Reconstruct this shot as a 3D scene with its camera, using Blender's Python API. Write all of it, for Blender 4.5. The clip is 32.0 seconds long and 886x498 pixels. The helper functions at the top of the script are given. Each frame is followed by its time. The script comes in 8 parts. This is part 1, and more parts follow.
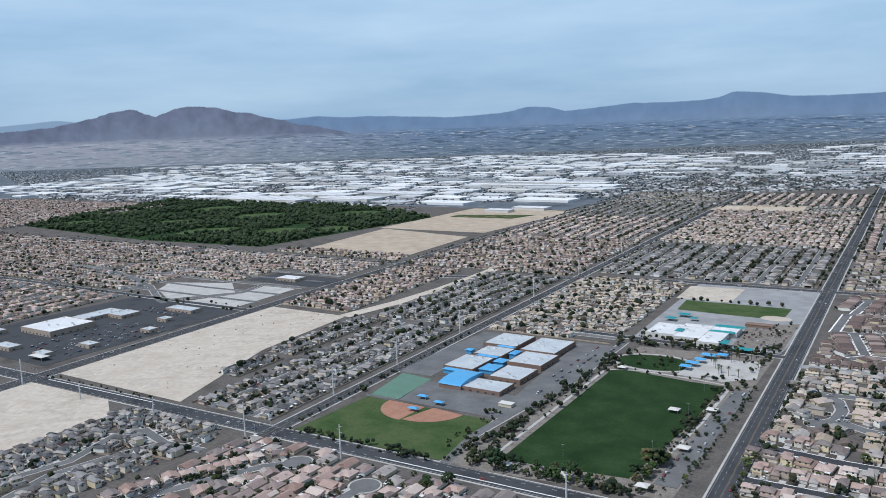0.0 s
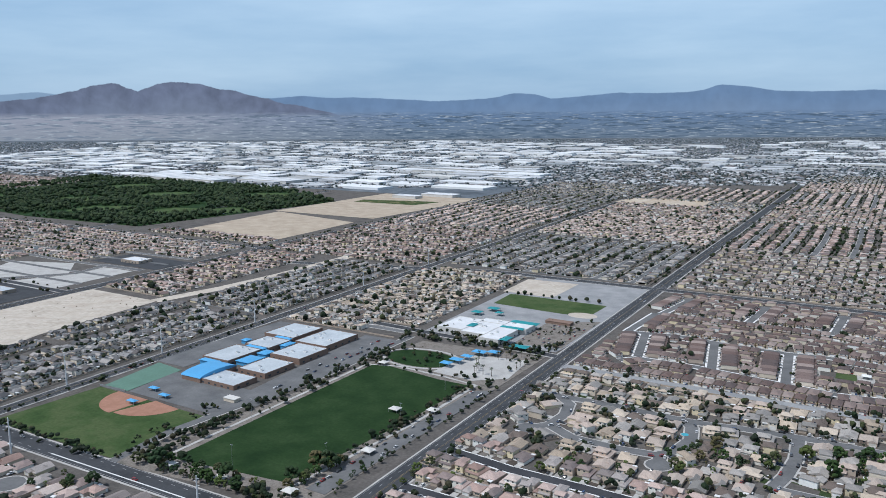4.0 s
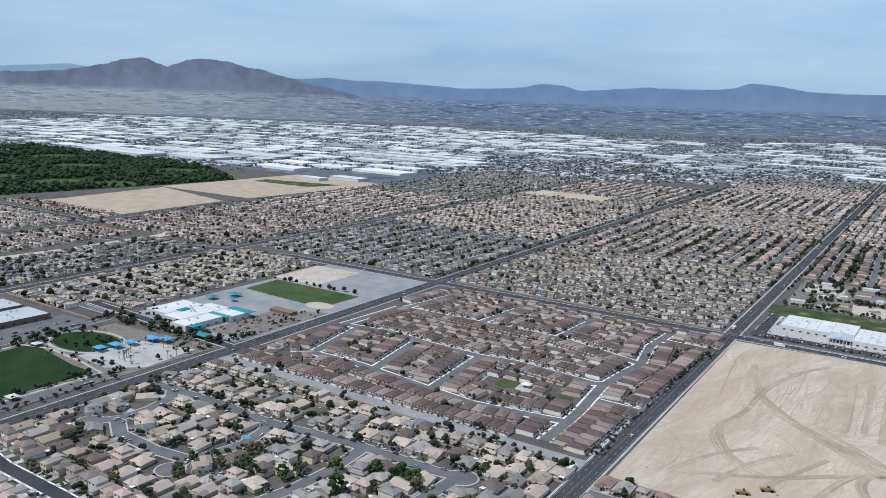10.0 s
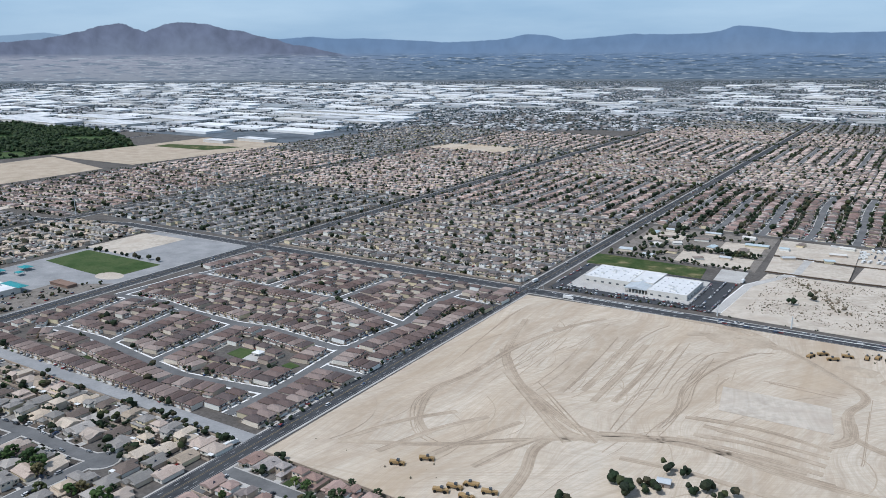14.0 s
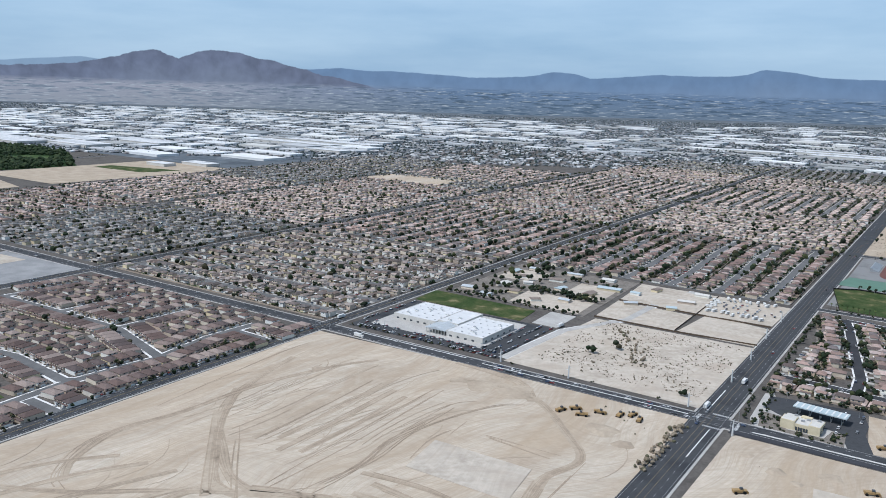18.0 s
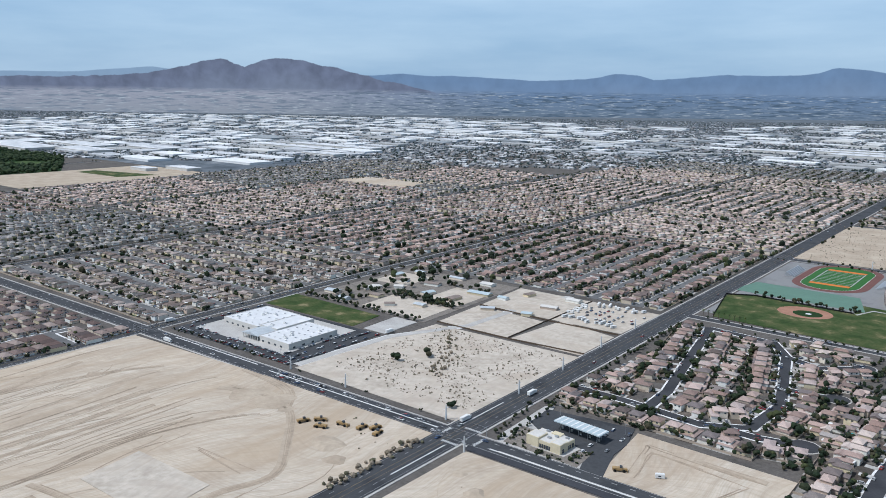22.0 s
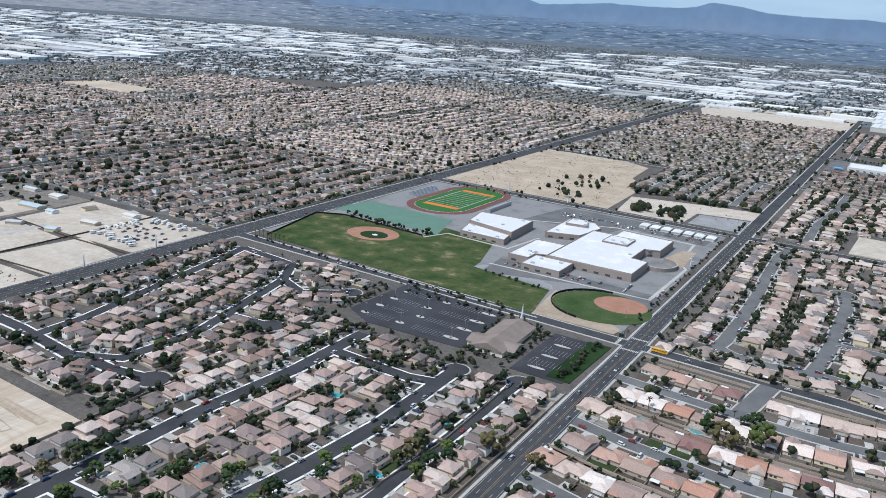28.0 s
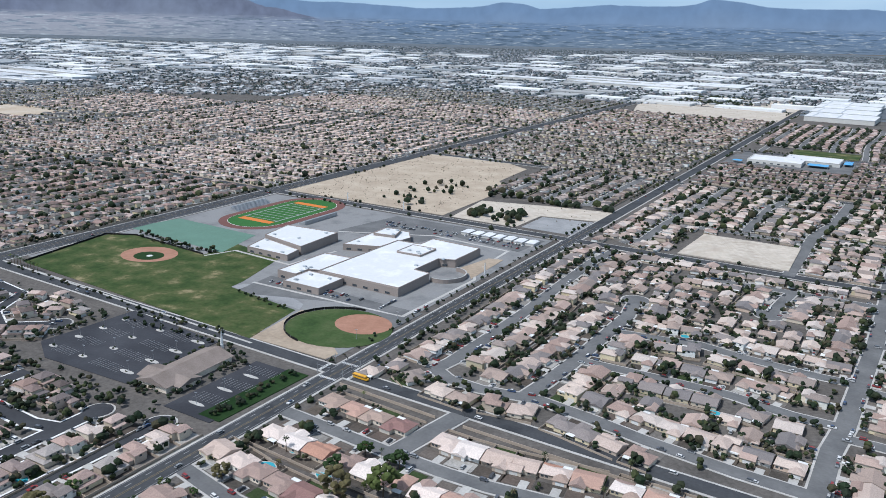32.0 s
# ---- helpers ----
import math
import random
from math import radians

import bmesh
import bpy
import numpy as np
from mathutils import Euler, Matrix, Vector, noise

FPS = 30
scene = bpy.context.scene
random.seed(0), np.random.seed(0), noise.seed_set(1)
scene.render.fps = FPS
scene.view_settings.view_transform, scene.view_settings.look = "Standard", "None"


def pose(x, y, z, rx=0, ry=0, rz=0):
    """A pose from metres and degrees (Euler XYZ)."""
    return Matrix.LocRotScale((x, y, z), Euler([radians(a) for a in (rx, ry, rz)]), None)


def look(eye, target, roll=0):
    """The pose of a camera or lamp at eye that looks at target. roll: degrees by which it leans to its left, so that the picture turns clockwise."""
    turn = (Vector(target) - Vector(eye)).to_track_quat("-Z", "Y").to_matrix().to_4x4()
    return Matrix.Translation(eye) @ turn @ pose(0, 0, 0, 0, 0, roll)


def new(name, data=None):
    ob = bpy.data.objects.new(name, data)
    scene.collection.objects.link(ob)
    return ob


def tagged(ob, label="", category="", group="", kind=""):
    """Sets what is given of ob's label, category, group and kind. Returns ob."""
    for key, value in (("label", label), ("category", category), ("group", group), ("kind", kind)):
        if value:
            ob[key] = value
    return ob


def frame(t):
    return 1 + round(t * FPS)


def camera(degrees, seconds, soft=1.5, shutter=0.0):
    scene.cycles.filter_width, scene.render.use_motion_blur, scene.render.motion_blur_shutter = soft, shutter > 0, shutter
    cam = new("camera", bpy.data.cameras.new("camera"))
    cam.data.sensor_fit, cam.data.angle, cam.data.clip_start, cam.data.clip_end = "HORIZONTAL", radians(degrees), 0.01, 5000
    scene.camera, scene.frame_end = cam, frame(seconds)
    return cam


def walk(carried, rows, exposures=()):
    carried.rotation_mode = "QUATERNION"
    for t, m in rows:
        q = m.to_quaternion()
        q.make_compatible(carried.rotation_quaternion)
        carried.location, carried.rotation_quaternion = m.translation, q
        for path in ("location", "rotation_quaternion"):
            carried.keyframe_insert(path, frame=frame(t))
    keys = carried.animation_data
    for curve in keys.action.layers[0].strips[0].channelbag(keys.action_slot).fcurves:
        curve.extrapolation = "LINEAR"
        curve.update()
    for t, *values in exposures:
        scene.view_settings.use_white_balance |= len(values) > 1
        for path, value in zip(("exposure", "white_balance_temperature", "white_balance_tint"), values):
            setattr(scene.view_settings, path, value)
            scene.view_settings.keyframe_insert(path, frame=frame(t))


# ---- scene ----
cam = camera(58.0, 32.0, soft=0.55)
PATH = [
    (0, (-0.053, -0.493, 165.829), (-1.1381, 1.1595, 165.5311), -2.1),
    (0.5, (13.778, 11.537, 165.514), (12.6981, 13.1939, 165.2144), -1.9),
    (1, (28.189, 23.259, 165.460), (27.1147, 24.9193, 165.1571), -1.6),
    (1.5, (42.885, 34.514, 165.201), (41.8188, 36.1778, 164.8938), -1.3),
    (2, (56.772, 47.023, 164.795), (55.7131, 48.6911, 164.4832), -1),
    (2.5, (70.726, 59.390, 164.289), (69.6758, 61.0622, 163.9719), -0.6),
    (3, (83.808, 71.209, 163.948), (82.7619, 72.8830, 163.6245), -0.5),
    (3.5, (97.662, 82.906, 163.763), (96.6232, 84.5823, 163.4290), -0.3),
    (5.5, (157.160, 132.759, 160.126), (156.0858, 134.4122, 159.7846), -0.1),
    (6, (170.477, 144.765, 159.650), (169.4023, 146.4162, 159.3078), 0.1),
    (6.5, (184.017, 156.955, 159.123), (182.9475, 158.6098, 158.7828), 0.3),
    (7, (197.604, 169.064, 158.823), (196.5430, 170.7249, 158.4846), 0.3),
    (7.5, (211.659, 181.302, 158.507), (210.6040, 182.9684, 158.1713), 0.5),
    (8, (225.323, 193.742, 158.944), (224.2720, 195.4091, 158.6050), 0.8),
    (8.5, (239.064, 206.418, 159.103), (238.0109, 208.0819, 158.7556), 1.3),
    (9, (252.629, 219.042, 159.178), (251.5671, 220.6989, 158.8213), 1.7),
    (9.5, (265.823, 231.819, 159.395), (264.7504, 233.4659, 159.0294), 2.1),
    (10, (279.518, 244.293, 158.957), (278.4349, 245.9328, 158.5885), 2.1),
    (10.5, (292.964, 256.033, 158.671), (291.8771, 257.6675, 158.2864), 1.7),
    (11, (305.998, 268.984, 158.190), (304.9110, 270.6164, 157.7931), 1.2),
    (11.5, (319.685, 280.583, 158.079), (318.6065, 282.2039, 157.6211), 0.7),
    (12, (332.751, 293.336, 158.046), (331.6613, 294.9316, 157.5305), -0.2),
    (12.5, (345.961, 306.148, 157.827), (344.8569, 307.7430, 157.3411), -0.8),
    (13, (359.379, 319.527, 157.736), (358.2891, 321.1361, 157.2642), -0.6),
    (13.5, (372.929, 333.335, 157.677), (371.8640, 334.9605, 157.2051), -0.4),
    (14, (386.032, 345.655, 157.537), (384.9808, 347.2887, 157.0624), -0.2),
    (14.5, (398.350, 359.046, 157.243), (397.3025, 360.6830, 156.7678), 0.1),
    (16.5, (452.139, 409.497, 154.654), (451.0753, 411.1363, 154.2269), 1.7),
    (17, (465.074, 423.217, 153.941), (464.0114, 424.8594, 153.5244), 1.9),
    (17.5, (478.766, 436.495, 153.552), (477.6864, 438.1286, 153.1482), 1.7),
    (18, (491.703, 450.301, 152.848), (490.5987, 451.9214, 152.4533), 1.6),
    (18.5, (505.355, 462.868, 153.077), (504.2285, 464.4740, 152.6861), 1.4),
    (19, (518.934, 475.691, 152.912), (517.7873, 477.2824, 152.5204), 1.4),
    (19.5, (532.251, 489.043, 152.165), (531.0862, 490.6201, 151.7715), 1.3),
    (20, (545.427, 503.074, 151.838), (544.2406, 504.6367, 151.4455), 1),
    (20.5, (559.236, 516.774, 151.564), (558.0294, 518.3207, 151.1763), 0.7),
    (21, (572.787, 530.030, 151.062), (571.5659, 531.5656, 150.6762), 0.5),
    (21.5, (586.157, 543.478, 150.810), (584.9319, 545.0107, 150.4253), 0.5),
    (22, (599.848, 557.203, 150.347), (598.6204, 558.7343, 149.9593), 0.7),
    (22.5, (613.027, 571.081, 149.585), (611.8058, 572.6148, 149.1904), 1),
    (23, (626.239, 584.076, 148.876), (625.0358, 585.6196, 148.4630), 1.2),
    (23.5, (639.492, 596.850, 148.287), (638.3227, 598.4092, 147.8377), 1.3),
    (24, (653.086, 609.472, 147.807), (651.9641, 611.0484, 147.2997), 1.7),
    (24.5, (665.742, 623.501, 147.115), (664.6754, 625.0941, 146.5469), 2.1),
    (25, (679.033, 636.530, 147.446), (678.0301, 638.1265, 146.7805), 4.3),
    (25.5, (691.791, 649.784, 147.188), (690.8482, 651.4162, 146.5195), 6.1),
    (26, (703.737, 663.631, 146.740), (702.7839, 665.2922, 146.1618), 6.1),
    (26.5, (716.866, 677.306, 146.759), (715.9119, 678.9712, 146.1953), 5.4),
    (28.5, (767.929, 732.761, 145.597), (766.9720, 734.4213, 145.0242), 3.9),
    (29, (780.424, 746.392, 145.892), (779.4512, 748.0433, 145.3195), 3.9),
    (29.5, (793.257, 759.646, 145.929), (792.2734, 761.2918, 145.3591), 3.6),
    (30, (805.402, 772.201, 145.808), (804.4179, 773.8484, 145.2423), 3),
    (30.5, (818.446, 785.481, 145.378), (817.4645, 787.1315, 144.8176), 2.4),
    (31, (831.048, 799.331, 144.476), (830.0721, 800.9856, 143.9221), 1.7),
    (31.5, (843.753, 812.864, 144.021), (842.7762, 814.5200, 143.4690), 1.4),
    (32, (856.432, 826.424, 143.709), (855.4531, 828.0793, 143.1593), 1.4),
]
walk(cam, [(t, look(eye, target, roll)) for t, eye, target, roll in PATH], exposures=((0.0, -0.1, 6030, 10), (12.0, -0.08, 6030, 10), (22.0, -0.08, 6030, 10), (27.0, 0.04, 6030, 10), (32.0, 0.07, 6030, 10)))

# ---- light ----
SUN_AZ, SUN_EL = 215.0, 58.0   # compass degrees from +y, clockwise
world = bpy.data.worlds.new("desert_sky")
scene.world = world
world.use_nodes = True
wn, wl = world.node_tree.nodes, world.node_tree.links
wn.clear()
w_out = wn.new("ShaderNodeOutputWorld")
w_bg = wn.new("ShaderNodeBackground")
w_sky = wn.new("ShaderNodeTexSky")
w_sky.sky_type = "NISHITA"
w_sky.sun_disc = False
w_sky.sun_elevation = radians(SUN_EL)
w_sky.sun_rotation = radians(SUN_AZ)
w_sky.altitude = 600
w_sky.dust_density = 3.0
w_co = wn.new("ShaderNodeTexCoord")
w_map = wn.new("ShaderNodeMapping")
w_map.inputs["Rotation"].default_value = (0, 0, radians(-32))
w_map.inputs["Scale"].default_value = (1.6, 1.6, 9.0)
w_noise = wn.new("ShaderNodeTexNoise")
w_noise.inputs["Scale"].default_value = 1.5
w_noise.inputs["Detail"].default_value = 7
w_noise.inputs["Roughness"].default_value = 0.55
w_ramp = wn.new("ShaderNodeValToRGB")
w_ramp.color_ramp.elements[0].position = 0.36
w_ramp.color_ramp.elements[1].position = 0.72
w_sep = wn.new("ShaderNodeSeparateXYZ")
w_up = wn.new("ShaderNodeMapRange")
w_up.inputs["From Min"].default_value = -0.02
w_up.inputs["From Max"].default_value = 0.32
w_veil = wn.new("ShaderNodeMixRGB")     # thin high cloud over the blue
w_veil.inputs["Color1"].default_value = (2.75, 4.45, 6.35, 1)
w_veil.inputs["Color2"].default_value = (5.3, 6.9, 8.3, 1)
w_mul = wn.new("ShaderNodeMath")
w_mul.operation = "MULTIPLY_ADD"
w_mul.inputs[1].default_value = 0.75
w_amt = wn.new("ShaderNodeMath")
w_amt.operation = "MULTIPLY"
w_amt.inputs[1].default_value = 0.5
w_mix = wn.new("ShaderNodeMixRGB")
w_top = wn.new("ShaderNodeMapRange")      # the high cloud thins out overhead
w_top.inputs["From Min"].default_value, w_top.inputs["From Max"].default_value = 0.34, 0.65
w_top.inputs["To Min"].default_value, w_top.inputs["To Max"].default_value = 0.78, 0.15
wl.new(w_co.outputs["Generated"], w_map.inputs["Vector"])
wl.new(w_co.outputs["Generated"], w_sep.inputs[0])
wl.new(w_map.outputs[0], w_noise.inputs["Vector"])
wl.new(w_noise.outputs["Fac"], w_ramp.inputs["Fac"])
wl.new(w_sep.outputs["Z"], w_up.inputs["Value"])
wl.new(w_up.outputs[0], w_amt.inputs[0])
wl.new(w_sep.outputs["Z"], w_top.inputs["Value"])
wl.new(w_top.outputs[0], w_mix.inputs["Fac"])
wl.new(w_ramp.outputs["Color"], w_mul.inputs[0])
wl.new(w_amt.outputs[0], w_mul.inputs[2])
wl.new(w_mul.outputs[0], w_veil.inputs["Fac"])
wl.new(w_sky.outputs["Color"], w_mix.inputs["Color1"])
wl.new(w_veil.outputs["Color"], w_mix.inputs["Color2"])


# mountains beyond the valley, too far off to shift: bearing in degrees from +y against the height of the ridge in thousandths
# each range's colour has distance haze painted in, paler and bluer farther back
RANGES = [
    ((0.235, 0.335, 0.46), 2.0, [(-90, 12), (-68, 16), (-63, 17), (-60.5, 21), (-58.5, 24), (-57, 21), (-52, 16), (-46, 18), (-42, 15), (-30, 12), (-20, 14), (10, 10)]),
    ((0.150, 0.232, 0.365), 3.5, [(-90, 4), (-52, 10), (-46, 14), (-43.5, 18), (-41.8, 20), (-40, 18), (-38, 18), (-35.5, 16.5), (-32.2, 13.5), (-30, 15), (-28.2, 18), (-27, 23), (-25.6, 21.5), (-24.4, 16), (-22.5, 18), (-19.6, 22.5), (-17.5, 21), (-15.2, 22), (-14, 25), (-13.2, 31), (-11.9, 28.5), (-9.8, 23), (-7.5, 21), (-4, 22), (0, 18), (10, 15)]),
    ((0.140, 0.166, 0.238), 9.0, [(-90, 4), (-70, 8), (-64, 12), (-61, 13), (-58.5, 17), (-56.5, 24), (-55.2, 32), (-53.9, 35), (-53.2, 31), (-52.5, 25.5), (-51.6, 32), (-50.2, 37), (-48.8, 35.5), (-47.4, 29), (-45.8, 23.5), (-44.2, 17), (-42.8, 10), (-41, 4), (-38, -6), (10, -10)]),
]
w_az = wn.new("ShaderNodeMath")
w_az.operation = "ARCTAN2"
wl.new(w_sep.outputs["X"], w_az.inputs[0])
wl.new(w_sep.outputs["Y"], w_az.inputs[1])
w_pos = wn.new("ShaderNodeMapRange")
w_pos.inputs["From Min"].default_value, w_pos.inputs["From Max"].default_value = radians(-90), radians(10)
wl.new(w_az.outputs[0], w_pos.inputs["Value"])
sky_col = w_mix.outputs["Color"]
for hazed_rock, jag, ridge in RANGES:
    r_ramp = wn.new("ShaderNodeValToRGB")
    els = r_ramp.color_ramp.elements
    for k, (deg, h) in enumerate(ridge):
        p, v = (deg + 90) / 100, (h + 15) / 60
        e = els[0] if k < 1 else els[len(els) - 1] if k == len(ridge) - 1 else els.new(p)
        e.position, e.color = p, (v, v, v, 1)
    wl.new(w_pos.outputs[0], r_ramp.inputs["Fac"])
    r_noise = wn.new("ShaderNodeTexNoise")
    r_noise.inputs["Scale"].default_value = 38.0
    r_noise.inputs["Detail"].default_value = 12
    r_noise.inputs["Roughness"].default_value = 0.62
    wl.new(w_co.outputs["Generated"], r_noise.inputs["Vector"])
    r_h = wn.new("ShaderNodeMath")
    r_h.operation = "MULTIPLY_ADD"
    r_h.inputs[1].default_value, r_h.inputs[2].default_value = 0.060, -0.015 - jag * 0.0005
    wl.new(r_ramp.outputs["Color"], r_h.inputs[0])
    r_j = wn.new("ShaderNodeMath")
    r_j.operation = "MULTIPLY_ADD"
    r_j.inputs[1].default_value = jag * 0.001
    wl.new(r_noise.outputs["Fac"], r_j.inputs[0])
    wl.new(r_h.outputs[0], r_j.inputs[2])
    r_d = wn.new("ShaderNodeMath")
    r_d.operation = "SUBTRACT"
    wl.new(r_j.outputs[0], r_d.inputs[0])
    wl.new(w_sep.outputs["Z"], r_d.inputs[1])
    r_m = wn.new("ShaderNodeMapRange")
    r_m.inputs["From Min"].default_value, r_m.inputs["From Max"].default_value = -0.0004, 0.0006
    wl.new(r_d.outputs[0], r_m.inputs["Value"])
    r_gully_shade = wn.new("ShaderNodeTexNoise")           # light and shade of ridges and gullies, painted on as noise
    r_gully_shade.inputs["Scale"].default_value = 75.0
    r_gully_shade.inputs["Detail"].default_value = 6
    r_gully_shade.inputs["Distortion"].default_value = 0.3
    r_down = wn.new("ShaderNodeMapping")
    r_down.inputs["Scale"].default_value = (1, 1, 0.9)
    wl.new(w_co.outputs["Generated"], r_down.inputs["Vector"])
    wl.new(r_down.outputs[0], r_gully_shade.inputs["Vector"])
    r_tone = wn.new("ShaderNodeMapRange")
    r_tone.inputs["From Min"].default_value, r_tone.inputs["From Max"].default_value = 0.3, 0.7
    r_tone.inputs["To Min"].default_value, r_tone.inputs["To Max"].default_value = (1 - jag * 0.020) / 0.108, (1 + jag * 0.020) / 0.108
    wl.new(r_gully_shade.outputs["Fac"], r_tone.inputs["Value"])
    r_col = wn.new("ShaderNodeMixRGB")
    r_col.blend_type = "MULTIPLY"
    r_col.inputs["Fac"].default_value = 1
    r_col.inputs["Color1"].default_value = (*hazed_rock, 1)
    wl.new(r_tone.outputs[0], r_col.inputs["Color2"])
    r_foot = wn.new("ShaderNodeMapRange")             # haze painted over the foot of the slopes
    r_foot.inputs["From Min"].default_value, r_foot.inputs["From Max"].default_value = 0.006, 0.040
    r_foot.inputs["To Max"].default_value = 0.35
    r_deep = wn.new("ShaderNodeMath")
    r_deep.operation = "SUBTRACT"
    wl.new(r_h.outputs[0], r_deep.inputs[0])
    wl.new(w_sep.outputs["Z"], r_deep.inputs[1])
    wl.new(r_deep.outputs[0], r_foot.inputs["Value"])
    r_foot_haze = wn.new("ShaderNodeMixRGB")
    r_foot_haze.inputs["Color2"].default_value = (0.30 / 0.108, 0.36 / 0.108, 0.44 / 0.108, 1)
    wl.new(r_foot.outputs[0], r_foot_haze.inputs["Fac"])
    wl.new(r_col.outputs["Color"], r_foot_haze.inputs["Color1"])
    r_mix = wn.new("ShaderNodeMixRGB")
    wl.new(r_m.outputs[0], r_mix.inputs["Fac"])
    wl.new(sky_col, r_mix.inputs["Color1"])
    wl.new(r_foot_haze.outputs["Color"], r_mix.inputs["Color2"])
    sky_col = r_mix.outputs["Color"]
# the plain between the last streets and the mountains: city in thin level streaks, haze painted into its colours
def streaks(scale, lo, hi):
    mp = wn.new("ShaderNodeMapping")
    mp.inputs["Scale"].default_value = scale
    nz = wn.new("ShaderNodeTexNoise")
    nz.inputs["Scale"].default_value = 1.0
    nz.inputs["Detail"].default_value = 4
    nz.inputs["Roughness"].default_value = 0.65
    rng = wn.new("ShaderNodeMapRange")
    rng.inputs["From Min"].default_value, rng.inputs["From Max"].default_value = lo, hi
    wl.new(w_co.outputs["Generated"], mp.inputs["Vector"])
    wl.new(mp.outputs[0], nz.inputs["Vector"])
    wl.new(nz.outputs["Fac"], rng.inputs["Value"])
    return rng.outputs[0]


def blend(fac, a, b):
    mx = wn.new("ShaderNodeMixRGB")
    for sock, val in (("Fac", fac), ("Color1", a), ("Color2", b)):
        if isinstance(val, tuple):
            mx.inputs[sock].default_value = tuple(v / 0.119 for v in val) + (1,)
        else:
            wl.new(val, mx.inputs[sock])
    return mx.outputs["Color"]


p_side = wn.new("ShaderNodeMapRange")     # painted haze: pale over dusty fans below the bare hills in the west, blue over the wooded city to the north
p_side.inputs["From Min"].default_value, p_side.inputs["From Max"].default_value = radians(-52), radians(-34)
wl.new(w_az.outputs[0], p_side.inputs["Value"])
# the painted haze turns bluer from the near edge to the horizon
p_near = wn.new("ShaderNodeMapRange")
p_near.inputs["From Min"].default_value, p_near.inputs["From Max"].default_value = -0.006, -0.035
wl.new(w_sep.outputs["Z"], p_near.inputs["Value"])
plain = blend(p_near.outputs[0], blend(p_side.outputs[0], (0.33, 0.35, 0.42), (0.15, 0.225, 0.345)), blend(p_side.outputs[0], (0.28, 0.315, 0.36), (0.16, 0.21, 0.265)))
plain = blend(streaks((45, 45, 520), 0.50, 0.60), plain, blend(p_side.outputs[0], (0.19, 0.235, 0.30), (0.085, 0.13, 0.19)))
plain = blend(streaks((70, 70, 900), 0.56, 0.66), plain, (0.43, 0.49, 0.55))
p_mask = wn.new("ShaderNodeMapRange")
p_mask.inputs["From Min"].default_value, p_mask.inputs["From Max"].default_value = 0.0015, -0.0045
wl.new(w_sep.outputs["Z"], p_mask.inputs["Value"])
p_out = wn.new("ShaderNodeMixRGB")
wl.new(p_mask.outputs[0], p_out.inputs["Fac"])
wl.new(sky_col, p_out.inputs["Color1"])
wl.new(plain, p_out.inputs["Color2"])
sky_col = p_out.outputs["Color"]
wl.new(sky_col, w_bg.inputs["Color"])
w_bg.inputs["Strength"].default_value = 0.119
wl.new(w_bg.outputs[0], w_out.inputs["Surface"])

sun_data = bpy.data.lights.new("sun", "SUN")
sun_data.energy = 3.7
sun_data.angle = radians(3)
sun_data.color = (1.0, 0.98, 0.945)
sun = new("sun", sun_data)
sun.matrix_world = look((0, 0, 900), (-math.sin(radians(SUN_AZ)), -math.cos(radians(SUN_AZ)), 900 - math.tan(radians(SUN_EL))))
scene.view_settings.exposure = 0.0


# ---- materials ----
K = 0.61   # metres to one unit of the plan


WORN = 0.84    # dust and age take a little off every fresh colour


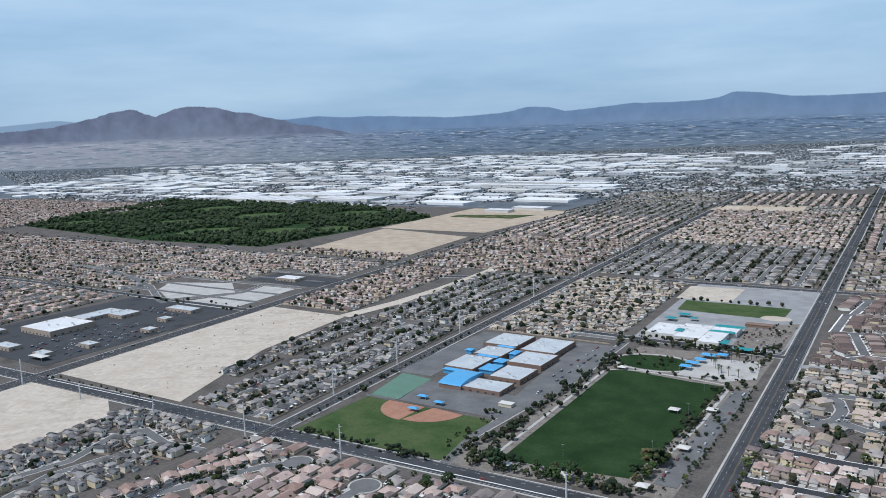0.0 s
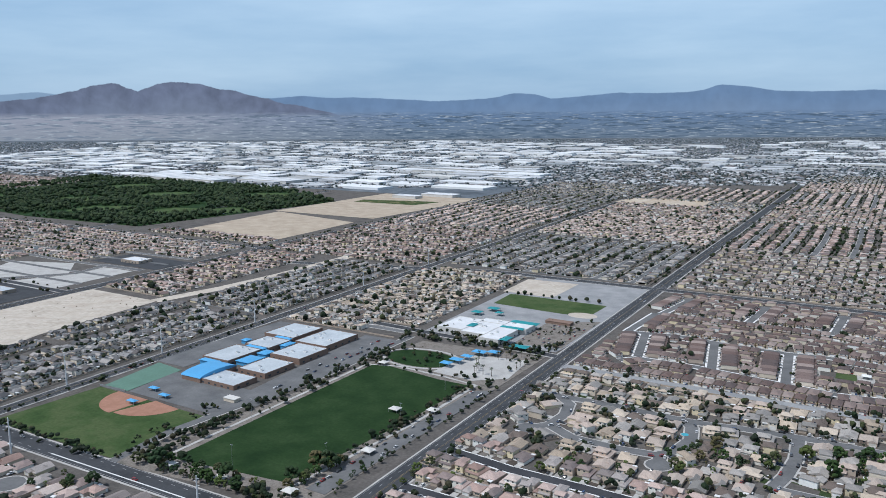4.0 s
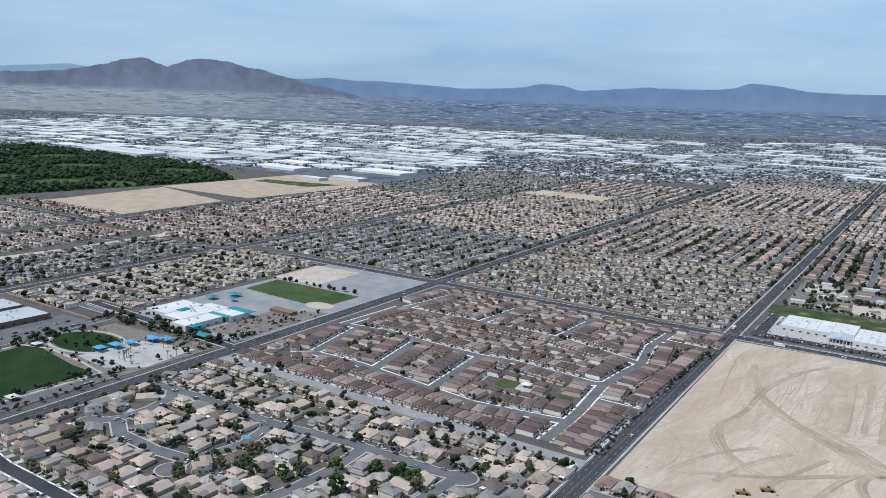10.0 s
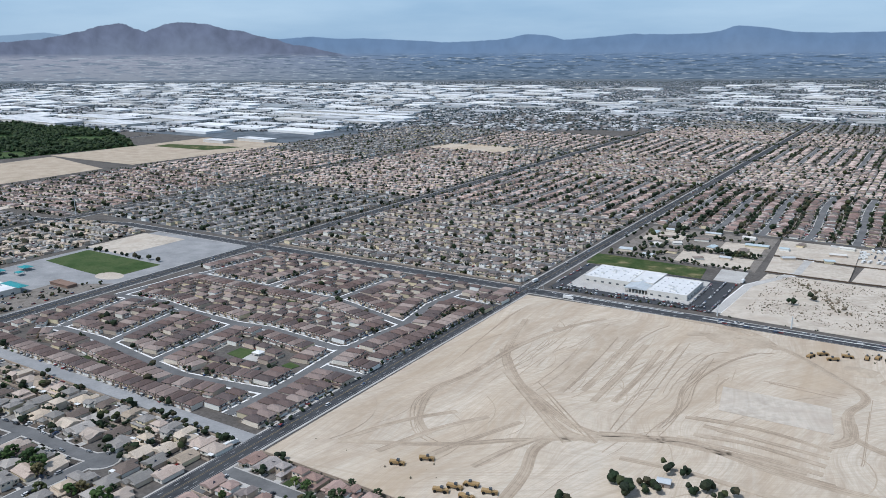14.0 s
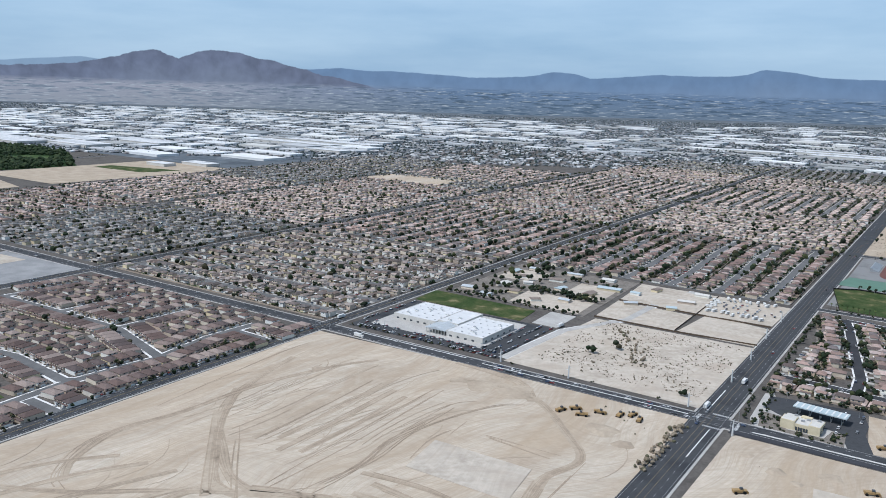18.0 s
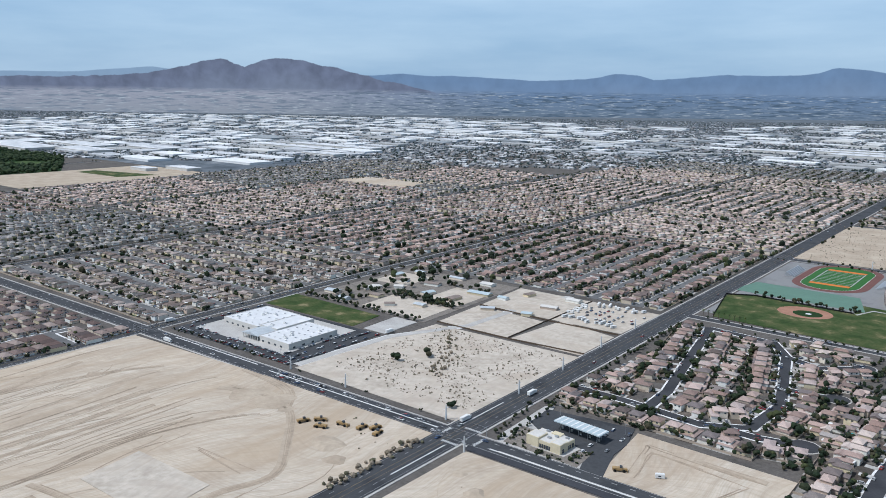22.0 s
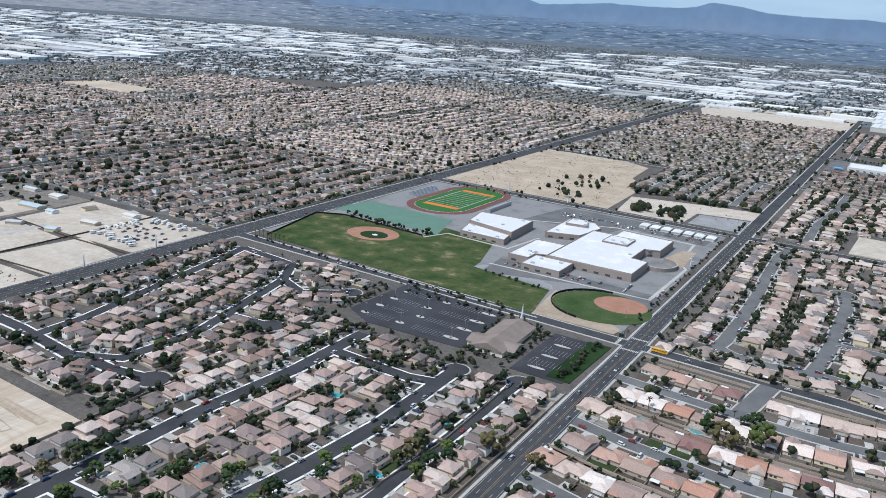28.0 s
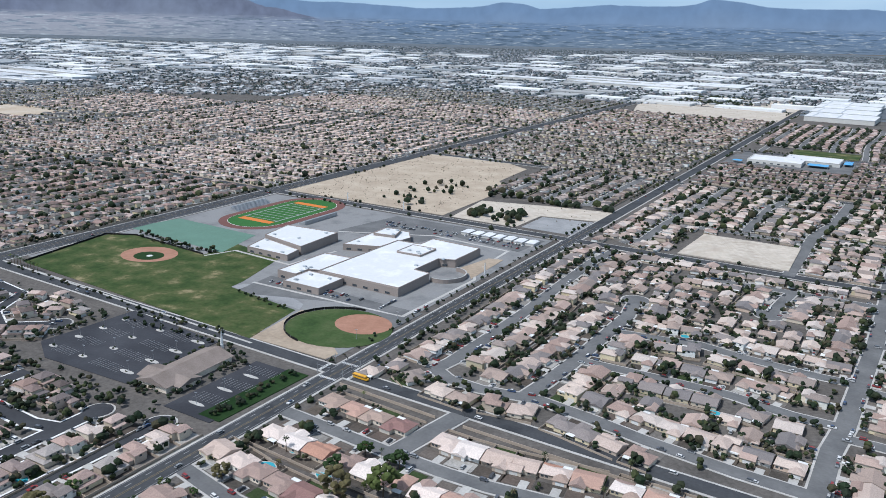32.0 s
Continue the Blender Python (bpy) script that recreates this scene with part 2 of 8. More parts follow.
def make_mat(name, ramp, rough=0.85, pick="none", grain=3.0, grain_amt=0.25, patch=0.06, patch_amt=0.25, bump=0.0, metal=0.0, streak=None):
    """ramp: base colours, picked by the object, the island or a broad noise; grain and patch: two scales of mottling, per metre."""
    ramp = [tuple(v * WORN for v in c) for c in ramp]
    m = bpy.data.materials.new(name)
    m.use_nodes = True
    nt, nd, lk = m.node_tree, m.node_tree.nodes, m.node_tree.links
    bsdf = nd["Principled BSDF"]
    bsdf.inputs["Roughness"].default_value = rough
    bsdf.inputs["Metallic"].default_value = metal
    bsdf.inputs["Specular IOR Level"].default_value = 0.3 if rough < 0.75 else 0.08
    co = nd.new("ShaderNodeTexCoord") if pick == "object" else nd.new("ShaderNodeNewGeometry")
    vec = co.outputs["Object"] if pick == "object" else co.outputs["Position"]
    def nz(scale, detail=4.0, stretch=None):
        n = nd.new("ShaderNodeTexNoise")
        n.inputs["Scale"].default_value = scale / K
        n.inputs["Detail"].default_value = detail
        n.inputs["Roughness"].default_value = 0.6
        if stretch:
            mp = nd.new("ShaderNodeMapping")
            mp.inputs["Rotation"].default_value = (0, 0, radians(stretch[0]))
            mp.inputs["Scale"].default_value = (1, stretch[1], 1)
            lk.new(vec, mp.inputs["Vector"])
            lk.new(mp.outputs[0], n.inputs["Vector"])
        else:
            lk.new(vec, n.inputs["Vector"])
        return n
    if len(ramp) == 1:
        rgb = nd.new("ShaderNodeRGB")
        rgb.outputs[0].default_value = (*ramp[0], 1)
        col = rgb.outputs[0]
    else:
        cr = nd.new("ShaderNodeValToRGB")
        cr.color_ramp.interpolation = "CONSTANT" if pick in ("object", "island") else "LINEAR"
        els = cr.color_ramp.elements
        for k, c in enumerate(ramp):
            f = k / len(ramp) if pick in ("object", "island") else 0.3 + 0.4 * k / (len(ramp) - 1)
            e = els[k] if k < 2 else els.new(f)
            e.position, e.color = f, (*c, 1)
        if pick == "object":
            oi = nd.new("ShaderNodeObjectInfo")
            lk.new(oi.outputs["Random"], cr.inputs["Fac"])
        elif pick == "island":
            gi = nd.new("ShaderNodeNewGeometry")
            lk.new(gi.outputs["Random Per Island"], cr.inputs["Fac"])
        else:
            lk.new(nz(patch, 6.0, streak).outputs["Fac"], cr.inputs["Fac"])
        col = cr.outputs["Color"]
    for scale, amt in ((grain, grain_amt), (patch, patch_amt)):
        if amt <= 0:
            continue
        n = nz(scale)
        mr = nd.new("ShaderNodeMapRange")
        mr.inputs["From Min"].default_value, mr.inputs["From Max"].default_value = 0.25, 0.75
        mr.inputs["To Min"].default_value, mr.inputs["To Max"].default_value = 1 - amt, 1 + amt
        mx = nd.new("ShaderNodeMixRGB")
        mx.blend_type = "MULTIPLY"
        mx.inputs["Fac"].default_value = 1
        lk.new(n.outputs["Fac"], mr.inputs["Value"])
        lk.new(col, mx.inputs["Color1"])
        lk.new(mr.outputs[0], mx.inputs["Color2"])
        col = mx.outputs["Color"]
    lk.new(col, bsdf.inputs["Base Color"])
    if bump > 0:
        b = nd.new("ShaderNodeBump")
        b.inputs["Strength"].default_value = 0.6
        b.inputs["Distance"].default_value = bump * K
        lk.new(nz(grain).outputs["Fac"], b.inputs["Height"])
        lk.new(b.outputs[0], bsdf.inputs["Normal"])
    return m


ROOF = {
    "tan": [(0.29, 0.215, 0.18), (0.38, 0.295, 0.25), (0.17, 0.14, 0.125), (0.45, 0.36, 0.31), (0.22, 0.195, 0.185), (0.34, 0.245, 0.20), (0.40, 0.335, 0.30), (0.25, 0.19, 0.165)],
    "beige": [(0.49, 0.40, 0.305), (0.39, 0.315, 0.24), (0.27, 0.255, 0.235), (0.50, 0.42, 0.335), (0.30, 0.28, 0.26), (0.42, 0.35, 0.295), (0.22, 0.175, 0.15), (0.38, 0.35, 0.32), (0.46, 0.37, 0.31)],
    "taupe": [(0.20, 0.165, 0.15), (0.26, 0.215, 0.195), (0.155, 0.13, 0.12), (0.23, 0.175, 0.15), (0.30, 0.255, 0.23), (0.18, 0.16, 0.155), (0.34, 0.28, 0.25)],
    "rose": [(0.235, 0.16, 0.14), (0.185, 0.135, 0.12), (0.28, 0.195, 0.17), (0.165, 0.13, 0.12), (0.33, 0.255, 0.23), (0.23, 0.16, 0.14), (0.18, 0.155, 0.145)],
    "adobe": [(0.45, 0.345, 0.28), (0.37, 0.275, 0.22), (0.50, 0.395, 0.32), (0.31, 0.245, 0.205), (0.42, 0.30, 0.24), (0.28, 0.235, 0.21), (0.47, 0.39, 0.33), (0.36, 0.25, 0.20), (0.24, 0.21, 0.195)],
    "grey": [(0.17, 0.165, 0.165), (0.25, 0.24, 0.235), (0.125, 0.125, 0.13), (0.31, 0.285, 0.265), (0.16, 0.145, 0.14), (0.21, 0.205, 0.205)],
    "pink": [(0.36, 0.26, 0.225), (0.29, 0.225, 0.205), (0.42, 0.32, 0.28), (0.22, 0.18, 0.17), (0.46, 0.38, 0.335), (0.31, 0.21, 0.175), (0.33, 0.295, 0.275), (0.38, 0.27, 0.23), (0.25, 0.215, 0.20)],
    "sand": [(0.46, 0.375, 0.315), (0.40, 0.31, 0.26), (0.52, 0.43, 0.365), (0.33, 0.265, 0.235), (0.29, 0.255, 0.235), (0.44, 0.345, 0.295), (0.22, 0.185, 0.17), (0.50, 0.40, 0.335)],
    "brown": [(0.165, 0.122, 0.112), (0.20, 0.148, 0.133), (0.14, 0.11, 0.105), (0.175, 0.122, 0.108), (0.235, 0.18, 0.16), (0.15, 0.108, 0.098), (0.27, 0.215, 0.19)],
    "mixed": [(0.38, 0.285, 0.235), (0.68, 0.58, 0.52), (0.43, 0.245, 0.18), (0.26, 0.155, 0.14), (0.62, 0.51, 0.45), (0.34, 0.25, 0.215), (0.70, 0.62, 0.57), (0.46, 0.30, 0.24), (0.52, 0.41, 0.35)],
}
for key, cols in ROOF.items():      # sun-bleached
    if key != "mixed":
        ROOF[key] = [tuple(min(0.75, (1.04 if key in ("pink", "sand", "adobe", "rose") else 0.97) * (0.93 * v + 0.07 * sum(c) / 3)) for v in c) for c in cols]
ROOF["adobe"] = [(r * 0.97, g, b * 1.05) for r, g, b in ROOF["adobe"]]
for key in ("tan", "sand"):      # rather pink than yellow
    ROOF[key] = [(r, g * 0.965, b * 0.99) for r, g, b in ROOF[key]]
for key, cols in ROOF.items():      # new tiles are darker and old ones paler than the run of them
    mid = sum(sum(c) for c in cols) / len(cols)
    ROOF[key] = [tuple(min(0.78, v * (sum(c) / mid) ** (0.0 if key == "mixed" else 0.45)) for v in c) for c in cols]
# far roofs: greys cooled to stand for distance haze
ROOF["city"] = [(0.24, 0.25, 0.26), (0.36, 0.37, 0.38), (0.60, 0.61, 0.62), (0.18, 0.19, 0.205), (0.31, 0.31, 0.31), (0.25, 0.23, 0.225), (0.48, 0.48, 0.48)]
WALL = [(0.52, 0.45, 0.36), (0.46, 0.39, 0.31), (0.58, 0.52, 0.43), (0.40, 0.33, 0.27), (0.52, 0.41, 0.33), (0.60, 0.56, 0.50), (0.47, 0.41, 0.29), (0.70, 0.66, 0.60), (0.66, 0.58, 0.48), (0.62, 0.53, 0.36), (0.72, 0.69, 0.64)]
WALL = [tuple(min(0.82, v * 1.22) for v in c) for c in WALL]
M = {}
for key, cols in ROOF.items():
    M["roof_" + key] = make_mat("roof_tile_" + key, cols, 0.9, "object", 1.4, 0.22, 0.15, 0.12, 0.08)
    M["roof_far_" + key] = make_mat("roof_tile_joined_" + key, cols, 0.9, "island", 1.4, 0.22, 0.02, 0.12)
M["stucco"] = make_mat("stucco", WALL, 0.95, "object", 1.5, 0.10, 0.3, 0.08, 0.02)
M["stucco_far"] = make_mat("stucco_joined", WALL, 0.95, "island", 1.0, 0.10, 0.03, 0.08)
M["earth"] = make_mat("gravel_earth", [(0.092, 0.084, 0.077), (0.135, 0.123, 0.112), (0.070, 0.066, 0.061)], 1.0, "none", 0.35, 0.30, 0.02, 0.18)
M["yard"] = make_mat("gravel_yard", [(0.165, 0.145, 0.125), (0.24, 0.215, 0.19), (0.105, 0.10, 0.085)], 1.0, "none", 0.6, 0.28, 0.07, 0.2)
M["dirt"] = make_mat("graded_dirt", [(0.55, 0.47, 0.375), (0.62, 0.545, 0.45), (0.48, 0.395, 0.305), (0.59, 0.505, 0.405)], 1.0, "none", 0.16, 0.12, 0.014, 0.10, 0.15, 0.0, (12, 0.16))
M["groove"] = make_mat("grader_grooves", [(0.41, 0.335, 0.255), (0.48, 0.405, 0.315)], 1.0, "none", 0.3, 0.12, 0.03, 0.10)
M["dirt_track"] = make_mat("wheel_worn_dirt", [(0.35, 0.28, 0.21), (0.42, 0.345, 0.265)], 1.0, "none", 0.3, 0.15, 0.03, 0.12)
M["desert"] = make_mat("scrub_desert", [(0.50, 0.44, 0.365), (0.56, 0.50, 0.425), (0.42, 0.36, 0.295)], 1.0, "none", 0.16, 0.16, 0.02, 0.14, 0.1)
M["asphalt"] = make_mat("asphalt", [(0.045, 0.049, 0.055), (0.070, 0.073, 0.078), (0.052, 0.055, 0.061)], 0.9, "none", 0.5, 0.14, 0.03, 0.18)
M["asphalt_new"] = make_mat("new_asphalt", [(0.048, 0.05, 0.058), (0.062, 0.064, 0.072)], 0.9, "none", 0.5, 0.12, 0.03, 0.15)
M["asphalt_mid"] = make_mat("sealed_asphalt", [(0.048, 0.05, 0.056), (0.066, 0.068, 0.074)], 0.9, "none", 0.5, 0.10, 0.04, 0.12)
M["asphalt_old"] = make_mat("worn_asphalt", [(0.135, 0.137, 0.14), (0.175, 0.175, 0.174)], 0.95, "none", 0.5, 0.10, 0.04, 0.12)
M["asphalt_grey"] = make_mat("faded_asphalt", [(0.20, 0.203, 0.205), (0.25, 0.25, 0.248), (0.225, 0.226, 0.226)], 0.95, "none", 0.5, 0.10, 0.04, 0.14)
M["concrete"] = make_mat("concrete", [(0.42, 0.405, 0.38), (0.49, 0.475, 0.45)], 0.9, "none", 0.8, 0.12, 0.05, 0.10)
M["chalk"] = make_mat("white_paint", [(0.74, 0.74, 0.72)], 0.6, "none", 1.0, 0.06, 0.2, 0.06)
M["kerb_white"] = make_mat("new_white_concrete", [(0.80, 0.795, 0.78), (0.72, 0.715, 0.70)], 0.9, "none", 0.8, 0.08, 0.05, 0.08)
M["paint"] = make_mat("road_paint", [(0.36, 0.36, 0.36)], 0.7, "none", 1.0, 0.2, 0.2, 0.15)
M["paint_yellow"] = make_mat("yellow_road_paint", [(0.27, 0.21, 0.12)], 0.7, "none", 1.0, 0.2, 0.2, 0.15)
M["grass"] = make_mat("lawn", [(0.016, 0.040, 0.013), (0.022, 0.048, 0.016), (0.029, 0.054, 0.020)], 0.95, "none", 0.35, 0.20, 0.03, 0.18)
M["grass_dry"] = make_mat("dry_lawn", [(0.034, 0.062, 0.02), (0.048, 0.078, 0.026), (0.085, 0.098, 0.04), (0.24, 0.20, 0.115)], 0.95, "none", 0.3, 0.2, 0.04, 0.16)
M["grass_mid"] = make_mat("school_lawn", [(0.042, 0.078, 0.026), (0.055, 0.092, 0.032), (0.075, 0.102, 0.042), (0.05, 0.084, 0.03)], 0.95, "none", 0.35, 0.2, 0.03, 0.18)
M["clay"] = make_mat("infield_clay", [(0.34, 0.18, 0.122), (0.38, 0.21, 0.15)], 0.95, "none", 0.6, 0.08, 0.1, 0.08)
M["leaf"] = make_mat("leaves", [(0.034, 0.060, 0.020), (0.050, 0.084, 0.028), (0.036, 0.054, 0.026), (0.075, 0.096, 0.032), (0.027, 0.046, 0.020), (0.062, 0.072, 0.034), (0.095, 0.130, 0.040), (0.032, 0.056, 0.022), (0.105, 0.092, 0.045), (0.028, 0.050, 0.024)], 0.8, "object", 1.2, 0.4, 0.4, 0.2)
M["leaf_far"] = make_mat("leaves_joined", [(0.019, 0.030, 0.017), (0.025, 0.037, 0.020), (0.024, 0.032, 0.021), (0.032, 0.040, 0.023), (0.052, 0.062, 0.028), (0.056, 0.052, 0.032), (0.021, 0.034, 0.018)], 0.8, "island", 0.8, 0.35, 0.05, 0.2)
# trees of the far city, distance haze mixed into the green
M["leaf_hazed"] = make_mat("far_leaves_hazed_blue", [(0.036, 0.054, 0.052), (0.048, 0.066, 0.064), (0.042, 0.056, 0.060), (0.060, 0.076, 0.070)], 0.8, "island", 0.8, 0.3, 0.05, 0.2)
M["bark"] = make_mat("bark", [(0.12, 0.09, 0.065)], 0.95, "none", 4, 0.3, 0.5, 0.2)
M["white_roof"] = make_mat("white_membrane_roof", [(0.72, 0.725, 0.72), (0.66, 0.665, 0.67), (0.74, 0.74, 0.735)], 0.7, "none", 0.3, 0.05, 0.04, 0.10)
M["white_far"] = make_mat("white_shed_roof", [(0.76, 0.77, 0.77), (0.70, 0.71, 0.71), (0.80, 0.80, 0.79), (0.50, 0.51, 0.52), (0.78, 0.78, 0.76), (0.62, 0.61, 0.58), (0.30, 0.32, 0.33), (0.74, 0.75, 0.75), (0.40, 0.40, 0.39), (0.56, 0.57, 0.58)], 0.7, "island", 0.05, 0.06, 0.01, 0.08)
M["wall_white"] = make_mat("painted_block_wall", [(0.62, 0.60, 0.56)], 0.9, "none", 0.6, 0.08, 0.1, 0.08)
M["grey_roof"] = make_mat("grey_membrane_roof", [(0.44, 0.48, 0.51), (0.51, 0.545, 0.565)], 0.8, "none", 0.4, 0.08, 0.05, 0.08)
M["blue_metal"] = make_mat("blue_painted_metal", [(0.10, 0.36, 0.64)], 0.45, "none", 0.6, 0.06, 0.08, 0.06)
M["teal_metal"] = make_mat("teal_painted_metal", [(0.03, 0.26, 0.28)], 0.5, "none", 0.6, 0.06, 0.08, 0.06)
M["brick_wall"] = make_mat("brown_block_wall", [(0.24, 0.165, 0.13)], 0.95, "none", 0.9, 0.12, 0.1, 0.1)
M["tan_wall"] = make_mat("tan_block_wall", [(0.40, 0.33, 0.265)], 0.95, "none", 0.9, 0.12, 0.05, 0.12)
M["taupe_wall"] = make_mat("taupe_stucco_wall", [(0.33, 0.28, 0.25)], 0.95, "none", 0.9, 0.08, 0.05, 0.08)
M["steel"] = make_mat("galvanised_steel", [(0.45, 0.46, 0.47)], 0.45, "none", 2, 0.1, 0.2, 0.1, 0.0, 0.6)
M["glass"] = make_mat("dark_window_glass", [(0.07, 0.08, 0.09)], 0.12, "none", 1, 0.1, 0.1, 0.1)
M["panel_door"] = make_mat("garage_panel", [(0.58, 0.54, 0.48), (0.42, 0.34, 0.27), (0.66, 0.64, 0.60)], 0.7, "object", 2, 0.08, 0.4, 0.06)
M["plot"] = make_mat("garden_plots", [(0.14, 0.12, 0.105), (0.09, 0.076, 0.065), (0.25, 0.235, 0.215), (0.115, 0.097, 0.08), (0.045, 0.065, 0.028), (0.17, 0.155, 0.14), (0.08, 0.071, 0.062), (0.125, 0.10, 0.085), (0.36, 0.345, 0.32)], 1.0, "island", 0.7, 0.28, 0.15, 0.25)
# far paving with the blue of distance haze in its base colour
M["urban"] = make_mat("far_urban_ground_hazed", [(0.085, 0.102, 0.120), (0.145, 0.165, 0.185), (0.105, 0.124, 0.142), (0.21, 0.225, 0.24)], 1.0, "none", 0.03, 0.35, 0.004, 0.25)
M["asphalt_pale"] = make_mat("bleached_asphalt", [(0.27, 0.275, 0.28), (0.33, 0.33, 0.33)], 0.95, "none", 0.5, 0.10, 0.04, 0.12)
M["cream"] = make_mat("cream_stucco", [(0.66, 0.58, 0.41)], 0.95, "none", 0.8, 0.07, 0.1, 0.08)
M["canopy_blue"] = make_mat("pale_blue_metal_sheet", [(0.50, 0.58, 0.60), (0.42, 0.50, 0.53)], 0.5, "none", 0.5, 0.06, 0.05, 0.06)
M["shingle"] = make_mat("brown_shingle", [(0.225, 0.185, 0.16), (0.27, 0.225, 0.20)], 0.95, "none", 1.2, 0.15, 0.08, 0.12, 0.05)
M["pale_steel"] = make_mat("pale_grey_painted_steel", [(0.62, 0.63, 0.63)], 0.6, "none", 1.0, 0.06, 0.1, 0.06)


def graded(m, lines):
    """Scraper and wheel marks of many passes, drawn out along bent lines: (degrees, length, width, darkening, colour)."""
    nt = m.node_tree
    nd, lk = nt.nodes, nt.links
    bsdf = nd["Principled BSDF"]
    col = bsdf.inputs["Base Color"].links[0].from_socket
    geo = nd.new("ShaderNodeNewGeometry")
    warp = nd.new("ShaderNodeTexNoise")
    warp.inputs["Scale"].default_value = 0.011
    warp.inputs["Detail"].default_value = 1.0
    lk.new(geo.outputs["Position"], warp.inputs["Vector"])
    amp = nd.new("ShaderNodeVectorMath")
    amp.operation = "MULTIPLY_ADD"
    amp.inputs[1].default_value = (70, 70, 0)
    lk.new(warp.outputs["Color"], amp.inputs[0])
    lk.new(geo.outputs["Position"], amp.inputs[2])
    for deg, length, width, amt, tint in lines:
        mp = nd.new("ShaderNodeMapping")
        mp.vector_type = "TEXTURE"
        mp.inputs["Rotation"].default_value = (0, 0, radians(deg))
        mp.inputs["Scale"].default_value = (length, width, 1)
        lk.new(amp.outputs[0], mp.inputs["Vector"])
        n = nd.new("ShaderNodeTexNoise")
        n.inputs["Scale"].default_value = 1.0
        n.inputs["Detail"].default_value = 5.0
        n.inputs["Roughness"].default_value = 0.65
        lk.new(mp.outputs[0], n.inputs["Vector"])
        mr = nd.new("ShaderNodeMapRange")
        mr.inputs["From Min"].default_value, mr.inputs["From Max"].default_value = 0.46, 0.72
        mr.inputs["To Max"].default_value = amt
        lk.new(n.outputs["Fac"], mr.inputs["Value"])
        mx = nd.new("ShaderNodeMixRGB")
        mx.inputs["Color2"].default_value = (*tint, 1)
        lk.new(mr.outputs[0], mx.inputs["Fac"])
        lk.new(col, mx.inputs["Color1"])
        col = mx.outputs["Color"]
    lk.new(col, bsdf.inputs["Base Color"])


graded(M["dirt"], ((78, 90, 2.2, 0.55, (0.32, 0.26, 0.195)), (100, 130, 5.0, 0.6, (0.50, 0.455, 0.385)), (25, 60, 1.3, 0.4, (0.30, 0.245, 0.185)), (60, 160, 14.0, 0.5, (0.33, 0.255, 0.18)), (95, 220, 30.0, 0.55, (0.40, 0.31, 0.215)), (84, 70, 0.9, 0.5, (0.33, 0.27, 0.20))))
graded(M["desert"], ((40, 40, 6.0, 0.4, (0.30, 0.255, 0.205)), (110, 60, 2.0, 0.35, (0.33, 0.285, 0.23))))
M["court"] = make_mat("green_court", [(0.13, 0.225, 0.175)], 0.85, "none", 0.5, 0.08, 0.05, 0.10)
M["track_red"] = make_mat("red_running_track", [(0.17, 0.085, 0.075)], 0.9, "none", 0.6, 0.08, 0.05, 0.08)
M["end_orange"] = make_mat("orange_turf", [(0.60, 0.20, 0.055)], 0.9, "none", 0.6, 0.08, 0.05, 0.06)
M["turf"] = make_mat("green_turf", [(0.045, 0.14, 0.04)], 0.9, "none", 0.6, 0.12, 0.1, 0.08)
M["pool"] = make_mat("pool_water", [(0.05, 0.36, 0.44)], 0.08, "none", 0.5, 0.1, 0.1, 0.1)
M["car"] = make_mat("car_paint", [(0.62, 0.62, 0.62), (0.035, 0.036, 0.04), (0.25, 0.26, 0.27), (0.70, 0.70, 0.69), (0.10, 0.105, 0.12), (0.26, 0.03, 0.03), (0.04, 0.07, 0.15), (0.42, 0.42, 0.42), (0.06, 0.06, 0.065)], 0.3, "object", 1, 0.03, 0.3, 0.03)
M["tyre"] = make_mat("tyre_rubber", [(0.02, 0.02, 0.02)], 0.9)
M["bus_yellow"] = make_mat("bus_yellow", [(0.70, 0.36, 0.03)], 0.4)
M["solar"] = make_mat("solar_panel", [(0.015, 0.02, 0.035)], 0.2)


# ---- mesh helpers ----
def mesh_of(name, verts, faces, mats, idx=None):
    me = bpy.data.meshes.new(name)
    me.from_pydata((np.asarray(verts, dtype=float) * K).tolist(), [], faces)
    for m in mats:
        me.materials.append(m)
    if idx is not None:
        me.polygons.foreach_set("material_index", np.array(idx, dtype=np.int32))
    me.update()
    return me


def part(name, data, parent, label=""):
    """data: a mesh; linked as one object under a thing or a part."""
    ob = new(name, data)
    ob.parent = parent
    return tagged(ob, label) if label else ob


def empty(name, m, label, category, group="", kind=""):
    ob = new(name)
    ob.empty_display_size = 1
    m = m.copy()
    m.translation = m.translation * K
    ob.matrix_basis = m
    return tagged(ob, label, category, group, kind)


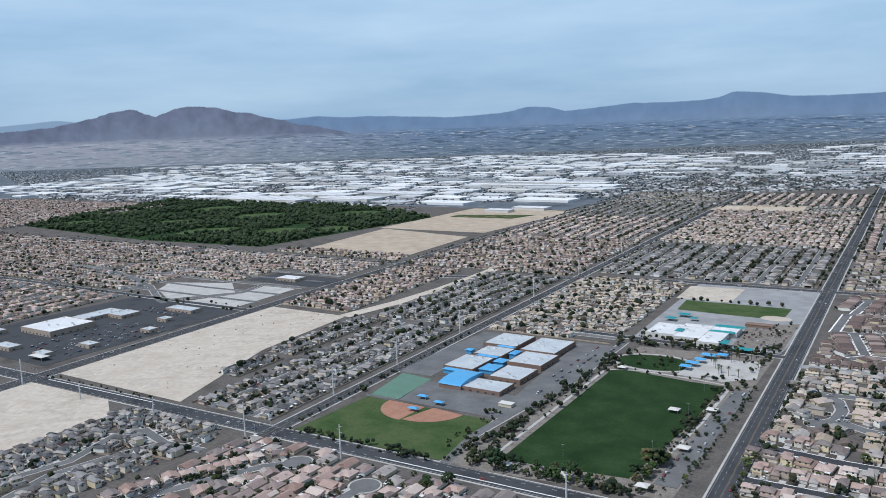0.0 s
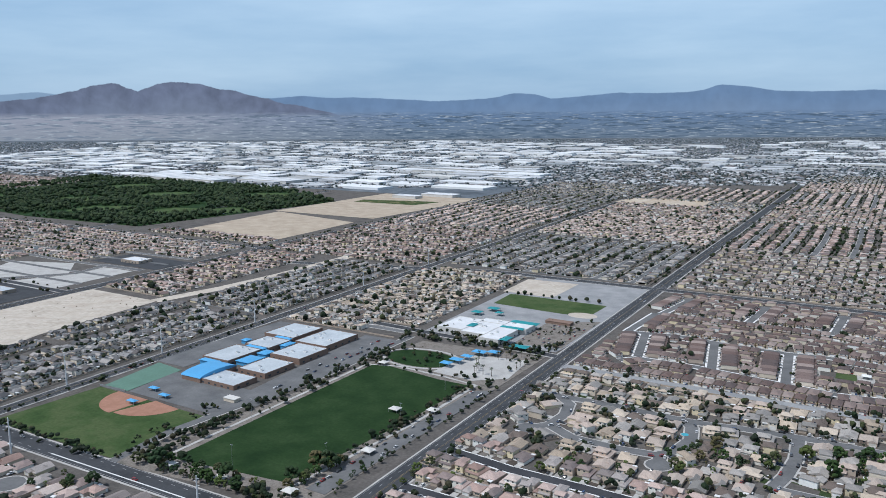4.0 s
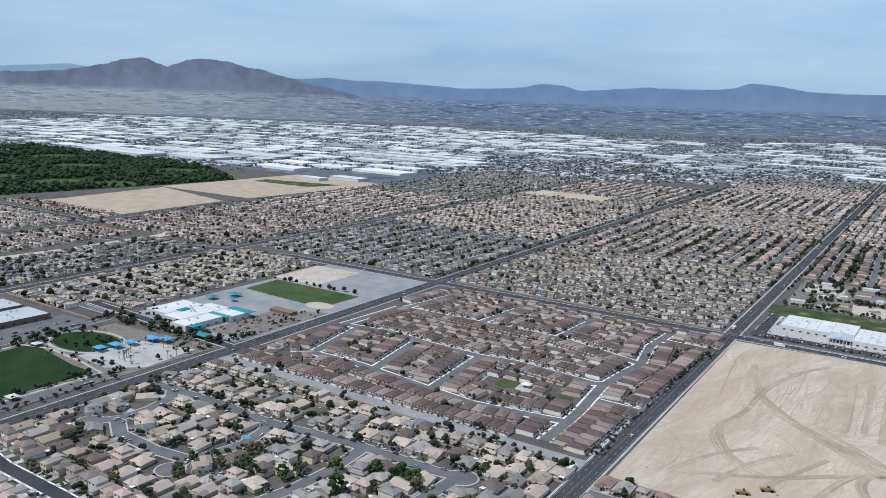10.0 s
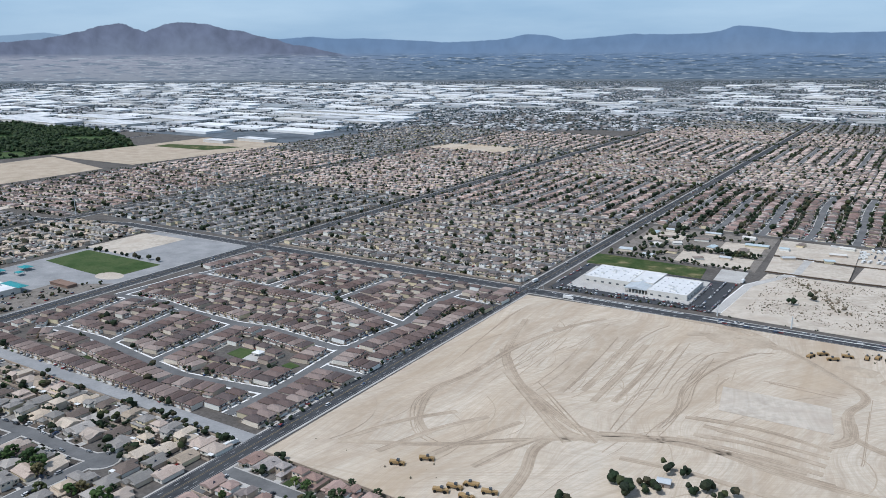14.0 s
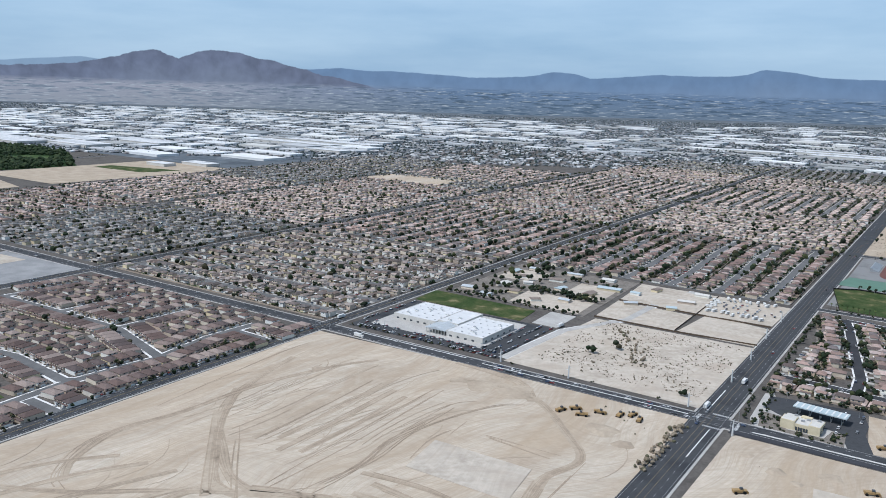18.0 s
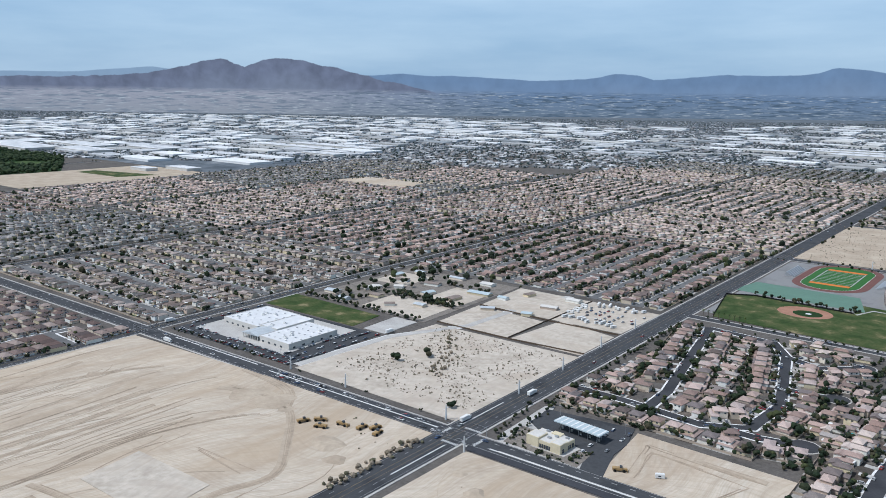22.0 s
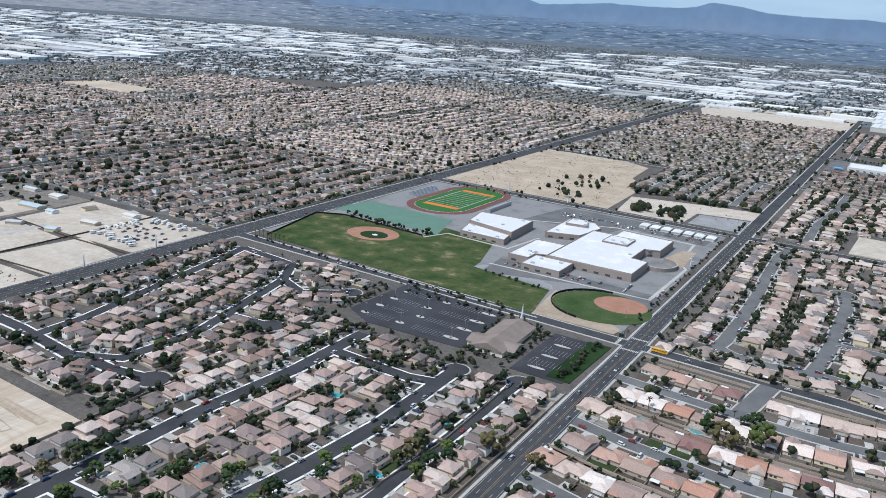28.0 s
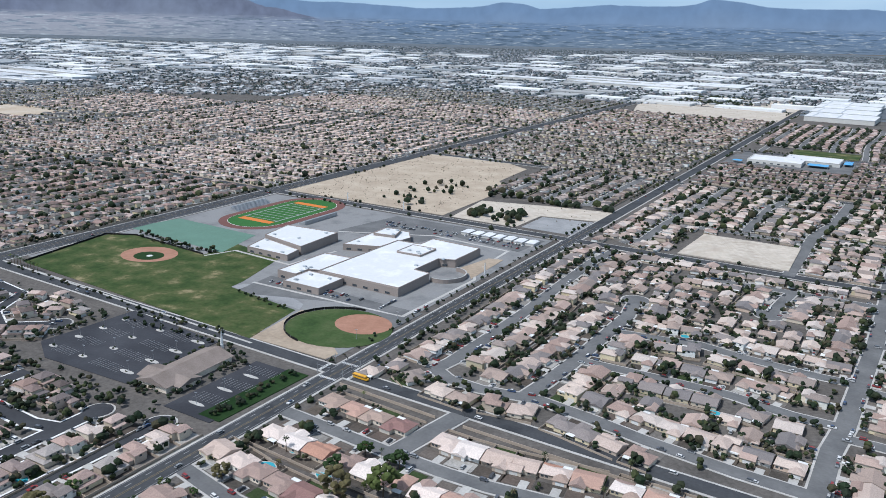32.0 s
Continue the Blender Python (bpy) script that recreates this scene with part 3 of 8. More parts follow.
class Geo:
    """Collects solid pieces into one mesh."""
    def __init__(self):
        self.v, self.f, self.i = [], [], []

    def add(self, verts, faces, mi=0):
        n = len(self.v)
        self.v.extend(verts)
        self.f.extend([tuple(a + n for a in f) for f in faces])
        self.i.extend([mi] * len(faces))
        return self

    def box(self, x0, x1, y0, y1, z0, z1, mi=0):
        v = [(x0, y0, z0), (x1, y0, z0), (x1, y1, z0), (x0, y1, z0), (x0, y0, z1), (x1, y0, z1), (x1, y1, z1), (x0, y1, z1)]
        return self.add(v, [(0, 3, 2, 1), (4, 5, 6, 7), (0, 1, 5, 4), (1, 2, 6, 5), (2, 3, 7, 6), (3, 0, 4, 7)], mi)

    def hip(self, x0, x1, y0, y1, z, rise, mi=0, gable=False, thick=0.25):
        """A hipped or gabled roof over a rectangle, with its eaves' thickness."""
        w, d = x1 - x0, y1 - y0
        cut = 0.0 if gable else min(w, d) / 2
        if w >= d:
            a, b = (x0 + cut, (y0 + y1) / 2), (x1 - cut, (y0 + y1) / 2)
        else:
            a, b = ((x0 + x1) / 2, y0 + cut), ((x0 + x1) / 2, y1 - cut)
        v = [(x0, y0, z), (x1, y0, z), (x1, y1, z), (x0, y1, z)]
        v += [(x, y, z + thick) for x, y, _ in v] + [(*a, z + thick + rise), (*b, z + thick + rise)]
        f = [(0, 3, 2, 1), (0, 1, 5, 4), (1, 2, 6, 5), (2, 3, 7, 6), (3, 0, 4, 7)]
        f += [(4, 5, 9, 8), (6, 7, 8, 9), (5, 6, 9), (7, 4, 8)] if w >= d else [(5, 6, 9, 8), (7, 4, 8, 9), (4, 5, 8), (6, 7, 9)]
        return self.add(v, f, mi)

    def tube(self, x, y, z0, z1, r0, r1, n=8, mi=0):
        v = [(x + r * math.cos(2 * math.pi * k / n), y + r * math.sin(2 * math.pi * k / n), z) for z, r in ((z0, r0), (z1, r1)) for k in range(n)]
        f = [(k, (k + 1) % n, n + (k + 1) % n, n + k) for k in range(n)] + [tuple(range(n, 2 * n)), tuple(range(n))[::-1]]
        return self.add(v, f, mi)

    def slab(self, pts, z0, z1, mi=0):
        """A flat sheet with edges over any outline (counter-clockwise)."""
        area = sum(a[0] * b[1] - b[0] * a[1] for a, b in zip(pts, pts[1:] + pts[:1]))
        pts = pts if area > 0 else pts[::-1]
        n = len(pts)
        v = [(x, y, z0) for x, y in pts] + [(x, y, z1) for x, y in pts]
        return self.add(v, [tuple(range(n, 2 * n))] + [(k, (k + 1) % n, n + (k + 1) % n, n + k) for k in range(n)], mi)

    def strip(self, line, width, z0, z1, mi=0):
        """A band with edges along a line of points."""
        left, right = [], []
        for k, (x, y) in enumerate(line):
            a, b = line[max(k - 1, 0)], line[min(k + 1, len(line) - 1)]
            l = math.hypot(b[0] - a[0], b[1] - a[1])
            nx, ny = -(b[1] - a[1]) / l, (b[0] - a[0]) / l
            h = width / 2
            if 0 < k < len(line) - 1:
                p, q = line[k - 1], line[k + 1]
                c = ((x - p[0]) * (q[0] - x) + (y - p[1]) * (q[1] - y)) / (math.hypot(x - p[0], y - p[1]) * math.hypot(q[0] - x, q[1] - y))
                h /= max(0.6, math.sqrt(max(0.0, (1 + c) / 2)))
            left.append((x + nx * h, y + ny * h))
            right.append((x - nx * h, y - ny * h))
        for k in range(len(line) - 1):
            q = [right[k], right[k + 1], left[k + 1], left[k]]
            self.add([(x, y, z0) for x, y in q] + [(x, y, z1) for x, y in q], [(4, 5, 6, 7), (0, 1, 5, 4), (2, 3, 7, 6)], mi)
        return self

    def mesh(self, name, *mats):
        return mesh_of(name, self.v, self.f, mats, self.i)


def lay(name, geo, mat, label="", category="", kind="structure", group=""):
    return tagged(new(name, geo.mesh(name, mat)), label, category or name.replace("_", " "), group, kind)


def ahead(x, y):
    return -0.536 * x + 0.844 * y


def ave(u, v):
    """The avenues fan out a little to the north."""
    return u + (u - 1085) / 2015 * 0.066 * (v - 900)


# ---- ground ----
gx = sorted(set(range(-11600, 8001, 800)) | set(range(-8000, 4000, 250)))
gy = sorted(set(range(-4000, 12001, 800)) | set(range(2000, 10000, 250)))
verts = [(x, y, 0.0) for y in gy for x in gx]
nx = len(gx)
faces = [(j * nx + i, j * nx + i + 1, (j + 1) * nx + i + 1, (j + 1) * nx + i) for j in range(len(gy) - 1) for i in range(nx - 1)]
tagged(new("ground", mesh_of("ground", verts, faces, [M["earth"]])), "dry tan desert valley floor under the city", "ground", kind="structure")

# ---- plan of the streets ----
AVES = [(-2560, 16), (-2060, 12), (-1500, 14), (-930, 24), (-548, 16), (-150, 20), (256, 16), (655, 26), (1085, 15), (1520, 12), (1960, 20), (2400, 12)]
roads = Geo()
kerbs = Geo()
paint = Geo()


def road_x(y, xs, width, walk=1.6):
    line = [(x, y) if isinstance(y, (int, float)) else (x, y(x)) for x in xs]
    roads.strip(line, width, -0.5, 0.45)
    kerbs.strip(line, width + 2 * walk + 0.6, -0.5, 0.26)
    return line


def road_y(u, v0, v1, width, walk=1.6, step=200):
    n = max(1, round((v1 - v0) / step))
    line = [(ave(u, v0 + (v1 - v0) * k / n), v0 + (v1 - v0) * k / n) for k in range(n + 1)]
    roads.strip(line, width, -0.5, 0.5)
    kerbs.strip(line, width + 2 * walk + 0.6, -0.5, 0.29)
    return line


def dashes(line, off, dash, gap, width=0.3, mat_geo=None):
    """Lane lines beside the middle of a road."""
    g = mat_geo or paint
    for (ax, ay), (bx, by) in zip(line, line[1:]):
        l = math.hypot(bx - ax, by - ay)
        dx, dy = (bx - ax) / l, (by - ay) / l
        s = 0.0
        while s < l:
            e = min(s + dash, l)
            p = (ax + dx * s - dy * off, ay + dy * s + dx * off)
            q = (ax + dx * e - dy * off, ay + dy * e + dx * off)
            g.strip([p, q], width, 0.4, 0.58)
            s += dash + gap
    return g


paint_y = Geo()
far_v = {-2560: 3300, -2060: 2300, -1500: 2300, -930: 3400, -548: 2990, -150: 4400, 256: 4300, 655: 5300, 1085: 4600, 1520: 4300, 1960: 4300, 2400: 4300}
for u, w in AVES:
    line = road_y(u, 250 if u < 900 else 700, far_v[u], w)
    if u in (-930, -150, 655, 1085, -548, 256):
        near = [p for p in line if p[1] < 2300]
        for off in (-w * 0.25, w * 0.25):
            dashes(near, off, 4.0, 9.0)
        for off in (-w * 0.44, w * 0.44):
            dashes(near, off, 90.0, 0.5, 0.2)
        for off in (-0.5, 0.5) if w < 24 else (-2.2, 2.2):
            dashes(near, off, 90.0, 0.5, 0.2, paint_y)


def cross500(x):
    return 502 + 0.03 * (x + 500)


def cross1345(x):
    return 1338 + 0.014 * x if x > -450 else 1332 + 0.32 * (x + 450)


def cross1757(x):
    return 1757 - 0.03 * (x - 1085)


CROSS = [
    (cross500, [-1500, -1200, -930, -700, -548, -300, -150], 20), (lambda x: 955 - 0.05 * (x + 360), [-548, -360, -150], 11),
    (cross1345, [-930, -700, -450, -300, -150, 50, 256, 450, 655, 800, 1085], 18), (cross1757, [655, 800, 1000, 1085, 1300, 1520, 1960, 2400], 12),
    (lambda x: 2180.0, [-930, -548, -150, 256, 610, 800, 1085, 1300, 1520, 1960, 2400], 14), (lambda x: 2600.0, [-1040, -600, -200, 205, 620, 1080, 1540, 2000, 2400], 12),
    (lambda x: 3020.0, [-1060, -620, -200, 205, 610, 1080, 1540, 2000, 2400], 16), (lambda x: 1310.0, [-2560, -2060, -1500, -940], 12), (lambda x: 860.0, [-2560, -2060, -1500, -930], 12),
    (lambda x: 3900.0, [-1700, -1200, -700, -240, 180, 600, 1080, 1560, 2400], 16), (lambda x: 3420.0, [-240, 190, 600, 1080, 1560, 2400], 10),
]
for fn, xs, w in CROSS:
    line = road_x(fn, xs, w)
    if w > 13 and line[0][1] < 2000:
        for off in (-w * 0.25, w * 0.25):
            dashes(line, off, 4.0, 9.0)
        for off in (-w * 0.45, w * 0.45):
            dashes(line, off, 90.0, 0.5, 0.2)

# ---- housing blocks ----
NEAR, FAR, TREES, YARDS = [], {}, [], []
streets = Geo()
street_kerb = Geo()
drives = Geo()
plots = Geo()
walls = Geo()
rnd = random.Random(4)


def plot(x, y, face, lot, deep):
    """The ground of one garden, behind and beside its house."""
    c, s = math.cos(radians(face)), math.sin(radians(face))
    for y0, y1, z in ((-deep * 0.46, -deep * 0.2, 0.13), (deep * 0.1, deep * 0.5, 0.14)):
        pts = [(-lot / 2 + 0.2, y0), (lot / 2 - 0.2, y0), (lot / 2 - 0.2, y1), (-lot / 2 + 0.2, y1)]
        plots.slab([(x + a * c - e * s, y + a * s + e * c) for a, e in pts], -0.3, z)


SWEEP = [(-320, 473), (-99, 609), (94, 758), (310, 826), (547, 1126), (650, 1234), (845, 1323), (985, 1409), (1139, 1582), (1221, 1671)]


def nearest(x, y):
    """Metres on the ground from the line that the aircraft flies over."""
    s = min(max((x * 0.719 + y * 0.695) / 1951, 0), 1)
    return math.hypot(x - 1404 * s, y - 1356 * s)


def in_view(x, y):
    """Metres from the line along which the picture's lower edge sweeps the ground."""
    best = 1e9
    for (ax, ay), (bx, by) in zip(SWEEP, SWEEP[1:]):
        dx, dy = bx - ax, by - ay
        s = min(max(((x - ax) * dx + (y - ay) * dy) / (dx * dx + dy * dy), 0), 1)
        best = min(best, math.hypot(x - ax - dx * s, y - ay - dy * s) + (600 if (x - ax) * dy - (y - ay) * dx > 0 else 0))
    return best


def block(u0, u1, v0, v1, along="x", lot=14.0, deep=27.0, street=10.0, roof="tan", kinds=(0, 1, 2, 3), tree=0.5, ends=1, skip=(), new_road=False, edge=8.0, loop=False):
    """Rows of houses on both sides of inner streets. along: the way that the streets run."""
    a0, a1, b0, b1 = (u0, u1, v0, v1) if along == "x" else (v0, v1, u0, u1)
    a0, a1, b0, b1 = a0 + edge, a1 - edge, b0 + edge, b1 - edge
    pitch = 2 * deep + street
    n = max(1, round((b1 - b0) / pitch))
    pitch = (b1 - b0) / n
    deep = (pitch - street) / 2

    wander, sway = rnd.uniform(0, 6), rnd.choice((0.0, 2.0, 5.0))

    def bow(a, b):
        return sway * math.sin(math.pi * min(max((b - b0) / (b1 - b0), 0), 1))

    def at(a, b):
        b += bow(a, b) * math.sin(a / 80 + wander)
        u, v = (a, b) if along == "x" else (b, a)
        return ave(u, v), v

    for k in range(n):
        mid = b0 + (k + 0.5) * pitch
        line = [at(a0 + (a1 - a0) * s / 10, mid) for s in range(11)]
        if ahead(*line[5]) < 4200 and nearest(*line[5]) < 2200:
            streets.strip(line, street, -0.5, 0.36)
            street_kerb.strip(line, street + 2.6, -0.5, 0.22)
        for side in (-1, 1):
            m = max(1, int((a1 - a0) / lot))
            step = (a1 - a0) / m
            row = mid + side * (street / 2 + deep)
            if nearest(*at((a0 + a1) / 2, row)) < 1300:
                walls.strip([at(a0 + (a1 - a0) * s / 10, row + side * -0.15) for s in range(11)], 0.25, -0.5, 1.7)
            for i in range(m):
                a = a0 + (i + 0.5) * step
                x, y = at(a, mid + side * (street / 2 + deep * 0.47))
                if any(s[0] < x < s[1] and s[2] < y < s[3] for s in skip) or (x < -950 and not clear_of_streets(x, y, 7.0)):
                    continue
                face = (0.0 if side > 0 else 180.0) if along == "x" else (-90.0 if side > 0 else 90.0)
                turn = math.degrees(bow(a, mid) / 80 * math.cos(a / 80 + wander))
                face += turn if along == "x" else -turn
                kind = rnd.choice(kinds)
                x += rnd.uniform(-0.4, 0.4)
                y += rnd.uniform(-0.8, 0.8)
                d = nearest(x, y)
                rec = (x, y, face, kind, step * rnd.uniform(0.82, 1.0), deep, roof, d, i)
                if ahead(x, y) < 4700:
                    NEAR.append(rec)
                if d < 1300:
                    p = at(a + step * 0.22, mid + side * street / 2)
                    q = at(a + step * 0.22, mid + side * (street / 2 + deep * 0.22))
                    drives.strip([p, q], 5.0, -0.5, 0.30)
                    plot(x, y, face, step, deep)
                    if nearest(x, y) < 900 and i:
                        e0, e1 = at(a - step / 2, mid + side * (street / 2 + deep * 0.3)), at(a - step / 2, mid + side * (street / 2 + deep - 0.4))
                        walls.strip([e0, e1], 0.2, -0.5, 1.65)
                for _ in range(4):
                    if rnd.random() < tree * 0.85:
                        sb = rnd.choice((0.08, 0.12, 0.82, 0.9, 0.75))
                        tx, ty = at(a + rnd.uniform(-0.5, 0.5) * step, mid + side * (street / 2 + deep * sb))
                        TREES.append((tx, ty, rnd.choice((0.5, 0.6, 0.75, 0.9, 1.1, 1.4, 1.8)) * rnd.uniform(0.85, 1.15), d))
    if ends:
        for a in ((a0 - 0.5), (a1 + 0.5)) if ends == 2 else ((a0 + street * 0.3),):
            line = [at(a, b0 + pitch * 0.5), at(a, b1 - pitch * 0.5)]
            if n > 1 and nearest(*line[0]) < 1500:
                streets.strip(line, street * 0.9, -0.5, 0.33)


STREETS = []
LANES = []
TAKEN = {}


def free(x, y, r):
    """Whether no house of a curved street stands within r."""
    c = (int(x // 20), int(y // 20))
    return all(math.hypot(x - a, y - e) > r for i in (-1, 0, 1) for j in (-1, 0, 1) for a, e in TAKEN.get((c[0] + i, c[1] + j), ()))


def lane(line, width=9.0, bulb=0.0, dark=False):
    """A side street, with a round end where bulb is given."""
    g = dark_streets if dark is True else sand_lane if dark == "sand" else streets
    LANES.append(line)
    up = 0.006 * (len(LANES) % 21)
    g.strip(line, width, -0.5, 0.36 + up)
    kerb_pale.strip(line, width + (4.4 if dark == "pale" else 3.2), -0.5, 0.18 + up) if dark else street_kerb.strip(line, width + 2.8, -0.5, 0.18 + up)
    if bulb:
        x, y = line[-1]
        ring = [(x + bulb * math.cos(k * math.pi / 8), y + bulb * math.sin(k * math.pi / 8)) for k in range(16)]
        g.slab(ring, -0.5, 0.49)
        street_kerb.slab([(x + (a - x) * 1.14, y + (e - y) * 1.14) for a, e in ring], -0.5, 0.31)
    if bulb:
        STREETS.append((line[-1], (line[-1][0] + 0.1, line[-1][1]), 2 * bulb))
    STREETS.extend((a, e, width) for a, e in zip(line, line[1:]))


def clear_of_streets(x, y, need):
    for (ax, ay), (bx, by), w in STREETS:
        dx, dy = bx - ax, by - ay
        s = min(max(((x - ax) * dx + (y - ay) * dy) / (dx * dx + dy * dy), 0), 1)
        if math.hypot(x - ax - dx * s, y - ay - dy * s) < w / 2 + need:
            return False
    return True


def row(line, sides, lot, deep, width, roof, kinds, tree=0.4, box=None, gap=9.5, start=0.5):
    """Houses along one or both sides of a bent street."""
    for side in sides:
        left = lot * start
        for (ax, ay), (bx, by) in zip(line, line[1:]):
            l = math.hypot(bx - ax, by - ay)
            dx, dy = (bx - ax) / l, (by - ay) / l
            while left <= l:
                px, py = ax + dx * left, ay + dy * left
                off = width / 2 + deep * 0.53
                x, y = px - dy * side * off, py + dx * side * off
                left += lot
                if box and not (box[0] < x < box[1] and box[2] < y < box[3]):
                    continue
                if not free(x, y, gap) or not clear_of_streets(x, y, min(deep * 0.30, 8.2)):
                    continue
                TAKEN.setdefault((int(x // 20), int(y // 20)), []).append((x, y))
                face = math.degrees(math.atan2(dy, dx)) + (0 if side > 0 else 180)
                NEAR.append((x, y, face, rnd.choice(kinds), lot, deep, roof, nearest(x, y), 1))
                plot(x, y, face, lot, deep)
                hx, hy = -dy * side, dx * side
                gx, gy = px + dx * lot * 0.22 * side, py + dy * lot * 0.22 * side
                drives.strip([(gx + hx * width / 2, gy + hy * width / 2), (gx + hx * (width / 2 + deep * 0.24), gy + hy * (width / 2 + deep * 0.24))], min(5.0, lot * 0.5), -0.5, 0.30)
                wx, wy = px - dx * lot * 0.5, py - dy * lot * 0.5
                if kinds[0] < 4:
                    walls.strip([(wx + hx * (width / 2 + deep * 0.35), wy + hy * (width / 2 + deep * 0.35)), (wx + hx * (width / 2 + deep * 0.97), wy + hy * (width / 2 + deep * 0.97))], 0.25, -0.5, 1.7)
                    back = width / 2 + deep * 0.98
                    walls.strip([(wx + hx * back, wy + hy * back), (wx + dx * lot + hx * back, wy + dy * lot + hy * back)], 0.25, -0.5, 1.75)
                for _ in range(3):
                    if rnd.random() < tree:
                        q, o = rnd.uniform(-0.5, 0.5) * lot, width / 2 + deep * rnd.choice((0.1, 0.14, 0.82, 0.92, 0.88))
                        TREES.append((px + dx * q + hx * o, py + dy * q + hy * o, rnd.choice((0.45, 0.6, 0.9, 1.2, 1.6, 2.1)) * rnd.uniform(0.85, 1.15), nearest(x, y)))
            left -= l


def infill(box, roof, kinds, gap, tree, face=0.0, lot=13.5, deep=27):
    """Houses on the plots that are left inside a block."""
    y = box[2] + 8
    while y < box[3] - 6:
        x = box[0] + 8
        while x < box[1] - 6:
            if free(x, y, gap) and clear_of_streets(x, y, 11.5):
                TAKEN.setdefault((int(x // 20), int(y // 20)), []).append((x, y))
                NEAR.append((x, y, face + rnd.choice((0, 180)), rnd.choice(kinds), lot, deep, roof, nearest(x, y), 1))
            elif rnd.random() < tree * 0.02 and free(x, y, 7) and clear_of_streets(x, y, 1):
                TREES.append((x, y, rnd.uniform(0.7, 1.6), nearest(x, y)))
            x += 3.0
        y += 3.0


dark_streets = Geo()
kerb_pale = Geo()
sand_lane = Geo()

# south of the crossing by the school avenue
SOUTH = [([(-662, 250), (-648, 315), (-635, 367), (-652, 424), (-640, 446), (-594, 434), (-549, 439)], 8, 0), ([(-600, 250), (-622, 341), (-610, 395), (-594, 434)], 8, 0)]
for line, w, bulb in SOUTH:
    lane(line, w, bulb)
for line, w, bulb in SOUTH:
    row(line, (1, -1), 11.5, 24, w, "grey", (2, 3), 0.2, (-700, -562, 255, 488), 9.8)
infill((-702, -562, 258, 488), "grey", (2, 3), 13.0, 1.0, 90, 11.5, 24)
CULS = [([(-536, 262), (-512, 366), (-476, 440), (-456, 460)], 9, 12), ([(-400, 262), (-381, 400), (-378, 452)], 9, 12), ([(-280, 262), (-283, 400), (-280, 450)], 9, 12), ([(-205, 262), (-205, 460)], 9, 11)]
for line, w, bulb in CULS:
    lane(line, w, bulb)
for line, w, bulb in CULS:
    row(line, (1, -1), 14, 28, w, "pink", (0, 1, 0), 0.5, (-538, -164, 262, 490), 12)
infill((-538, -164, 300, 490), "pink", (0, 1), 15.5, 3.0)

# brown rows: streets, then houses
BROWN = [
    ([(-128, 1084), (-63, 1095), (-12, 1088), (53, 1086), (93, 1093), (146, 1089), (183, 1086), (194, 1095)], 9.5, 0), ([(-98, 968), (-82, 985), (-23, 987), (62, 976), (116, 970), (162, 977), (201, 984)], 9.5, 0),
    ([(-106, 1086), (-84, 990)], 9.5, 0), ([(-24, 1086), (-3, 984)], 9.5, 0), ([(57, 1084), (70, 978)], 9.5, 0), ([(204, 938), (203, 984), (201, 1013), (192, 1082), (194, 1127), (198, 1170), (184, 1239), (186, 1300)], 9, 0),
    ([(203, 1046), (256, 1046)], 9.5, 0), ([(186, 1270), (250, 1268)], 9.5, 0), ([(-118, 1190), (-107, 1290)], 9, 9), ([(-10, 1200), (-5, 1292)], 9, 9), ([(90, 1205), (92, 1292)], 9, 9), ([(-125, 1190), (-10, 1196), (90, 1200), (198, 1172)], 9.5, 0), ([(-128, 1084), (-125, 1190)], 9.5, 0),
]
for line, w, bulb in BROWN:
    lane(line, w, bulb, "pale")
BOX = (-134, 246, 930, 1328)
for x in (108, 115, 122, 130, 138, 172, 178, 184):
    TAKEN.setdefault((int(x // 20), 51), []).append((x, 1032))
for line, w, bulb in (BROWN[2], BROWN[3], BROWN[4], BROWN[5], BROWN[0], BROWN[1], BROWN[11], BROWN[8], BROWN[9], BROWN[10], BROWN[12], BROWN[6], BROWN[7]):
    row(line, (1, -1), 10.6, 26, w, "brown", (4,), 0.12, BOX, 9.4)
row([(-134, 922), (190, 922)], (1,), 10.4, 26, 2, "brown", (4,), 0.10, BOX, 9.2)
row([(246, 1328), (246, 926)], (-1,), 10.4, 25, 2, "brown", (4,), 0.25, BOX, 9.2)
infill(BOX, "brown", (4,), 16.0, 0.2, 90, 10.2, 20)

# beige houses with round street ends
BEIGE = [([(-150, 824), (-117, 830), (-82, 832), (-43, 833), (-4, 831), (29, 832), (58, 838), (111, 843), (166, 843), (187, 846)], 10.5, 11), ([(-108, 832), (-91, 817), (-84, 790), (-86, 763), (-98, 745)], 10, 11), ([(-84, 760), (-60, 746), (-18, 744), (12, 748), (23, 764), (27, 792), (21, 818), (12, 832)], 10.5, 0), ([(15, 747), (19, 731)], 10, 10),
         ([(102, 842), (107, 796), (105, 761), (100, 735)], 10, 0), ([(184, 846), (182, 794), (184, 735)], 10, 10), ([(100, 735), (184, 735), (240, 735)], 9, 0)]
ROSE = [([(-150, 673), (-99, 668), (-75, 665), (-11, 665), (120, 662), (240, 660)], 10, 0), ([(-140, 600), (0, 600), (120, 598), (240, 600)], 9, 0)]
for line, w, bulb in BEIGE:
    lane(line, w, bulb)
for line, w, bulb in ROSE:
    lane(line, w, bulb, True)
BOX = (-132, 246, 698, 904)
for n, (line, w, bulb) in enumerate(BEIGE):
    row(line, (1, -1), 14.8, 27, w, "beige", (0, 1, 2, 3, 2), 0.5, BOX, 12.8)
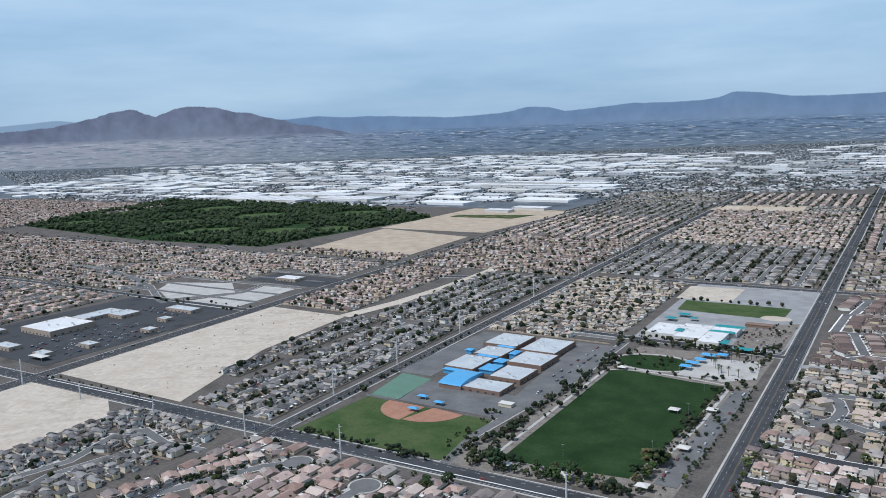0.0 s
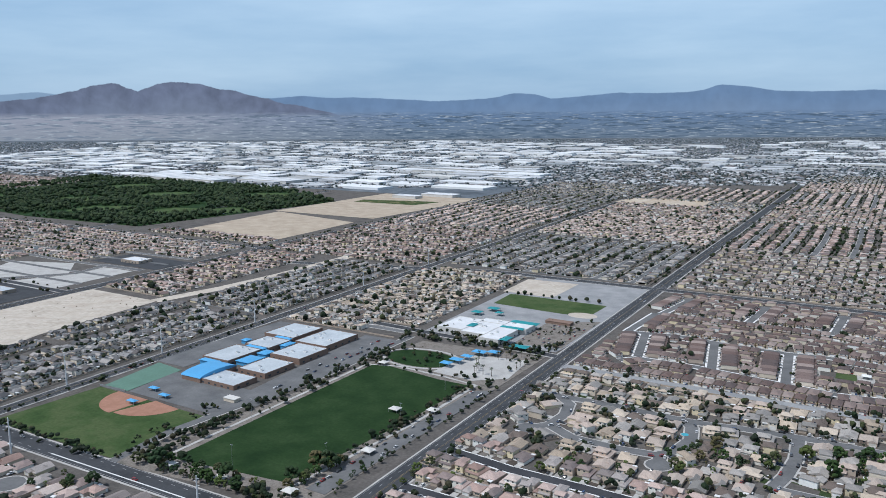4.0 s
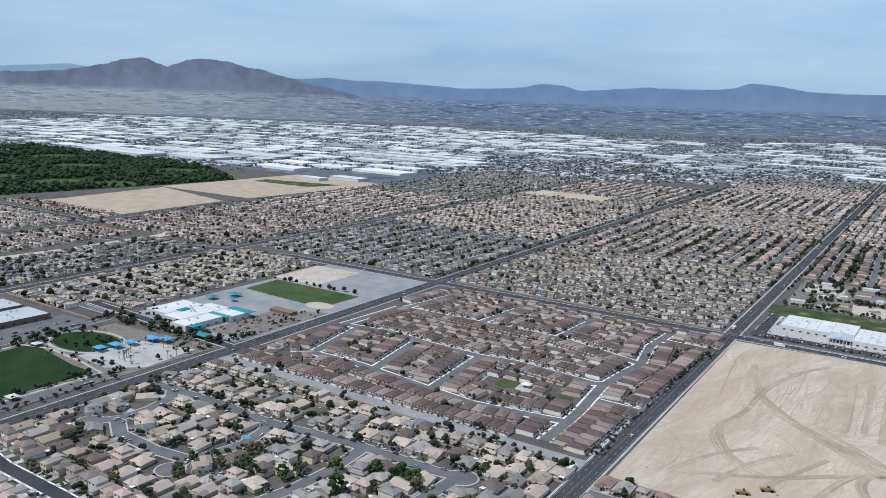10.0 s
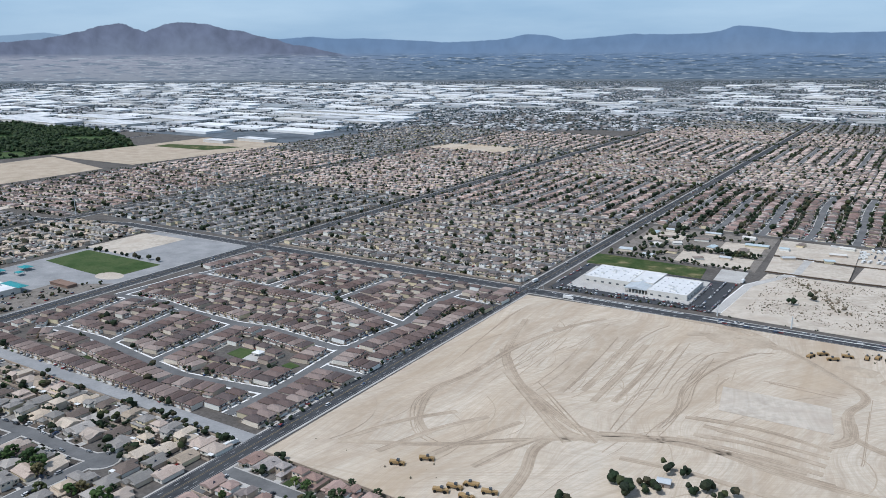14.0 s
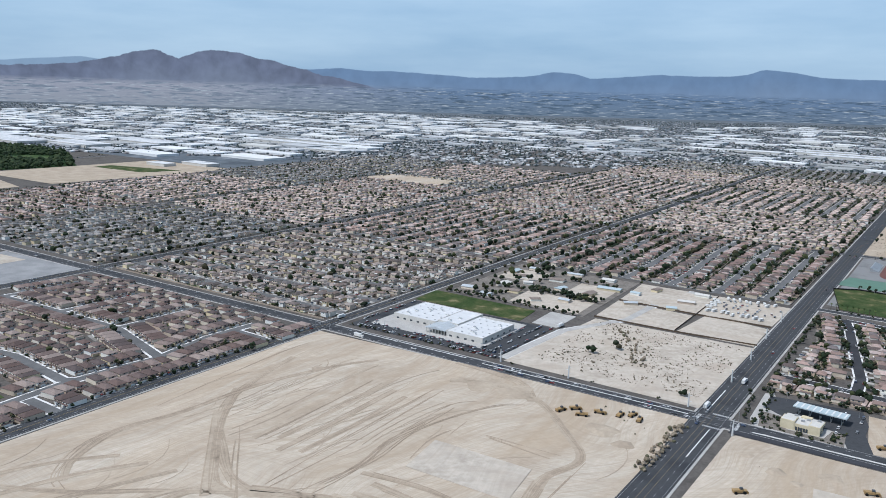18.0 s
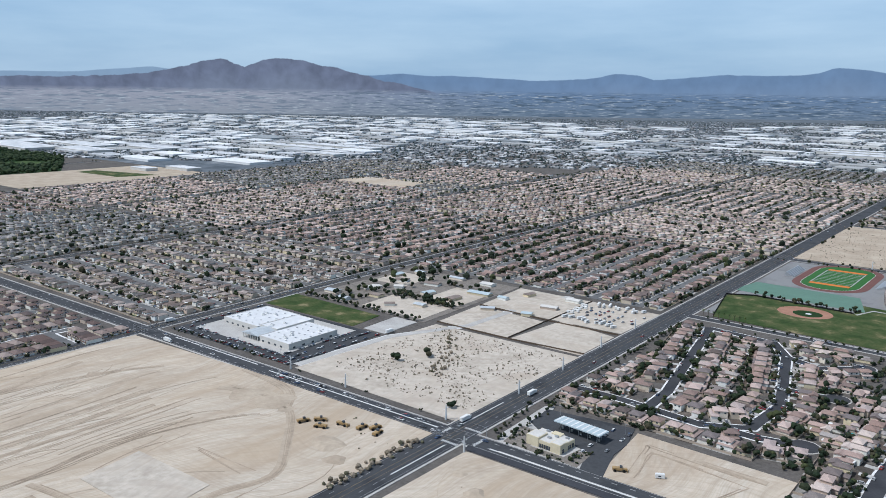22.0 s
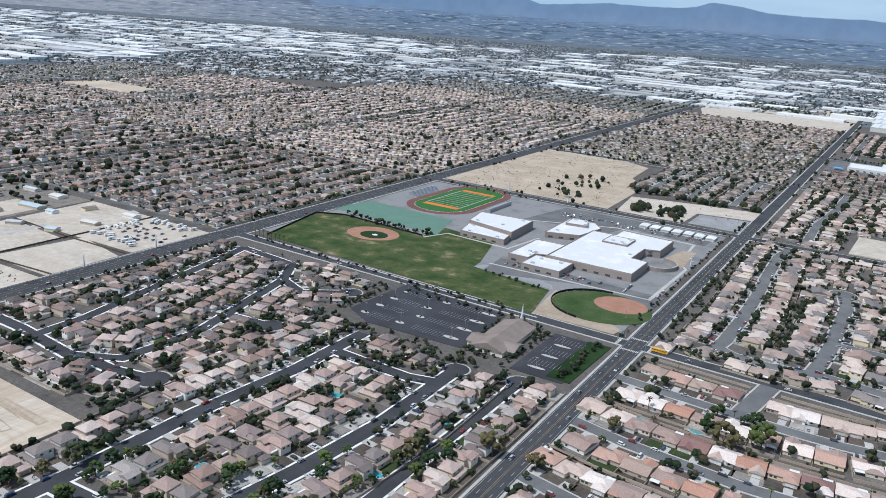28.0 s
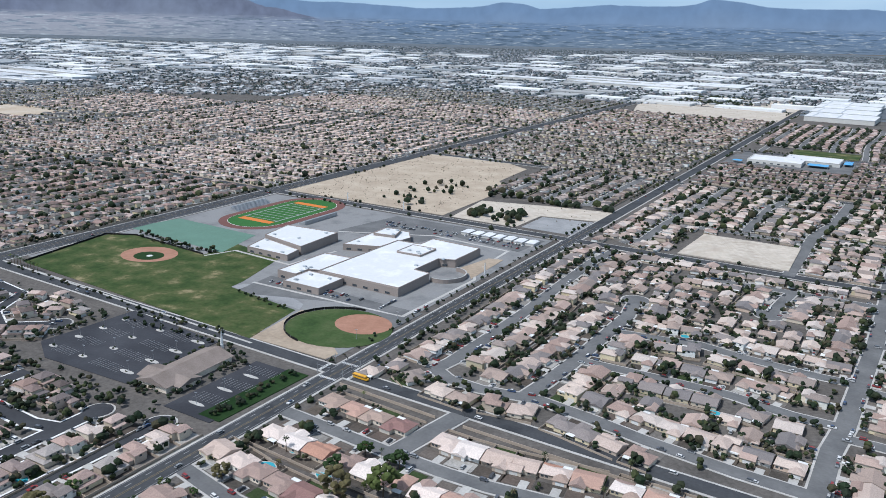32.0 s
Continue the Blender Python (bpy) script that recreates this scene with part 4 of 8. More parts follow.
row([(-132, 911), (246, 911)], (-1,), 14.6, 28, 2, "beige", (0, 2, 3), 0.5, BOX, 12.5)
infill(BOX, "beige", (0, 1, 2), 16.5, 2.5)
for line, w, bulb in ROSE:
    row(line, (1, -1), 13.5, 29, w, "pink", (2, 3, 0, 2), 0.45, (-132, 246, 545, 696), 11.8)
walls.strip([(-132, 697), (246, 697)], 0.3, -0.5, 1.8)
walls.strip([(-132, 909), (246, 909)], 0.3, -0.5, 1.9)
wall_lane = Geo().strip([(-141, 917), (50, 918), (247, 919)], 13, -0.5, 0.52)
for n in range(70):
    x, y = rnd.uniform(-125, 240), rnd.uniform(560, 900)
    if clear_of_streets(x, y, 2):
        TREES.append((x, y, rnd.uniform(1.3, 2.5), nearest(x, y)))

# houses round the filling station
STN = [([(668, 1490), (715, 1489), (781, 1482), (812, 1500), (816, 1561), (783, 1692)], 9, 0), ([(735, 1488), (733, 1530), (721, 1589), (697, 1712), (690, 1740)], 9, 0), ([(796, 1486), (820, 1485), (852, 1492)], 9, 11),
       ([(903, 1340), (906, 1400), (906, 1479), (912, 1560), (910, 1640)], 11, 0), ([(903, 1385), (975, 1388), (984, 1400), (994, 1467), (1000, 1535), (998, 1630)], 11, 9), ([(783, 1692), (815, 1678), (848, 1705)], 9, 10), ([(690, 1738), (760, 1730), (783, 1692)], 9, 0), ([(800, 1600), (848, 1606)], 9, 10), ([(1040, 1400), (1042, 1640)], 8, 9), ([(910, 1601), (947, 1599), (977, 1598), (998, 1604)], 10, 0)]
for line, w, bulb in STN:
    lane(line, w, bulb, True)
BOX = (672, 1073, 1352, 1748)
KEEP_OUT = [(660, 870, 1350, 1442), (866, 1080, 1654, 1750)]
for x0, x1, y0, y1 in KEEP_OUT:
    for x in range(int(x0), int(x1), 9):
        for y in range(int(y0), int(y1), 9):
            TAKEN.setdefault((int(x // 20), int(y // 20)), []).append((x, y))
row([(832, 1484), (676, 1488)], (1,), 14.0, 28, 24, "tan", (2, 3, 2), 0.5, (672, 860, 1446, 1470), 11.8)
for n, (line, w, bulb) in enumerate(STN):
    row(line, (1, -1), 15.2, 36 if n in (3, 4) else 29, w, "pink" if n in (3, 4, 8) else "tan", (2, 3, 2, 3, 2), 0.7, BOX, 12.6)
row([(672, 1340), (672, 1748)], (-1,), 14.0, 24, 2, "pink", (2, 3), 0.5, BOX, 11.8)
infill((820, 1012, 1550, 1662), "tan", (2, 3), 16.0, 5.0, 0)
infill(BOX, "pink", (2, 3, 0), 18.0, 4.0, 90)

# east of the school crossing
EAST = [([(1138, 1796), (1141, 1816), (1142, 1875), (1141, 1951), (1138, 2013), (1135, 2117), (1140, 2160)], 11, 0), ([(1138, 1798), (1153, 1789), (1180, 1787), (1219, 1794), (1255, 1789), (1293, 1781), (1346, 1774), (1389, 1772)], 11, 0), ([(1209, 1791), (1212, 1818), (1215, 1859), (1216, 1917), (1217, 1979), (1210, 2022)], 11.5, 12), ([(1215, 1869), (1269, 1871), (1322, 1872), (1363, 1864), (1392, 1864)], 10.5, 0), ([(1216, 1938), (1256, 1944), (1284, 1950), (1315, 1943), (1370, 1938), (1395, 1939)], 10.5, 0),
        ([(1388, 1760), (1389, 1829), (1393, 1866), (1396, 1939), (1400, 2025), (1402, 2160)], 12, 0), ([(1326, 2132), (1323, 2105), (1318, 2050)], 10, 12), ([(1400, 2025), (1510, 2030)], 10, 0), ([(1394, 1850), (1510, 1850)], 10, 0), ([(1396, 1930), (1510, 1930)], 10, 0), ([(1230, 2120), (1326, 2128), (1402, 2128)], 10, 0)]
for line, w, bulb in EAST:
    lane(line, w, bulb)
BOX = (1098, 1508, 1759, 2168)
for line, w, bulb in EAST:
    row(line, (1, -1), 17.6, 29, w, "adobe", (0, 1, 0, 1, 3), 0.55, BOX, 14.6)
row([(1140, 2168), (1508, 2168)], (-1,), 17.5, 27, 2, "adobe", (0, 1), 0.6, BOX, 14.6)
infill(BOX, "adobe", (0, 1), 19.5, 4.0)
SOUTH_EAST = [([(1085, 1693), (1131, 1690), (1176, 1687), (1212, 1686), (1238, 1687), (1300, 1696), (1510, 1698)], 10, 0)] + [([(1085, 1614 - 76 * k), (1128, 1606 - 76 * k), (1194, 1601 - 76 * k), (1300, 1606 - 76 * k), (1510, 1610 - 76 * k)], 10, 0) for k in range(5)] + [([(1187, 1748), (1178, 1690)], 13, 0)]
for line, w, bulb in SOUTH_EAST:
    lane(line, w, bulb)
for line, w, bulb in SOUTH_EAST[:-1]:
    row(line, (1, -1), 17.5, 36 if line[0][1] > 1650 else 33, w, "mixed", (0, 1), 0.55, (1096, 1508, 1250, 1742), 14.5)
walls.strip([(1098, 1741), (1176, 1736)], 0.3, -0.5, 1.9)
walls.strip([(1196, 1735), (1300, 1732), (1508, 1727)], 0.3, -0.5, 1.9)

# west of the wide avenue
for line in ([(-1640, 1000), (-1608, 1006), (-1539, 1021), (-1400, 976), (-1269, 928), (-1135, 846), (-1112, 838)], [(-1372, 760), (-1294, 827), (-1269, 928)], [(-1400, 976), (-1330, 1090), (-1340, 1200)], [(-1135, 841), (-1052, 955), (-1075, 1030), (-975, 1030)]):
    lane(line, 11)
block(-1500, -960, 870, 1300, "x", 14, 26, roof="pink", tree=0.5, skip=((-1290, -945, 840, 1025), (-1150, -945, 1025, 1160)))
block(-1500, -1230, 520, 850, "y", 14, 26, roof="tan", tree=0.5)
block(-2060, -1510, 870, 1300, "x", 14, 26, roof="tan", tree=0.5)
block(-2550, -2070, 870, 1300, "x", 14, 26, roof="tan", tree=0.5)
block(-2060, -1510, 420, 850, "y", 14, 26, roof="tan", tree=0.5)
block(-2550, -2070, 420, 850, "y", 14, 26, roof="tan", tree=0.5)
block(-3300, -2570, 800, 1700, "x", 14, 26, roof="tan", tree=0.5)
block(-3900, -2570, 1700, 2150, "x", 14, 26, roof="tan", tree=0.4)
block(-1330, -960, 1330, 1410, "x", 14, 26, roof="tan", tree=0.5)
# between the wide avenue and the school avenue
block(-690, -560, 512, 905, "y", 13, 22, 8, roof="grey", tree=0.55)
block(-752, -690, 690, 905, "y", 13, 24, 8, roof="grey", tree=0.5)
block(-730, -560, 905, 1290, "y", 13, 24, 8, roof="grey", tree=0.55)
block(-740, -692, 596, 690, "y", 13, 21, 8, roof="grey", tree=0.55)
block(-925, -770, 905, 1295, "x", 13, 24, 8, roof="tan", tree=0.45)
block(-930, -560, 1300, 1760, "x", 14, 25, roof="tan", tree=0.5)
block(-930, -560, 1760, 2180, "y", 14, 25, roof="sand", tree=0.5)
block(-930, -560, 2180, 2600, "y", 14, 25, roof="grey", tree=0.4)
block(-930, -560, 2600, 3000, "x", 14, 25, roof="grey", tree=0.4)
# south row
block(-140, 250, 250, 520, "y", 14, 25, roof="pink", kinds=(0, 1, 2), tree=0.55)
# school row
block(-540, -350, 905, 1320, "x", 13, 24, 9, roof="beige", tree=0.5, skip=((-410, -300, 880, 960),))
block(-540, -160, 1350, 1760, "y", 13, 24, 8, roof="grey", tree=0.35)
block(-540, -160, 1760, 2180, "x", 14, 25, roof="sand", tree=0.45)
block(-540, -160, 2180, 2440, "x", 14, 25, roof="pink", tree=0.4)
block(-540, -320, 2440, 2600, "x", 14, 25, roof="grey", tree=0.4, skip=((-640, -340, 2440, 2570),))
block(-320, -160, 2440, 2600, "x", 14, 25, roof="grey", tree=0.4)
block(-540, -160, 2600, 3000, "y", 14, 25, roof="sand", tree=0.4)
# beige houses and the brown rows
block(-140, 250, 1350, 1760, "x", 15, 27, 11, roof="taupe", kinds=(2, 3, 2, 0), tree=0.4)
block(-140, 250, 1760, 2180, "y", 14, 25, roof="tan", tree=0.5)
block(-140, 250, 2180, 2600, "x", 14, 25, roof="pink", tree=0.4)
block(-140, 250, 2600, 3000, "y", 14, 25, roof="sand", tree=0.4)
block(-140, 250, 3030, 3410, "x", 14, 25, roof="sand", tree=0.3)
# behind the white school
block(262, 645, 1760, 2180, "y", 14, 25, roof="rose", tree=0.75)
block(262, 645, 2180, 2600, "x", 14, 25, roof="sand", tree=0.4)
block(262, 645, 2600, 3000, "y", 14, 25, roof="sand", tree=0.4)
block(262, 645, 3030, 3410, "x", 14, 25, roof="sand", tree=0.4)
block(-140, 250, 3430, 3800, "x", 14, 25, roof="grey", tree=0.4)
block(262, 645, 3430, 3800, "y", 14, 25, roof="grey", tree=0.4)
# south of the big dirt field
block(264, 648, 500, 912, "x", 13.5, 25, edge=2, roof="pink", kinds=(2, 3, 1), tree=0.4)
# by the filling station
block(668, 1075, 2600, 3010, "x", 14, 25, roof="taupe", tree=0.6)
block(880, 1075, 2350, 2600, "y", 14, 25, roof="taupe", tree=0.6)
block(668, 1075, 3030, 3600, "x", 14, 25, roof="tan", tree=0.45)
# east
NORTH_EAST = [([(1135, 2204), (1152, 2231), (1151, 2328), (1162, 2454), (1166, 2590)], 10, 0), ([(1314, 2179), (1315, 2364), (1330, 2460), (1335, 2592)], 12, 0), ([(1242, 2340), (1243, 2493), (1261, 2592)], 10, 10), ([(1152, 2322), (1208, 2330), (1315, 2326)], 10, 0), ([(1400, 2190), (1402, 2330), (1412, 2592)], 10, 0), ([(1315, 2364), (1402, 2360)], 10, 0), ([(1470, 2200), (1474, 2592)], 10, 0), ([(1166, 2500), (1254, 2510), (1335, 2500), (1470, 2506)], 10, 0)]
for line, w, bulb in NORTH_EAST:
    lane(line, w, bulb)
BOX = (1103, 1508, 2188, 2596)
for x in range(1200, 1316, 9):
    for y in range(2180, 2302, 9):
        TAKEN.setdefault((int(x // 20), int(y // 20)), []).append((x, y))
for line, w, bulb in NORTH_EAST:
    row(line, (1, -1), 15.5, 28, w, "adobe", (0, 1, 0, 1, 3), 0.6, BOX, 13.0)
infill(BOX, "adobe", (0, 1), 16.5, 4.0)
block(1095, 1510, 2610, 3010, "x", 14, 25, roof="rose", kinds=(0, 1), tree=0.6, skip=((1110, 1315, 2850, 3030),))
block(1095, 1510, 3030, 3600, "y", 14, 25, roof="tan", kinds=(0, 1), tree=0.55, skip=((1110, 1315, 3000, 3140),))
block(1530, 1950, 1400, 1740, "x", 14, 26, roof="mixed", kinds=(0, 1), tree=0.45)
block(1530, 1950, 1765, 2170, "y", 14, 25, roof="sand", kinds=(0, 1), tree=0.5)
block(1530, 1950, 2190, 2600, "x", 14, 25, roof="tan", kinds=(0, 1), tree=0.5)
block(1530, 1950, 2610, 3600, "y", 14, 25, roof="tan", kinds=(0, 1), tree=0.45)
block(1970, 2400, 1765, 3000, "y", 14, 25, roof="tan", kinds=(0, 1), tree=0.45)


# ---- houses ----
def house_geo(kind, w, d, flip=1):
    """Walls, roof, garage door, windows and extras of one house; its front looks towards -y, its middle at the origin. flip: -1 mirrors it."""
    wall, roof, gar, wins, extra = Geo(), Geo(), Geo(), [], []
    if kind == 0:      # one storey, hipped, garage wing to the front
        wall.box(-w / 2, w / 2, -d / 2 + 4, d / 2 - 2, -0.3, 2.9)
        wall.box(0.4, w / 2, -d / 2, -d / 2 + 4.2, -0.3, 2.9)
        wall.box(-w / 2, w * 0.1, d / 2 - 2.2, d / 2, -0.3, 2.8)
        roof.hip(-w / 2 - 0.5, w / 2 + 0.5, -d / 2 + 3.5, d / 2 - 1.5, 2.8, 2.0)
        roof.hip(-0.1, w / 2 + 0.48, -d / 2 - 0.5, 1.0, 2.75, 1.5)
        roof.hip(-w / 2 - 0.46, w * 0.1 + 0.4, 0.0, d / 2 + 0.5, 2.7, 1.3)
        gx, gy, fy, top = w / 4 + 0.2, -d / 2, -d / 2 + 4, 2.9
        extra.append(("patio_cover", Geo().box(w * 0.14, w / 2 - 0.4, d / 2 - 1.9, d / 2 + 1.6, 2.45, 2.65).box(w / 2 - 0.7, w / 2 - 0.5, d / 2 + 1.3, d / 2 + 1.5, -0.2, 2.5), "chalk"))
    elif kind == 1:    # one storey, gabled
        wall.box(-w / 2, w / 2, -d / 2 + 3, d / 2, -0.3, 2.9)
        wall.box(-0.2, w / 2, -d / 2, -d / 2 + 3.2, -0.3, 2.9)
        roof.hip(-w / 2 - 0.4, w / 2 + 0.4, -d / 2 + 2.6, d / 2 + 0.5, 2.8, 2.2, 0, True)
        roof.hip(-0.6, w / 2 + 0.42, -d / 2 - 0.5, 0.5, 2.75, 1.7, 0, True)
        roof.hip(-w / 2 - 0.42, -w * 0.12, -d / 2 + 1.6, -d / 2 + 5, 2.72, 0.9)
        gx, gy, fy, top = w / 4, -d / 2, -d / 2 + 3, 2.9
        extra.append(("solar_panel", Geo().add([(-w * 0.3, d * 0.30, 3.85), (w * 0.1, d * 0.30, 3.85), (w * 0.1, d * 0.14, 4.75), (-w * 0.3, d * 0.14, 4.75), (-w * 0.3, d * 0.30, 3.7), (w * 0.1, d * 0.30, 3.7), (w * 0.1, d * 0.14, 4.6), (-w * 0.3, d * 0.14, 4.6)], [(0, 1, 2, 3), (0, 4, 5, 1), (1, 5, 6, 2), (2, 6, 7, 3), (3, 7, 4, 0)]), "solar"))
    elif kind == 2:    # two storeys, hipped, low garage and low rear wing
        wall.box(-w / 2, w * 0.28, -d / 2 + 4.5, d / 2 - 2.5, -0.3, 5.6)
        wall.box(w * 0.27, w / 2, -d / 2 + 2.5, d / 2, -0.3, 2.9)
        wall.box(0.2, w / 2, -d / 2, -d / 2 + 5.0, -0.3, 2.85)
        wall.box(-w / 2, w * 0.29, d / 2 - 2.7, d / 2, -0.3, 2.8)
        roof.hip(-w / 2 - 0.5, w * 0.28 + 0.5, -d / 2 + 4.0, d / 2 - 2.0, 5.5, 1.8)
        roof.hip(w * 0.2, w / 2 + 0.5, -d / 2 + 2.0, d / 2 + 0.5, 2.85, 1.1)
        roof.hip(-0.3, w / 2 + 0.46, -d / 2 - 0.5, -d / 2 + 5.6, 2.8, 1.2)
        roof.hip(-w / 2 - 0.46, w * 0.3, d / 2 - 3.2, d / 2 + 0.46, 2.75, 0.7)
        gx, gy, fy, top = w / 4 + 0.1, -d / 2, -d / 2 + 4.5, 5.6
    elif kind == 3:    # two storeys, part over the garage
        wall.box(-w / 2, w * 0.12, -d / 2 + 3, d / 2 - 1.5, -0.3, 2.9)
        wall.box(-w * 0.06, w / 2, -d / 2, d / 2 - 3, -0.3, 5.4)
        wall.box(-w * 0.30, w * 0.3, d / 2 - 5, d / 2, -0.3, 5.3)
        roof.hip(-w / 2 - 0.5, w * 0.15, -d / 2 + 2.5, d / 2 - 1.0, 2.8, 1.4)
        roof.hip(-w * 0.06 - 0.5, w / 2 + 0.5, -d / 2 - 0.5, d / 2 - 2.5, 5.3, 1.6)
        roof.hip(-w * 0.30 - 0.4, w * 0.3 + 0.4, d / 2 - 7, d / 2 + 0.5, 5.2, 1.3, 0, True)
        gx, gy, fy, top = w / 4, -d / 2, -d / 2 + 3, 2.9
        extra.append(("balcony", Geo().box(-w * 0.42, -w * 0.08, -d / 2 + 2.2, -d / 2 + 3.4, 2.5, 3.3), "chalk"))
    else:              # narrow row house
        wall.box(-w / 2, w / 2, -d / 2, d / 2 - 2.5, -0.3, 4.3)
        wall.box(-w / 2 + 0.5, w / 2 - 0.5, -d / 2 - 0.8, -d / 2 + 0.1, -0.3, 2.5)
        wall.box(-w / 2 + 0.4, w / 2 - 0.4, d / 2 - 2.6, d / 2, -0.3, 2.5)
        roof.hip(-w / 2 - 0.3, w / 2 + 0.3, -d / 2 - 0.4, d / 2 - 2.1, 4.2, 1.7, 0, False)
        roof.hip(-w / 2 + 0.2, w / 2 - 0.2, -d / 2 - 1.3, -d / 2 + 0.3, 2.45, 0.5, 0, False)
        roof.hip(-w / 2 + 0.1, w / 2 - 0.1, d / 2 - 2.9, d / 2 + 0.4, 2.45, 0.5, 0, False)
        gx, gy, fy, top = 0.0, -d / 2 - 0.8, -d / 2, 4.3
    gw = min(4.8, w / 2 - 0.8) if kind < 4 else min(4.4, w - 2)
    gar.box(gx - gw / 2, gx + gw / 2, gy - 0.05, gy + 0.06, 0.0, 2.1)
    for x, y, z, out in {0: ((-w / 4, fy, 1.0, -1), (-w / 4, d / 2, 1.0, 1), (-w * 0.4, fy, 1.0, -1)), 1: ((-w / 4, fy, 1.0, -1), (-w / 4, d / 2, 1.0, 1), (w / 4, d / 2, 1.0, 1)),
                         2: ((-w * 0.35, fy, 3.7, -1), (0, fy, 3.7, -1), (-w * 0.3, d / 2 - 2.5, 4.0, 1), (w * 0.05, d / 2 - 2.5, 4.0, 1), (-w * 0.2, d / 2, 1.0, 1)), 3: ((w * 0.1, -d / 2, 3.5, -1), (w * 0.36, -d / 2, 3.5, -1), (0, d / 2, 3.6, 1), (-w * 0.35, fy, 1.0, -1)), 4: ((-w * 0.25, fy, 2.9, -1), (w * 0.25, fy, 2.9, -1), (0, d / 2 - 2.5, 3.0, 1))}[kind]:
        wins.append(Geo().box(x - 0.75, x + 0.75, y + (-0.09 if out < 0 else -0.02), y + (0.02 if out < 0 else 0.09), z, z + 1.15))
    if flip < 0:
        for g in [wall, roof, gar, *wins, *[e[1] for e in extra]]:
            g.v = [(-x, y, z) for x, y, z in g.v]
            g.f = [f[::-1] for f in g.f]
    return wall, roof, gar, wins, extra


HOUSE = {}


def house_meshes(kind, w, d, roof, flip):
    key = (kind, round(w), round(d), roof, flip)
    if key not in HOUSE:
        a, b, c, ws, ex = house_geo(kind, round(w), round(d), flip)
        HOUSE[key] = (a.mesh("wall", M["stucco"]), b.mesh("roof", M["roof_" + roof]), c.mesh("garage_door", M["panel_door"]), [g.mesh("window", M["glass"]) for g in ws], [(n, g.mesh(n, M[m])) for n, g, m in ex])
    return HOUSE[key]


STOREY = {0: "single-storey stucco house with a hipped %s tile roof", 1: "single-storey stucco house with a gabled %s tile roof", 2: "two-storey stucco house with a hipped %s tile roof", 3: "two-storey stucco house with a stepped %s tile roof", 4: "narrow two-storey row house with a hipped %s tile roof"}
TONE = {"tan": "tan", "sand": "pale sandy", "beige": "sand-coloured", "grey": "grey", "pink": "pinkish terracotta", "brown": "dark brown", "taupe": "grey-brown", "adobe": "warm adobe-coloured", "rose": "dusty rose-brown", "mixed": "pale or terracotta"}
NEAR.sort(key=lambda r: in_view(r[0], r[1]))
FULL, PLAIN = 300, 300
far_house = {}
pool_spots = []
for k, (x, y, face, kind, step, deep, roof, d, i) in enumerate(NEAR):
    flip = rnd.choice((-1, 1))
    w = min(step - 1.8, 13.5 if roof not in ("mixed", "sand", "pink", "tan", "adobe") else 15.5) if kind < 4 else step - 1.6
    dp = (min(deep * 0.64, 17.0) if kind < 2 else min(deep * 0.58, 15.5)) * rnd.choice((0.88, 1.0, 1.0)) if kind < 4 else min(deep * 0.68, 17.5)
    m = pose(x, y, 0.05, 0, 0, face)
    if k < PLAIN:
        wm, rm, gm, wins, extra = house_meshes(kind, w, dp, roof, flip)
        h = empty("house", m, STOREY[kind] % TONE[roof], "house", "houses of the suburb")
        part("wall", wm, h)
        part("roof", rm, h)
        part("garage_door", gm, h)
        if k < FULL:
            for g in wins:
                part("window", g, h)
            for n, g in extra:
                if rnd.random() < 0.6:
                    part(n, g, h)
    else:
        key = (kind, round(w), round(dp), flip)
        far_house.setdefault((roof, int(in_view(x, y) // 650)), []).append((x, y, face, *key))

def small_house(kind, w, d, flip):
    """A house far off: main body and wing under hipped roofs."""
    tall = kind in (2, 3, 4)
    a, b = Geo(), Geo()
    for x0, x1, y0, y1, z in ((-w / 2, w * (0.28 if tall else 0.5), -d / 2 + 3.5, d / 2 - 1, 5.4 if tall else 2.9), (0.2, w / 2, -d / 2, d / 2 - 3, 2.85)):
        a.add([(x * flip, y, q) for q in (-0.3, z) for x, y in ((x0, y0), (x1, y0), (x1, y1), (x0, y1))], [(0, 1, 5, 4), (1, 2, 6, 5), (2, 3, 7, 6), (3, 0, 4, 7)])
        x0, x1 = sorted((x0 * flip, x1 * flip))
        b.hip(x0 - 0.5, x1 + 0.5, y0 - 0.5, y1 + 0.5, z - 0.1, 1.9 if z > 3 or not tall else 1.2)
    b.f = [f for k, f in enumerate(b.f) if k % 9 > 0]
    b.i = [0] * len(b.f)
    return a, b


